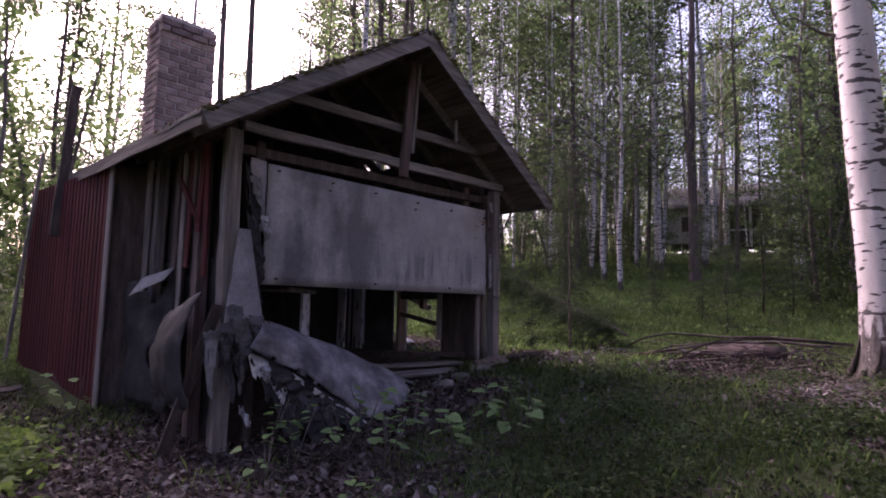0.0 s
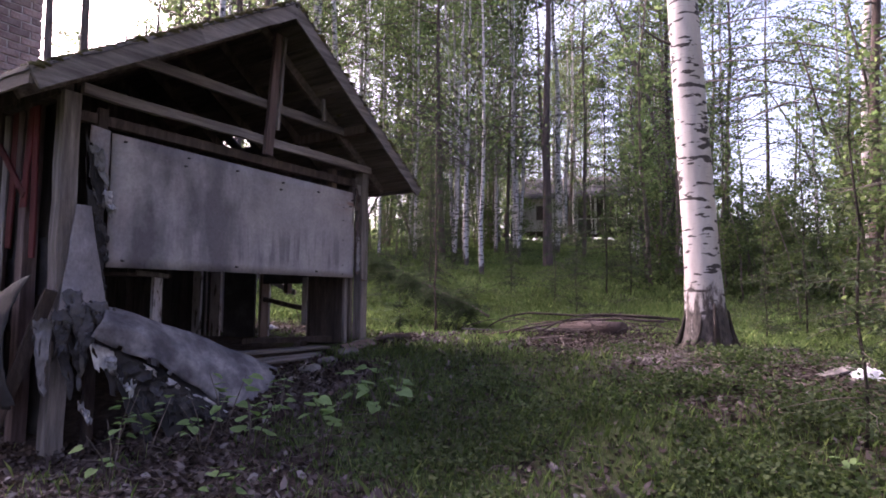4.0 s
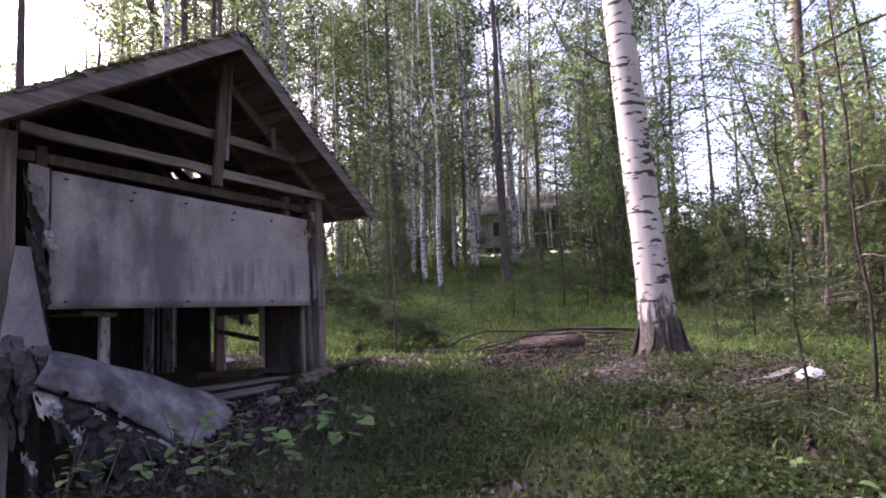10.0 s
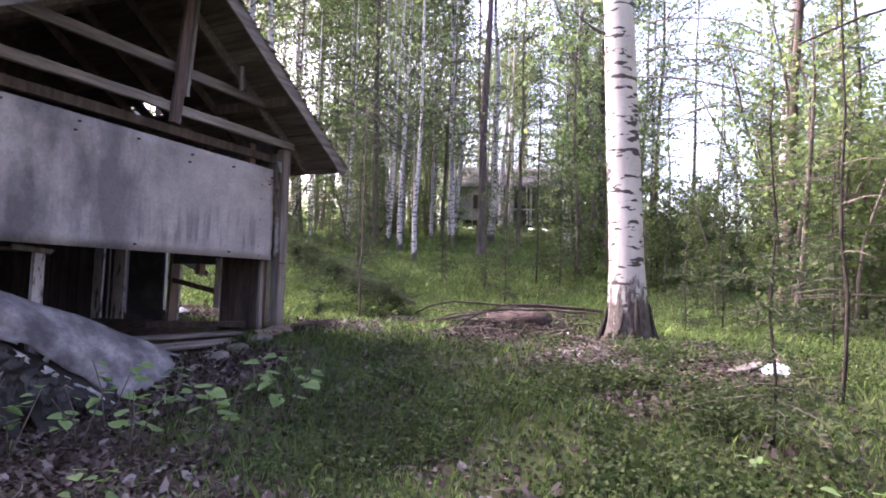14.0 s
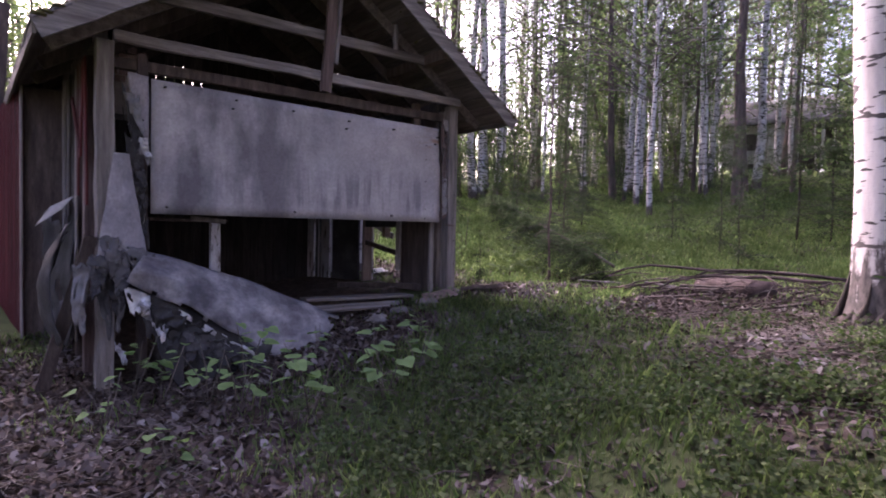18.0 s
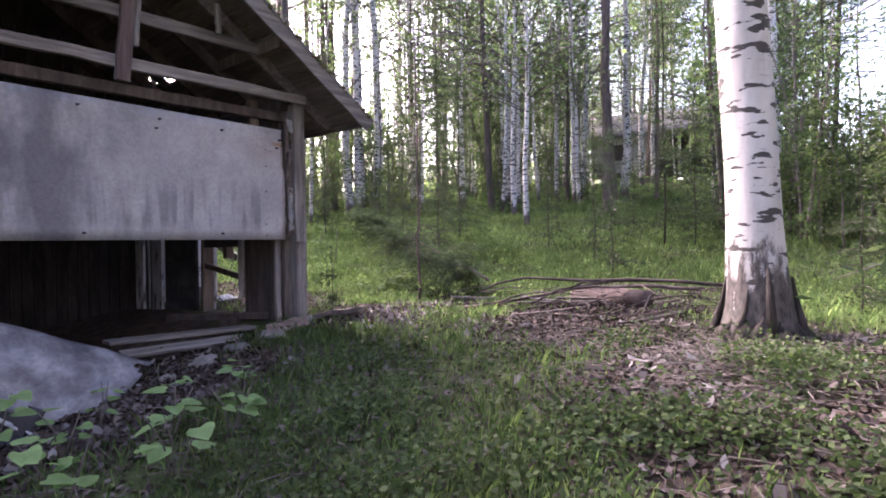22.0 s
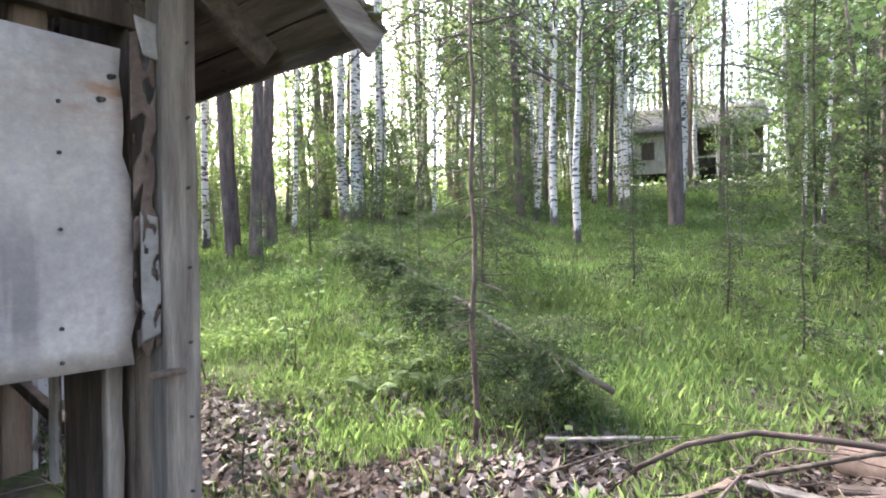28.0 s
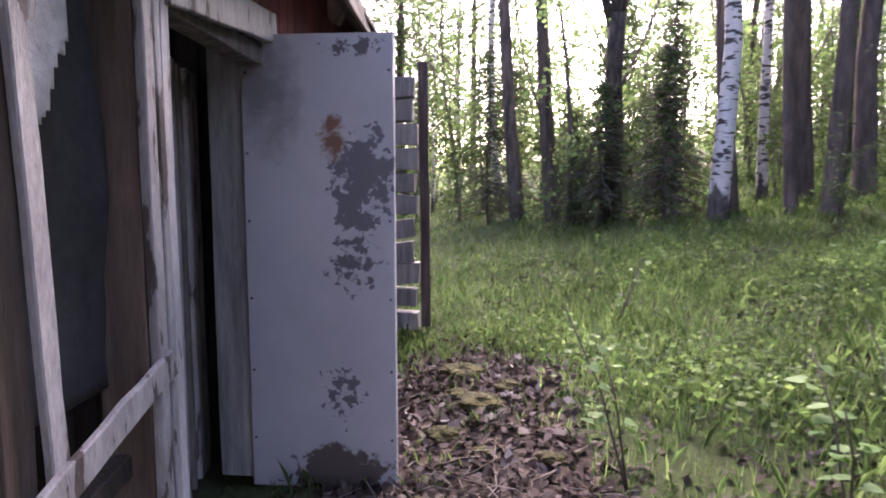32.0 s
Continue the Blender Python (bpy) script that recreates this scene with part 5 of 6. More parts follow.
for x, y, r in ((14.0, 2.72, 0.18), (17.5, 20.6, 0.17), (24.5, 18.5, 0.17), (27.8, 11.2, 0.15), (28.5, 7.1, 0.15), (14.4, 17.2, 0.19), (15.8, 12.7, 0.12), (19.9, 15.0, 0.17), (6.4, 10.6, 0.15), (9.3, 14.3, 0.17), (1.7, 12.7, 0.15), (2.4, 12.3, 0.155),
                (5.0, 10.1, 0.13), (5.9, 8.9, 0.13), (7.0, 10.0, 0.16), (5.6, 9.4, 0.06), (-7.8, 8.7, 0.21), (-8.2, 22.0, 0.15), (21.3, -2.5, 0.11), (26.0, 22.0, 0.16), (-9.2, 9.3, 0.14), (-9.3, 12.3, 0.10), (-4.9, 17.2, 0.13), (0.6, 22.3, 0.14), (3.2, 21.0, 0.10), (22.3, 16.2, 0.10), (18.1, 13.3, 0.10),
                (6.7, -6.4, 0.10), (27.5, -3.8, 0.12), (13.4, 14.8, 0.09), (22.0, 12.6, 0.09)):
    stand("pine", x, y, r)
for x, y, k in ((-7.2, 12.5, 0), (-6.2, 14.0, 1), (-1.5, 19, 0), (4.5, 16, 1), (-11, 16, 2), (-8.3, 18.1, 0), (-7.9, 14.6, 0), (-10.2, 13.2, 0), (-9.6, 8.0, 1), (-11.0, 6.4, 1), (-8.6, 10.6, 2), (-10.4, 11.0, 0), (1.1, 12.9, 4), (1.6, 13.2, 4), (3.1, 11.0, 3), (4.0, 10.3, 3), (2.7, 11.6, 3), (4.3, 10.9, 4)):
    plant("spruce", k, x, y, random.uniform(0.9, 1.15))

# the dark tree that forks low, beyond the grass behind the shed
fork = thing("forked_tree", "dark old trunk forking into thin bare limbs", "tree", (3.35, 11.3, land(3.35, 11.3)), "trees of the wood")
limb("trunk", [(0, 0, -0.2), (0.02, 0, 1.2), (0.0, 0.03, 2.6), (0.02, 0.0, 3.7)], [0.20, 0.17, 0.155, 0.17], DARK_BARK, fork, 12, 0.08)
for dx, tilt, top in ((-0.12, -0.55, 4.0), (0.10, 0.35, 5.2), (0.0, 0.02, 4.4)):
    limb("fork_limb", [(dx * 0.5, 0, 3.5), (dx + 0.2 * tilt, 0.04, 4.1), (dx + 0.6 * tilt, 0.05, 3.6 + 0.6 * top), (dx + 0.9 * tilt, 0.1, 3.6 + top)], [0.09, 0.075, 0.055, 0.02], DARK_BARK, fork, 8, 0.08)

# the rest of the wood
rnd = random.Random(5)


def before_cottage(x, y):
    a, d = math.degrees(math.atan2(y + 3.8, x + 2.4)), math.hypot(x + 2.4, y + 3.8)
    b = math.degrees(math.atan2(y + 5.5, x + 6.4))
    return d < 36 and (15.5 < a < 23.5 or 14.0 < b < 24.5 and a > 12.0)


spots = []
tries = 0
while len(spots) < 270 and tries < 30000:
    tries += 1
    right = rnd.random() < 0.70
    a, d = (rnd.uniform(-0.4, 1.25) if right else rnd.uniform(1.1, 3.6)), rnd.uniform(15, 42) if right else rnd.uniform(14, 34)
    x, y = -1 + d * math.cos(a), 1 + d * math.sin(a)
    if all((x - u) ** 2 + (y - v) ** 2 > 1.2 for u, v in spots) and not (before_cottage(x, y) and rnd.random() < 0.85):
        spots.append((x, y))
for x, y in spots:
    ang = math.degrees(math.atan2(x + 1, y - 1))
    if thin_wood(x, y) and rnd.random() < 0.6 or open_sky(x, y) and rnd.random() < 0.8 or -8 < ang < 13 and rnd.random() < 0.5:
        continue
    pick = rnd.random()
    kind = "birch" if pick < 0.60 else "pine" if pick < 0.94 else "spruce"
    plant(kind, {"birch": rnd.choice((0, 1, 1, 3, 3)), "pine": rnd.choice((0, 1, 1)), "spruce": rnd.randrange(3)}[kind], x, y, rnd.uniform(0.85, 1.1))

for k in range(85):
    a, d = rnd.uniform(0.15, 1.12), rnd.uniform(15, 36)
    x, y = -1 + d * math.cos(a), -2 + d * math.sin(a)
    if not before_cottage(x, y) and not (thin_wood(x, y) and k % 2):
        plant("birch", 6, x, y, rnd.uniform(0.9, 1.3))

# slim young birches with leaves from low down, filling the wood between the trunks
for k in range(80):
    a, d = (rnd.uniform(-0.45, 1.12), rnd.uniform(11, 34)) if k < 54 else (rnd.uniform(1.12, 2.9), rnd.uniform(15, 32))
    x, y = -1 + d * math.cos(a), -2 + d * math.sin(a)
    if open_sky(x, y) or thin_wood(x, y) and k % 4 or before_cottage(x, y) or d < 15 and 0.05 < a < 0.75:
        continue
    plant("slim", rnd.randrange(3), x, y, rnd.uniform(0.75, 1.15))

# more wood beyond the cottage, and shrubs before it
for k in range(20):
    plant(("birch", "pine")[k % 2], rnd.randrange(4), rnd.uniform(38, 48), rnd.uniform(5, 21), rnd.uniform(0.95, 1.2))
for x, y, s in ((27.0, 4.4, 0.9), (31.3, 4.0, 1.0)):
    plant("young", 3, x, y, s)

# the wood behind, out of sight of the walk but shading it
for k in range(56):
    x, y = (rnd.uniform(-8, 14), rnd.uniform(-26, -11)) if k % 3 else (rnd.uniform(2, 14), rnd.uniform(-16, -11))
    plant(("birch", "pine", "birch", "spruce")[rnd.randrange(4)], rnd.randrange(4), x, y, rnd.uniform(0.85, 1.15))

# unseen birches added close round the walk to darken ground and front sheet
for x, y, k in ((-9.5, -7.5, 0), (-8.0, -9.5, 2), (-6.0, -9.2, 0), (-4.2, -9.8, 2), (-2.2, -9.2, 0), (0.0, -9.8, 2), (2.0, -9.6, 0), (-10.5, -5.0, 2), (-11.0, -2.5, 0), (-3.2, -11.2, 4), (-7.4, -11.4, 4), (1.0, -11.8, 4), (-5.2, -8.2, 1), (-9.0, -11.0, 0)):
    plant("birch", k, x, y, rnd.uniform(0.95, 1.15))

# low dense young trees under the gap, and behind the shed
for k in range(46):
    x, y = rnd.uniform(5.0, 15.0), rnd.uniform(-9.5, -3.4)
    if y > -4.4 and x < 7:
        continue
    plant("young", (0, 0, 2)[k % 3], x, y, rnd.uniform(0.8, 1.15))
for k in range(40):
    x, y = rnd.uniform(-2.5, 14.0), rnd.uniform(13.5, 27.0)
    plant(("young", "slim", "young")[k % 3], rnd.randrange(3), x, y, rnd.uniform(0.55, 0.8) if k % 3 == 1 else rnd.uniform(0.9, 1.3))

# undergrowth trees
for k in range(90):
    x, y = rnd.uniform(8.5, 26), rnd.uniform(-5, 14)
    if y > 0.12 * x - 2.0 and math.hypot(x, y) < 16 or before_cottage(x, y):
        continue
    if open_sky(x, y):
        plant("young", rnd.choice((0, 2)), x, y, rnd.uniform(0.8, 1.1))
        continue
    plant("young", rnd.choice((1, 3, 3)), x, y, rnd.uniform(0.9, 1.5)) if k % 3 else plant("sapling", rnd.choice((1, 3)), x, y, rnd.uniform(0.8, 1.4))
for k in range(145):
    zone = k % 5 if k < 125 else 5
    if zone < 2:
        x, y = rnd.uniform(3.6, 15), rnd.uniform(-10, -3.9)
        if y > -4.6 and x < 6:
            continue
    elif zone == 2:
        x, y = rnd.uniform(13, 30), rnd.uniform(-6, 18)
    elif zone == 5:
        x, y = rnd.uniform(-5, 13), rnd.uniform(14, 26)
    elif zone == 3:
        x, y = rnd.uniform(3, 16), rnd.uniform(10, 22)
    else:
        x, y = rnd.uniform(-22, -1), rnd.uniform(11, 26)
    if before_cottage(x, y):
        continue
    plant("young", rnd.choice((0, 2)) if open_sky(x, y) else rnd.randrange(4), x, y, rnd.uniform(0.8, 1.25))
for x, y, k, s in ((-1.69, -5.72, 1, 0.95), (-0.9, -6.23, 0, 0.8), (5.2, -1.4, 1, 0.9), (6.6, -0.4, 3, 0.8), (7.6, 1.2, 1, 1.0), (8.8, -1.6, 3, 0.9), (10.2, 0.3, 1, 0.9), (4.6, 3.2, 1, 0.75),
                   (5.6, 2.6, 3, 0.6), (6.4, 5.1, 1, 1.0), (7.2, 6.6, 1, 1.1), (9.4, 2.0, 1, 0.7), (3.4, -4.9, 1, 0.8), (4.8, -5.4, 3, 0.9), (12.8, 6.2, 1, 1.0), (5.0, 7.2, 2, 1.2), (-0.15, -0.85, 2, 0.55), (2.2, -6.6, 1, 0.9), (0.9, -7.2, 3, 0.8)):
    plant("sapling", k, x, y, s)
for x, y, s in ((8.7, -1.0, 1.0), (4.3, 1.6, 0.7), (7.4, 3.6, 0.75), (9.8, 6.4, 0.9), (6.6, 7.9, 0.8), (10.8, -3.6, 1.0), (5.6, 3.8, 0.55)):
    plant("sapling", 4, x, y, s)


for k, (x, y, s) in enumerate(((0.4, 14.2, 1.0), (1.0, 16.5, 1.2), (2.9, 14.5, 1.0), (3.8, 13.4, 0.9), (4.9, 14.6, 1.1), (5.8, 16.4, 1.3), (-0.8, 15.6, 1.1), (2.0, 18.4, 1.4), (7.2, 15.2, 1.2), (4.2, 18.0, 1.4), (6.4, 19.0, 1.4), (0.2, 19.0, 1.4), (8.8, 17.6, 1.3))):
    plant("young", (0, 1, 3)[k % 3], x, y, s)

dead_sapling(2.04, 0.0, 3.7)


for x, y, k, s in ((-6.6, 10.2, 3, 1.7), (-5.4, 13.0, 3, 2.0), (-7.4, 14.5, 3, 1.8), (-4.6, 11.4, 1, 2.0), (-6.0, 8.2, 1, 1.2), (-3.4, 12.5, 3, 1.9), (2.7, 11.6, 3, 1.3)):
    plant("young", k, x, y, s)
for k in range(9):
    plant("young", rnd.randrange(3), rnd.uniform(-19, -9), rnd.uniform(8, 15), rnd.uniform(0.7, 1.2))


# far woods, beyond where single trees can be told apart
def far_thicket(count, seed):
    rng = np.random.default_rng(seed)
    a, d = rng.uniform(-0.9, 3.6, count), rng.uniform(26, 66, count)
    x, y = -1 + d * np.cos(a), 1 + d * np.sin(a)
    h = rng.uniform(0, 1, count) ** 1.1 * (3.6 + 2.5 * np.sin(a * 9) + 1.5 * np.sin(a * 23 + d * 0.3))
    b = np.degrees(np.arctan2(y + 3.8, x + 2.4))
    c = np.degrees(np.arctan2(y + 5.5, x + 6.4))
    keep = (h > 0) & ~((b > 13) & (b < 24.5) & (d < 38) & (h > 0.6)) & ~((c > -2.6) & (c < 7) & (h > 4.5))
    pts = np.array([(u, v, land(u, v) + k) for u, v, k in zip(x[keep], y[keep], h[keep])])
    tagged(flat_mesh("far_thicket", leaf_quads(pts, 0.17, 0.1, rng, 0.7), 4, LEAF_BIRCH), "far low thicket of young trees", "far woods", kind="stuff")


far_thicket(56000, 23)


def far_woods(count, seed):
    rng = np.random.default_rng(seed)
    stems, tops = [], []
    for k in range(count):
        a, d = rng.uniform(0, 2 * np.pi), rng.uniform(33, 78)
        x, y = -1 + d * np.cos(a), 1 + d * np.sin(a)
        z, h = land(x, y), rng.uniform(11, 18)
        if before_cottage(x, y) or 28 < x < 38 and 3 < y < 15 or thin_wood(x, y) and rng.random() < 0.6 or open_sky(x, y) and rng.random() < 0.85:
            continue
        r, rx, ry = rng.uniform(0.05, 0.12), rng.normal() * 0.3, rng.normal() * 0.3
        for s in range(3):
            a0, a1 = s * 2.094, (s + 1) * 2.094
            stems.append([(x + r * np.cos(a0), y + r * np.sin(a0), z - 0.2), (x + r * np.cos(a1), y + r * np.sin(a1), z - 0.2), (x + rx + 0.02, y + ry, z + h), (x + rx, y + ry, z + h)])
        low = rng.uniform(0.0, 0.35) if rng.random() < 0.6 else 0.45
        n = 180
        t = rng.uniform(low, 1.0, n) ** 0.9
        w = (0.35 + 1.5 * np.sin(np.pi * np.clip((t - low) / (1 - low) * 0.9 + 0.08, 0, 1))) * rng.uniform(0.2, 1.0, n)
        b = rng.uniform(0, 6.28, n)
        tops.append(np.stack([x + w * np.cos(b), y + w * np.sin(b), z + t * h], 1))
    tagged(flat_mesh("far_trunks", np.array(stems), 4, BIRCH), "far pale trunks deep in the wood", "far woods", kind="stuff")
    pts = np.concatenate(tops)
    tagged(flat_mesh("far_foliage", leaf_quads(pts, 0.15, 0.0, rng, 0.7), 4, LEAF_BIRCH), "far green foliage deep in the wood", "far woods", kind="stuff")


far_woods(430, 21)

# the old birch by the brush pile
old = thing("birch_tree", "thick old birch with peeling white bark and a split dark foot", "birch", (1.66, -4.33, 0.0), "trees of the wood")
lumps = [0.46, 0.37, 0.315, 0.27, 0.24, 0.222, 0.21, 0.205, 0.195, 0.18, 0.15, 0.1, 0.03]
limb("trunk", [(0.03, 0, -0.2), (0.02, 0, -0.02), (0.0, 0, 0.10), (0.0, 0, 0.28), (0, 0.015, 0.6), (0, 0.03, 1.0), (0, 0.055, 1.6), (-0.02, 0.09, 2.4), (-0.04, 0.14, 3.6), (-0.08, 0.20, 5.2), (-0.12, 0.30, 8), (-0.1, 0.4, 12), (0, 0.4, 16)],
     lumps, BIRCH_OLD, old, 28, 0.03)
rng0 = np.random.default_rng(77)
for k in range(7):
    a = k * 0.9 + 0.3
    limb("root", [(0.24 * math.cos(a), 0.24 * math.sin(a), 0.16), (0.36 * math.cos(a), 0.36 * math.sin(a), 0.05), (0.55 * math.cos(a + 0.1), 0.55 * math.sin(a + 0.1), -0.06)], [0.06, 0.055, 0.03], DARK_BARK, old, 8, 0.25)
for k in range(26):
    a, h = k * 2 * math.pi / 26 + rng0.uniform(-0.1, 0.1), rng0.uniform(0.08, 0.55)
    limb("bark_slab", [(0.40 * math.cos(a), 0.40 * math.sin(a), -0.06), (0.345 * math.cos(a), 0.345 * math.sin(a), 0.08), (0.28 * math.cos(a + 0.15), 0.28 * math.sin(a + 0.15), 0.6 * h), (0.245 * math.cos(a + 0.2), 0.245 * math.sin(a + 0.2), h)], [0.04, 0.036, 0.026, 0.012], DARK_BARK, old, 6, 0.45)
runs, pts = [], []
for k in range(26):
    z0 = rng0.uniform(5.0, 14.5)
    a = rng0.uniform(0, 6.28)
    b = bent(rng0, (-0.1, 0.28, z0), (np.cos(a), np.sin(a), 0.5), rng0.uniform(1.5, 3.5), 6, 0.14)
    runs.append((b, [0.04, 0.032, 0.025, 0.018, 0.012, 0.008, 0.004]))
    for q in range(90):
        pts.append(b[rng0.integers(2, 7)] + rng0.normal(size=3) * (0.3, 0.3, 0.45) + (0, 0, -0.3))
limb("broken_branch", bent(rng0, (-0.05, 0.2, 4.0), (-0.5, 0.85, 0.2), 0.75, 5, -0.05), [0.03, 0.025, 0.02, 0.012, 0.008, 0.004], TWIG, old, 6)
many_limbs("branch_work", runs, TWIG, old, 4)["kind"] = "stuff"
flat_mesh("crown", leaf_quads(np.array(pts), 0.05, 0.2, rng0, 0.75), 4, LEAF_BIRCH, old)["kind"] = "stuff"


# ---------------------------------------------------------------- grass and litter
FX0, FX1, FY0, FY1, FS = -24.0, 30.0, -13.0, 26.0, 0.1


def field(fn):
    """A sampled copy of a function of the plan, quick to look up for many places at once."""
    g = np.array([[fn(x, y) for x in np.arange(FX0, FX1 + 0.15, FS)] for y in np.arange(FY0, FY1 + 0.15, FS)])

    def at(x, y):
        u, v = (x - FX0) / FS, (y - FY0) / FS
        i, j = u.astype(int), v.astype(int)
        p, q = u - i, v - j
        return (g[j, i] * (1 - p) + g[j, i + 1] * p) * (1 - q) + (g[j + 1, i] * (1 - p) + g[j + 1, i + 1] * p) * q
    return at


LANDS, GRASSY, BITS = field(land), field(grassy), field(lambda x, y: noise.noise((x * 0.9, y * 0.9, 9)))


def scatter(count, x0, x1, y0, y1, weight, seed, lift=0.0):
    """Places on the ground, thinned by weight and towards the edges of the stretch."""
    rng = np.random.default_rng(seed)
    out, total, edge = [], 0, 0.28 * min(x1 - x0, y1 - y0)
    while total < count:
        x, y, k = rng.uniform(x0, x1, 60000), rng.uniform(y0, y1, 60000), rng.uniform(0, 1, 60000)
        e = np.clip(np.minimum(np.minimum(x - x0, x1 - x), np.minimum(y - y0, y1 - y)) / edge, 0, 1)
        shed_here = (x > -3.95) & (x < 0.02) & (y > 0.1) & (y < 5.6) | (x > -4.8) & (x < -3.9) & (y > 2.1) & (y < 5.2)
        ok = (k < weight(x, y) * e * e * (3 - 2 * e)) & ~shed_here
        out.append(np.stack([x[ok], y[ok], LANDS(x[ok], y[ok]) + lift], 1))
        total += int(ok.sum())
    return np.concatenate(out)[:count]


def in_shed(x, y):
    return -3.95 < x < 0.02 and 0.1 < y < 5.6 or -4.8 < x < -3.9 and 2.1 < y < 5.2


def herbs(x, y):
    """Where low herbs, their green darkened for the shade there, take the place of grass: along the way walked, before
    the shed.
    """
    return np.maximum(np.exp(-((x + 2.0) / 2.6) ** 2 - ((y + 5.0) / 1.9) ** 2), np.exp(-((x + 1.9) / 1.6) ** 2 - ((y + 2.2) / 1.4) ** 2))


def blades(count, box, lo, hi, seed, wide):
    rng = np.random.default_rng(seed)
    p = scatter(count, *box, lambda x, y: GRASSY(x, y) * (0.25 + 1.1 * np.maximum(0, 0.5 + BITS(x, y))) * (1 - 0.55 * herbs(x, y)), seed, -0.01)
    n = len(p)
    a = rng.uniform(0, 2 * np.pi, n)
    h = rng.uniform(lo, hi, n)
    side = np.stack([np.cos(a), np.sin(a), 0 * a], 1) * (wide * rng.uniform(0.6, 1.3, n))[:, None]
    bend = np.stack([-np.sin(a), np.cos(a), 0 * a], 1) * (h * rng.uniform(0.1, 0.6, n))[:, None]
    up = np.stack([0 * a, 0 * a, h], 1)
    mid = p + up * 0.6 + bend * 0.3
    return np.stack([p - side, p + side, mid + side * 0.7, p + up + bend, mid - side * 0.7], 1)


tagged(flat_mesh("grass", np.concatenate([blades(170000, (-10, 9, -10, 10), 0.03, 0.11, 1, 0.0020), blades(7000, (-7, 5, -9, 1), 0.08, 0.17, 3, 0.0022), blades(140000, (-1, 28, -9, 20), 0.06, 0.19, 2, 0.0044), blades(34000, (-22, 4, 2, 24), 0.05, 0.16, 4, 0.0045)]), 5, GRASS),
       "long green woodland grass", "grass", kind="stuff")


def leaf_hexes(points, size, rng):
    """Rounded six-sided leaves lying nearly flat."""
    n = len(points)
    a0, s = rng.uniform(0, 6.28, n), size * rng.uniform(0.5, 1.25, n)
    tilt, curl = rng.normal(size=(n, 2)) * 0.5, rng.normal(size=n) * 9.0
    out = []
    for k, f in zip(range(6), (1.0, 0.8, 0.72, 0.9, 0.74, 0.82)):
        x, y = f * s * np.cos(k * 1.047) * 1.15, f * s * np.sin(k * 1.047) * 0.85
        out.append(np.stack([points[:, 0] + x * np.cos(a0) - y * np.sin(a0), points[:, 1] + x * np.sin(a0) + y * np.cos(a0), points[:, 2] + tilt[:, 0] * x + tilt[:, 1] * y + curl * x * x], 1))
    return np.stack(out, 1)


def litter(count, box, seed):
    spots = scatter(count, *box, lambda x, y: (0.10 + 0.90 * (1 - GRASSY(x, y))) * (1 - 0.35 * herbs(x, y)), seed, 0.012)
    rng = np.random.default_rng(seed)
    return leaf_hexes(spots + rng.normal(size=spots.shape) * (0, 0, 0.010), 0.024, rng)


tagged(flat_mesh("leaf_litter", litter(90000, (-11, 10, -10, 10), 6), 6, LITTER), "fallen brown and bleached birch leaves", "leaf litter", kind="stuff")


verge = scatter(1700, -0.2, 2.9, -2.0, 2.6, lambda x, y: np.maximum(0.0, 0.25 + 1.3 * BITS(y * 1.1 + 7, x * 1.1)), 43, 0.03)
pale = scatter(5200, -9, 8, -9, 8, lambda x, y: 0.012 + 0.06 * herbs(x, y) + 0.9 * (1 - GRASSY(x, y)) * (1 - 0.6 * herbs(x, y)) * np.maximum(0.0, 0.35 + 1.2 * BITS(y * 0.8 + 3, x * 0.8)), 41, 0.022)
tagged(flat_mesh("bleached_leaves", leaf_hexes(np.concatenate([pale, verge]), 0.036, np.random.default_rng(41)), 6, BLEACHED), "scattered bleached pale dead leaves", "leaf litter", kind="stuff")


def cover(count, box, seed, size, top):
    """Low leafy plants: small leaves at all heights up to top, in patches."""
    rng = np.random.default_rng(seed)
    spots = scatter(count, *box, lambda x, y: (0.12 + GRASSY(x, y)) * np.maximum(0.0, 0.15 + 1.6 * BITS(y * 0.8 + 6, x * 0.8 + 2)), seed)
    spots[:, 2] += rng.uniform(0.02, 1.0, count) ** 1.3 * top
    return leaf_quads(spots, size, 0.6, rng, 0.7)


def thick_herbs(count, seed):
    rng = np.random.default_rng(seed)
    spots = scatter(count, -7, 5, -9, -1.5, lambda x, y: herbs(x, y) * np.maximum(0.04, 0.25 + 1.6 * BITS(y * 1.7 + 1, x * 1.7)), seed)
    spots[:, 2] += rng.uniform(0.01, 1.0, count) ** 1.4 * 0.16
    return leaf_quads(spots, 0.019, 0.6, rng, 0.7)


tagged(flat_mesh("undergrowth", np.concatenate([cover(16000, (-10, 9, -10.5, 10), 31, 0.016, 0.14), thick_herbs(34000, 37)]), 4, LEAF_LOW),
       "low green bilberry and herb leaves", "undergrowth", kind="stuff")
tagged(flat_mesh("slope_herbs", np.concatenate([cover(15000, (0.3, 8.5, -0.5, 9.5), 35, 0.022, 0.20), cover(14000, (0, 26, -9, 18), 32, 0.035, 0.26), cover(9000, (-20, -2, 0, 20), 33, 0.035, 0.3)]), 4, LEAF_SLOPE),
       "bright green herbs among the grass of the slope", "undergrowth", kind="stuff")


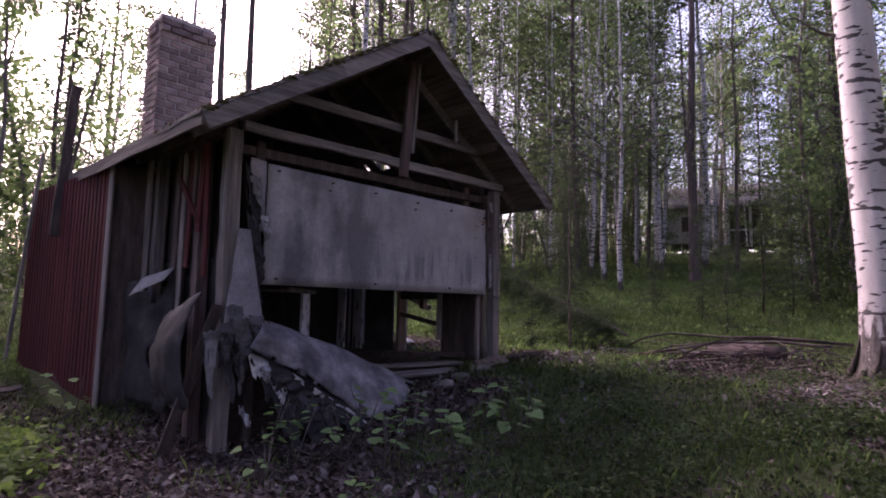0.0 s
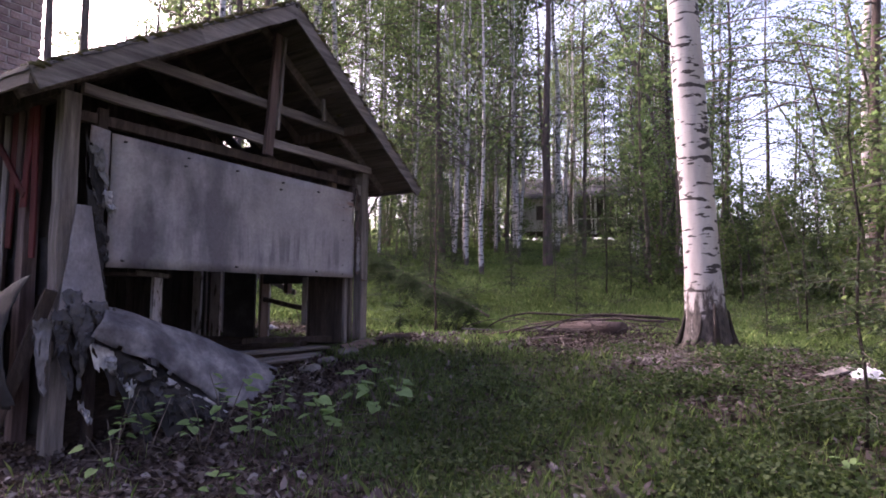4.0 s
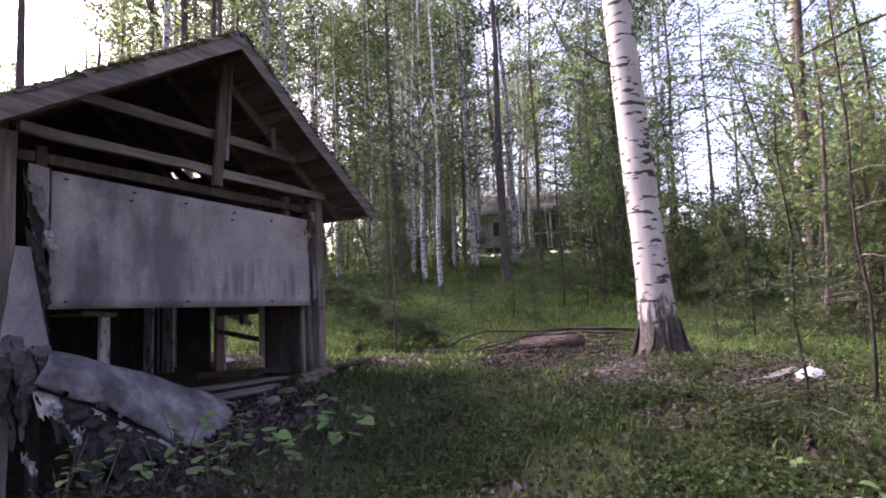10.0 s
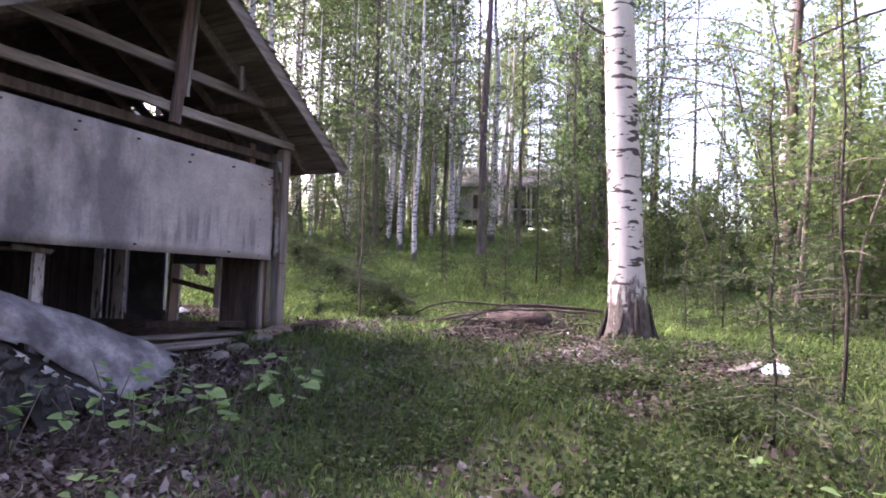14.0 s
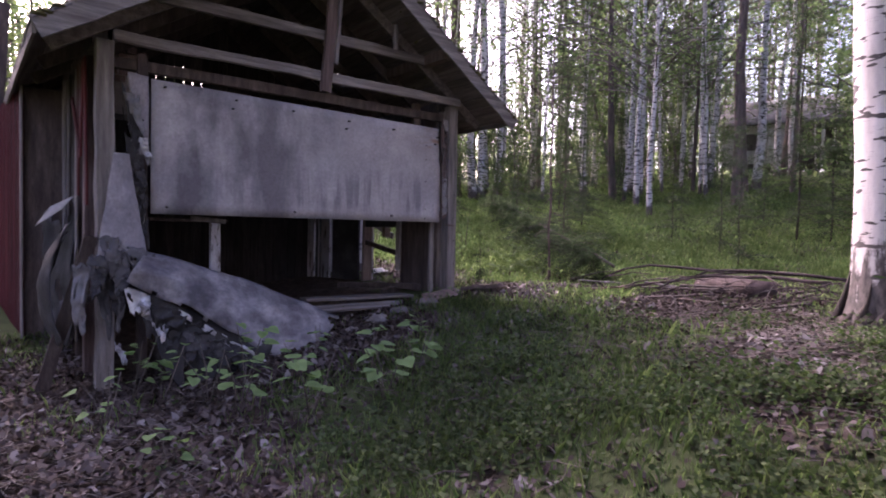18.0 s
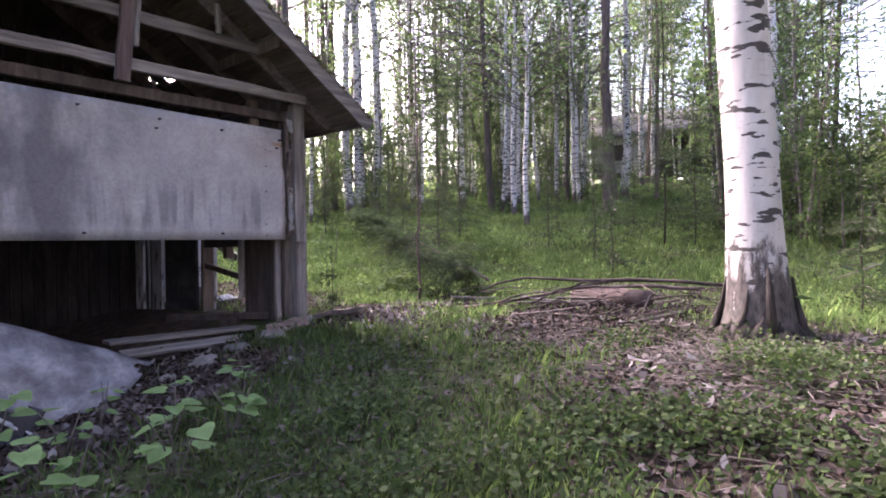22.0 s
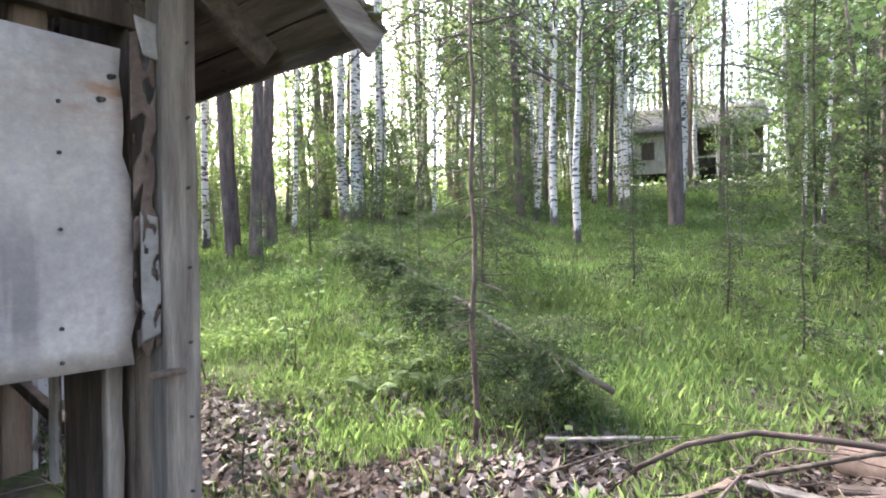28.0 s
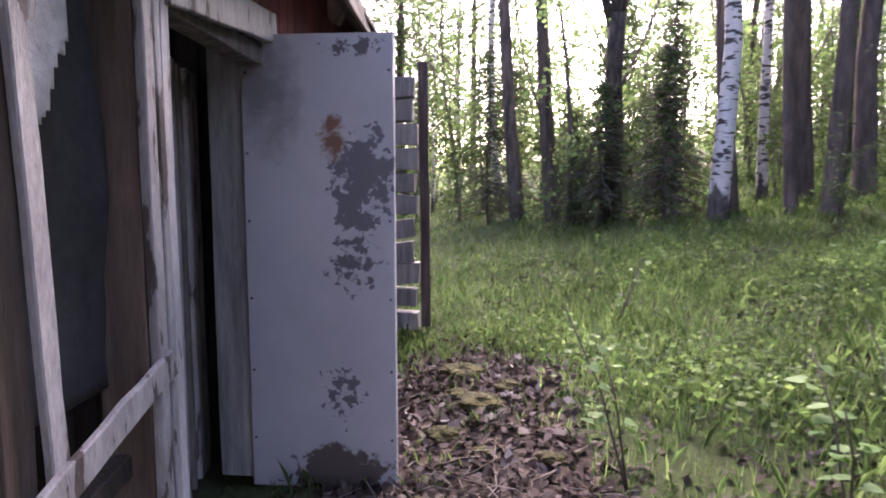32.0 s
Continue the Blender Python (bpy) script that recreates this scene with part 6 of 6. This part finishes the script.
# ---------------------------------------------------------------- brush pile, planks and other loose things
def twisty(a, b, n, wob, lift=0.0, seed=0):
    r = random.Random(seed)
    out = []
    for k in range(n + 1):
        t = k / n
        out.append((a[0] + (b[0] - a[0]) * t + r.uniform(-wob, wob), a[1] + (b[1] - a[1]) * t + r.uniform(-wob, wob), a[2] + (b[2] - a[2]) * t + lift * math.sin(math.pi * t) + r.uniform(-wob, wob) * 0.5))
    return out


pile = thing("brush_pile", "heap of dry grey branches and old planks", "brush pile", (3.6, -2.2, 0.1))
bpy.context.view_layer.update()
own(limb("branch", [(1.70, -1.09, 0.13), (1.80, -1.22, 0.26), (1.95, -1.40, 0.37), (2.16, -1.66, 0.43), (2.28, -1.95, 0.42), (2.42, -2.35, 0.40), (2.58, -2.8, 0.42), (2.75, -3.3, 0.40), (2.85, -3.8, 0.36)], [0.012 + 0.0012 * k for k in range(9)], ROT, pile, 7))
own(limb("branch", twisty((1.75, -1.5, 0.12), (2.6, -3.6, 0.34), 10, 0.03, 0.12, 2), [0.012 + 0.001 * k for k in range(11)], ROT, pile, 7))
own(limb("branch", twisty((2.2, -1.5, 0.14), (3.3, -3.4, 0.34), 9, 0.03, 0.12, 3), [0.014] * 10, DARK_BARK, pile, 7))
rp = random.Random(8)
for k in range(120):
    u = rp.random()
    cx, cy = 1.75 + 0.45 * u + rp.gauss(0.25, 0.5), -1.35 - 2.5 * u + rp.gauss(0, 0.3)
    a, ln = rp.choice((rp.gauss(-1.15, 0.5), rp.uniform(-1.6, 1.6), rp.uniform(-1.6, 1.6))), rp.choice((rp.uniform(0.25, 0.8), rp.uniform(0.6, 1.5)))
    z = land(cx, cy) + 0.02 + 0.34 * rp.random() * math.exp(-0.5 * ((cx - 2.2) / 0.55) ** 2)
    p0 = (cx - 0.5 * ln * math.cos(a), cy - 0.5 * ln * math.sin(a), z - rp.uniform(0, 0.16))
    p1 = (cx + 0.5 * ln * math.cos(a), cy + 0.5 * ln * math.sin(a), z + rp.uniform(-0.12, 0.08))
    r0 = rp.choice((rp.uniform(0.003, 0.006), rp.uniform(0.004, 0.009), rp.uniform(0.007, 0.013)))
    own(limb("branch", twisty(p0, p1, 7, 0.05, 0.06, 100 + k), [r0 * (1 - 0.1 * i) for i in range(8)], rp.choice((ROT, DARK_BARK, ROT, DARK_BARK, DARK_BARK)), pile, 6))
mound_rng = np.random.default_rng(12)
heap = mound_rng.normal(size=(2600, 2)) * (0.85, 0.40)
heap = [(2.45 + 0.22 * u + 0.97 * v, -2.6 - 0.97 * u + 0.22 * v, 0.11 * math.exp(-0.5 * (u / 0.85) ** 2 - 0.5 * (v / 0.40) ** 2)) for u, v in heap]
own(flat_mesh("leaf_mound", leaf_quads(np.array([(x, y, land(x, y) + 0.01 + h) for x, y, h in heap]), 0.030, 0.7, mound_rng, 0.8), 4, LITTER, pile))["kind"] = "stuff"
for a, b, w, m in (((2.18, -0.45, 0.17), (2.95, -1.17, 0.13), 0.05, WOOD_V), ((1.45, -1.25, 0.14), (2.15, -1.55, 0.20), 0.06, WOOD_WARM), ((1.40, -1.95, 0.10), (2.05, -2.55, 0.18), 0.07, WOOD_DARK), ((1.75, -1.80, 0.20), (2.20, -2.75, 0.24), 0.07, WOOD_DARK), ((2.05, -1.65, 0.24), (2.30, -2.75, 0.16), 0.08, WOOD_V),
                   ((1.60, -2.35, 0.12), (1.95, -3.05, 0.10), 0.07, WOOD_WARM), ((2.3, -2.0, 0.22), (2.9, -3.1, 0.24), 0.10, WOOD_DARK), ((1.55, -3.1, 0.07), (2.3, -3.5, 0.16), 0.08, WOOD_DARK)):
    own(piece("plank", (a[0], a[1], a[2] - 0.03), (b[0], b[1], b[2] - 0.04), w * 0.8, 0.018, m, pile, (0.9, 0.5, 0.1), 0.008, 6))
own(limb("log", [(2.90, -1.95, 0.16), (2.70, -2.3, 0.20), (2.45, -2.75, 0.22), (2.26, -3.12, 0.23)], [0.09, 0.105, 0.11, 0.10], LOGWOOD, pile, 14, 0.03))
slab = limb("bark_strip", [(1.42, -4.48, 0.0), (1.41, -4.47, 0.3), (1.43, -4.45, 0.62)], [0.05, 0.04, 0.015], DARK_BARK, None, 7, 0.2)
tagged(slab, "strip of dark bark standing at the birch foot", "bark strip")

# fine twigs on the ground
runs = []
for k in range(2300):
    c = rp.choice(((-6.1, 3.1, 1.4), (1.0, -4.2, 1.4), (0.3, -4.6, 1.3), (1.0, -4.0, 1.6), (3.4, -2.6, 1.6), (-0.2, -4.8, 1.6), (-4.6, -2.0, 1.8), (0.9, 2.2, 1.0), (-2.0, -2.6, 1.8)))
    x, y = rp.gauss(c[0], c[2] * 0.55), rp.gauss(c[1], c[2] * 0.45)
    if in_shed(x, y):
        continue
    a, ln = rp.uniform(0, 6.28), rp.uniform(0.08, 0.45)
    z = land(x, y) + 0.015
    runs.append(([(x, y, z), (x + 0.5 * ln * math.cos(a), y + 0.5 * ln * math.sin(a), z + rp.uniform(0, 0.04)), (x + ln * math.cos(a + 0.3), y + ln * math.sin(a + 0.3), z + rp.uniform(0, 0.05))], [0.005, 0.004, 0.002]))
tagged(many_limbs("twig_litter", runs, TWIG, None, 3), "thin dry twigs strewn on the ground", "twigs", kind="stuff")

# planks heaped beyond the shed's left side
for k in range(8):
    x, y = rp.uniform(-7.4, -5.0), rp.uniform(2.2, 4.0)
    a, ln = rp.uniform(-0.5, 1.2), rp.uniform(0.3, 0.9)
    z = land(x, y) + 0.025 + 0.02 * (k % 3)
    ob = piece("old_plank", (x - 0.5 * ln * math.cos(a), y - 0.5 * ln * math.sin(a), z), (x + 0.5 * ln * math.cos(a), y + 0.5 * ln * math.sin(a), z + rp.uniform(-0.02, 0.08)), 0.12, 0.025, rp.choice((ROT, DARK_BARK, WOOD_DARK)), None, (0.3, 0.8, 0.2), 0.012, 5)
    tagged(ob, "rotten brown plank lying in leaf litter", "plank", "heaped planks")


def rag(name, x, y, z, r, seed, label):
    """A crumpled piece of plastic lying on the ground."""
    def fn(u, v):
        px, py = (u - 0.5) * 2 * r, (v - 0.5) * 1.5 * r
        h = 0.45 * r * max(0.0, 1 - 1.6 * ((u - 0.5) ** 2 + (v - 0.5) ** 2) * 2)
        n = noise.noise((u * 6, v * 6, seed)) * 0.35 * r + noise.noise((u * 15, v * 15, seed + 2)) * 0.15 * r
        return (x + px * (1 + 0.3 * noise.noise((v * 5, seed, 1))), y + py * (1 + 0.4 * noise.noise((u * 5, seed, 4))), z + h + abs(n))
    ob = sheet(name, fn, 22, 18, 0.002, PLASTIC, None)
    return tagged(ob, label, "plastic")


rag("plastic_bag", 0.10, -5.86, land(0.1, -5.86), 0.17, 3, "crumpled white plastic bag on leaf litter")
rag("plastic_rag", 0.42, 2.27, land(0.4, 2.27), 0.15, 9, "shredded white plastic by the door")
tagged(piece("old_plank", (-0.15, -5.5, land(-0.1, -5.5) + 0.02), (0.25, -5.75, land(0.2, -5.7) + 0.04), 0.09, 0.02, WOOD_X, None, (0.3, 0.8, 0.2), 0.005, 4), "grey weathered plank lying in leaf litter", "plank", "heaped planks")


# ---------------------------------------------------------------- broad-leaved plants, ferns, fallen spruce
def heart_leaf():
    bm = bmesh.new()
    out = [(0, 0.0), (0.35, -0.12), (0.55, 0.12), (0.50, 0.45), (0.25, 0.85), (0, 1.1), (-0.25, 0.85), (-0.50, 0.45), (-0.55, 0.12), (-0.35, -0.12)]
    rim = [bm.verts.new((x, y, 0.12 * abs(x) - 0.10 * y * y)) for x, y in out]
    mid = bm.verts.new((0, 0.42, -0.03))
    for k in range(len(rim)):
        bm.faces.new((mid, rim[k], rim[(k + 1) % len(rim)])).smooth = True
    me = bpy.data.meshes.new("leaf")
    bm.to_mesh(me)
    bm.free()
    return me


LEAF_HEART = leaf_material("heart_leaves", [(0.0, (0.17, 0.27, 0.11)), (0.6, (0.25, 0.37, 0.16)), (1.0, (0.38, 0.45, 0.17))], 0.45)
leaf_mesh = heart_leaf()
leaf_mesh.materials.append(LEAF_HEART)


def broad_plant(x, y, h, leaves, size, seed, label="low plant with broad heart-shaped leaves", group="broad-leaved plants"):
    r = random.Random(seed)
    z0 = land(x, y)
    ob = thing("broad_leaved_plant", label, "plant", (x, y, z0), group)
    stems = 2 + seed % 2
    for s in range(stems):
        a = r.uniform(0, 6.28)
        top = Vector((0.35 * h * math.cos(a), 0.35 * h * math.sin(a), h * r.uniform(0.75, 1.0)))
        limb("stem", [(0, 0, -0.03), tuple(top * 0.5 + Vector((0.02, 0.0, 0.04))), tuple(top)], [0.006, 0.005, 0.003], TWIG, ob, 5)
        for k in range(leaves // stems):
            t = r.uniform(0.35, 1.0)
            b = r.uniform(0, 6.28)
            p = top * t + Vector((0.05 * math.cos(b), 0.05 * math.sin(b), 0))
            q = new("leaf", leaf_mesh)
            q.parent = ob
            w = size * r.uniform(0.6, 1.15)
            q.matrix_basis = pose(p.x, p.y, p.z, r.uniform(-25, 20), r.uniform(-20, 20), math.degrees(b) - 90) @ Matrix.Diagonal((w, w, w, 1))
    return ob


for k, (x, y, h, n, s) in enumerate(((-3.02, -1.05, 0.55, 12, 0.10), (-2.23, -1.8, 0.42, 12, 0.11), (-2.96, -2.2, 0.45, 12, 0.11), (-2.45, -2.35, 0.40, 10, 0.12), (-3.66, -0.95, 0.50, 12, 0.09), (-3.32, -1.75, 0.55, 12, 0.10), (-3.85, -0.75, 0.6, 14, 0.08),
                                    (-2.0, -2.15, 0.40, 10, 0.11), (-1.6, -1.6, 0.35, 10, 0.10), (-4.1, -1.25, 0.45, 10, 0.08), (-2.7, -1.35, 0.4, 10, 0.09), (-4.75, 1.6, 0.6, 12, 0.07), (-3.9, -2.2, 0.3, 9, 0.08), (-3.4, -1.3, 0.5, 12, 0.08), (-2.4, -1.1, 0.35, 9, 0.09), (-2.6, -5.75, 0.16, 9, 0.075), (-2.35, -6.05, 0.18, 9, 0.08), (-2.1, -5.6, 0.14, 7, 0.06))):
    broad_plant(x, y, h, n, s, k)


def bush(x, y, h, seed):
    rb = np.random.default_rng(seed)
    ob = thing("bush", "bushy low plant with small green leaves", "bush", (x, y, land(x, y)), "small-leaved bushes")
    spots = []
    for q in range(7):
        a = rb.uniform(0, 6.28)
        c = bent(rb, (0.05 * np.cos(a), 0.05 * np.sin(a), -0.03), (0.5 * np.cos(a), 0.5 * np.sin(a), 1.0), h * rb.uniform(0.7, 1.1), 5, 0.02)
        limb("stem", c, [0.006, 0.005, 0.004, 0.004, 0.003, 0.002], TWIG, ob, 5)
        spots += [c[rb.integers(2, 6)] + rb.normal(size=3) * (0.09, 0.09, 0.06) for w in range(42)]
    flat_mesh("foliage", leaf_quads(np.array(spots), 0.034, 0.6, rb, 0.7), 4, LEAF_SHRUB, ob)["kind"] = "stuff"


for k, (x, y, h) in enumerate(((-6.2, -0.15, 0.55), (-5.8, 0.35, 0.5), (-5.75, -0.55, 0.45), (-6.5, 0.4, 0.55), (-6.5, -0.6, 0.5), (-5.45, 0.0, 0.35), (-6.05, -1.1, 0.4), (-6.9, 0.1, 0.5), (-7.3, 1.0, 0.6), (-5.5, 0.75, 0.35))):
    bush(x, y, h, 500 + k)
PALE = "pale-leaved young shrub standing in the grass"
for k, (x, y, h, n, s) in enumerate(((1.61, 2.75, 0.85, 34, 0.045), (3.78, 4.0, 0.8, 20, 0.06), (2.35, 2.45, 0.7, 18, 0.065), (2.1, 5.2, 0.6, 16, 0.05), (-6.6, 6.4, 0.9, 16, 0.08), (4.6, 5.6, 0.7, 18, 0.06), (3.0, 3.2, 0.5, 14, 0.06), (-5.4, 4.2, 0.6, 14, 0.06))):
    broad_plant(x, y, h, n, s, 40 + k, PALE, "pale shrubs")

FERN = leaf_material("fern_fronds", [(0.0, (0.10, 0.15, 0.075)), (1.0, (0.17, 0.23, 0.12))], 0.35)


def fern(x, y, seed):
    r = random.Random(seed)
    ob = thing("fern", "light green lady fern with arching fronds", "fern", (x, y, land(x, y)), "ferns")
    for f in range(7):
        a, ln = f * 0.9 + r.uniform(-0.2, 0.2), r.uniform(0.20, 0.36)
        quads = []
        for k in range(15):
            t = 0.12 + 0.88 * k / 15
            c = Vector((math.cos(a) * ln * t, math.sin(a) * ln * t, 0.55 * ln * math.sin(2.1 * t)))
            side = Vector((-math.sin(a), math.cos(a), 0))
            way = Vector((math.cos(a), math.sin(a), 0.2))
            w = 0.15 * math.sin(math.pi * min(1, t * 0.95 + 0.06)) * ln / 0.45
            for sgn in (-1, 1):
                tip = c + side * sgn * w + way * 0.03 - Vector((0, 0, 0.02))
                quads.append([tuple(c - way * 0.012), tuple((c + tip) / 2 - way * 0.012), tuple(tip), tuple((c + tip) / 2 + way * 0.014)])
        flat_mesh("frond", np.array(quads), 4, FERN, ob)


for k, (x, y) in enumerate(((2.95, 1.55), (2.35, 1.30), (3.3, 2.2), (4.2, 2.6), (2.7, 0.95))):
    fern(x, y, k)

fallen_tree = thing("fallen_spruce", "fallen young spruce with dark needles in the grass", "fallen tree", (3.4, 1.5, 0.3))
bpy.context.view_layer.update()
rf = np.random.default_rng(91)
spine = [np.array(p) for p in ((2.84, -0.62, 0.33), (2.76, -0.35, 0.49), (2.71, -0.05, 0.62), (2.73, 0.40, 0.80), (2.75, 0.95, 1.02), (2.78, 1.5, 1.24), (2.85, 2.05, 1.42), (2.9, 2.35, 1.50))]
own(limb("trunk", [tuple(p) for p in spine], [0.025, 0.024, 0.022, 0.02, 0.017, 0.013, 0.009, 0.005], TWIG, fallen_tree, 8, 0.05))
runs, pts = [], []
for k in range(210):
    i = rf.choice((1, 1, 2, 2, 3, 3, 4, 4, 5, 5, 6))
    b = spine[i] + (spine[i + 1 if i < 7 else i] - spine[i]) * rf.uniform()
    d = rf.normal(size=3)
    d[1], d[2] = d[1] * 0.6 + 0.35, d[2] * 0.4 - 0.35
    c = bent(rf, b, d, rf.uniform(0.35, 0.8) * (1.0 if i < 5 else 0.55), 4, 0.08)
    runs.append((c, [0.005, 0.004, 0.003, 0.002, 0.0015]))
    for q in range(120):
        j = rf.integers(0, 4)
        pts.append(c[j] + (c[j + 1] - c[j]) * rf.uniform() + rf.normal(size=3) * 0.035)
own(many_limbs("twig_work", runs, TWIG, fallen_tree, 3))["kind"] = "stuff"
own(flat_mesh("needles", leaf_quads(np.array(pts), 0.030, 0.2, rf, 0.18), 4, SPRUCE_NEEDLES, fallen_tree))["kind"] = "stuff"

# ---------------------------------------------------------------- the grey cottage up the slope
cottage = thing("cottage", "far grey wooden cottage with a dark low roof", "cottage", (33.0, 9.0, 5.3))
bpy.context.view_layer.update()
PALEWALL = surface("grey_white_boards", (0.30, 0.29, 0.27), (0.42, 0.40, 0.38), (0.52, 0.50, 0.47), 1.0, 8.0, (1, 1, 0.3), 0.9)
w0, w1 = Vector((31.9, 12.1, 0)), Vector((34.2, 5.0, 0))
along = (w1 - w0).normalized()
inward = Vector((-along.y, along.x, 0))
mid_left = w0.lerp(w1, 0.46)
own(piece("wall", (*w0.xy, 6.5), (*mid_left.xy, 6.5), 2.4, 0.15, PALEWALL, cottage, (0, 0, 1), 0.0, 1))
own(piece("wall", (*(mid_left + inward * 1.6).xy, 6.5), (*(w1 + inward * 1.6).xy, 6.5), 2.4, 0.15, WOOD_DARK, cottage, (0, 0, 1), 0.0, 1))
own(piece("wall", (*w0.xy, 6.5), (*(w0 + inward * 5).xy, 6.5), 2.4, 0.15, PALEWALL, cottage, (0, 0, 1), 0.0, 1))
own(piece("wall", (*w1.xy, 6.5), (*(w1 + inward * 5).xy, 6.5), 2.4, 0.15, WOOD_DARK, cottage, (0, 0, 1), 0.0, 1))
p0, p1 = w0 - along * 0.4 - inward * 0.5, w1 + along * 0.4 - inward * 0.5
q0, q1 = p0 + inward * 3.2, p1 + inward * 3.2
for a, b, c, d in (((*p0.xy, 7.55), (*p1.xy, 7.55), (*q1.xy, 9.5), (*q0.xy, 9.5)), ((*(q0 + inward * 3.2).xy, 7.55), (*(q1 + inward * 3.2).xy, 7.55), (*q1.xy, 9.5), (*q0.xy, 9.5))):
    own(sheet("roof", lambda u, v, a=a, b=b, c=c, d=d: mix3(mix3(a, b, u), mix3(d, c, u), v), 6, 4, 0.12, FELT, cottage))
wi = w0.lerp(w1, 0.22) - inward * 0.09
own(piece("window", (*(wi - along * 0.35).xy, 6.6), (*(wi + along * 0.35).xy, 6.6), 1.0, 0.06, WOOD_DARK, cottage, (0, 0, 1), 0.0, 1, "dark cottage window"))
for k in (0.55, 0.72, 0.9):
    pp = w0.lerp(w1, k) - inward * 0.1
    own(piece("porch_post", (*pp.xy, 5.0), (*pp.xy, 7.6), 0.14, 0.14, PALEWALL, cottage, (1, 0, 0), 0.0, 1))
own(piece("wall", (*(w0 + inward * 5).xy, 6.5), (*(w1 + inward * 5).xy, 6.5), 2.4, 0.15, WOOD_DARK, cottage, (0, 0, 1), 0.0, 1))
rl = (w0.lerp(w1, 0.5) - inward * 0.1, w1 - inward * 0.1)
own(piece("porch_rail", (*rl[0].xy, 6.1), (*rl[1].xy, 6.1), 0.12, 0.06, PALEWALL, cottage, (0, 0, 1), 0.0, 1))
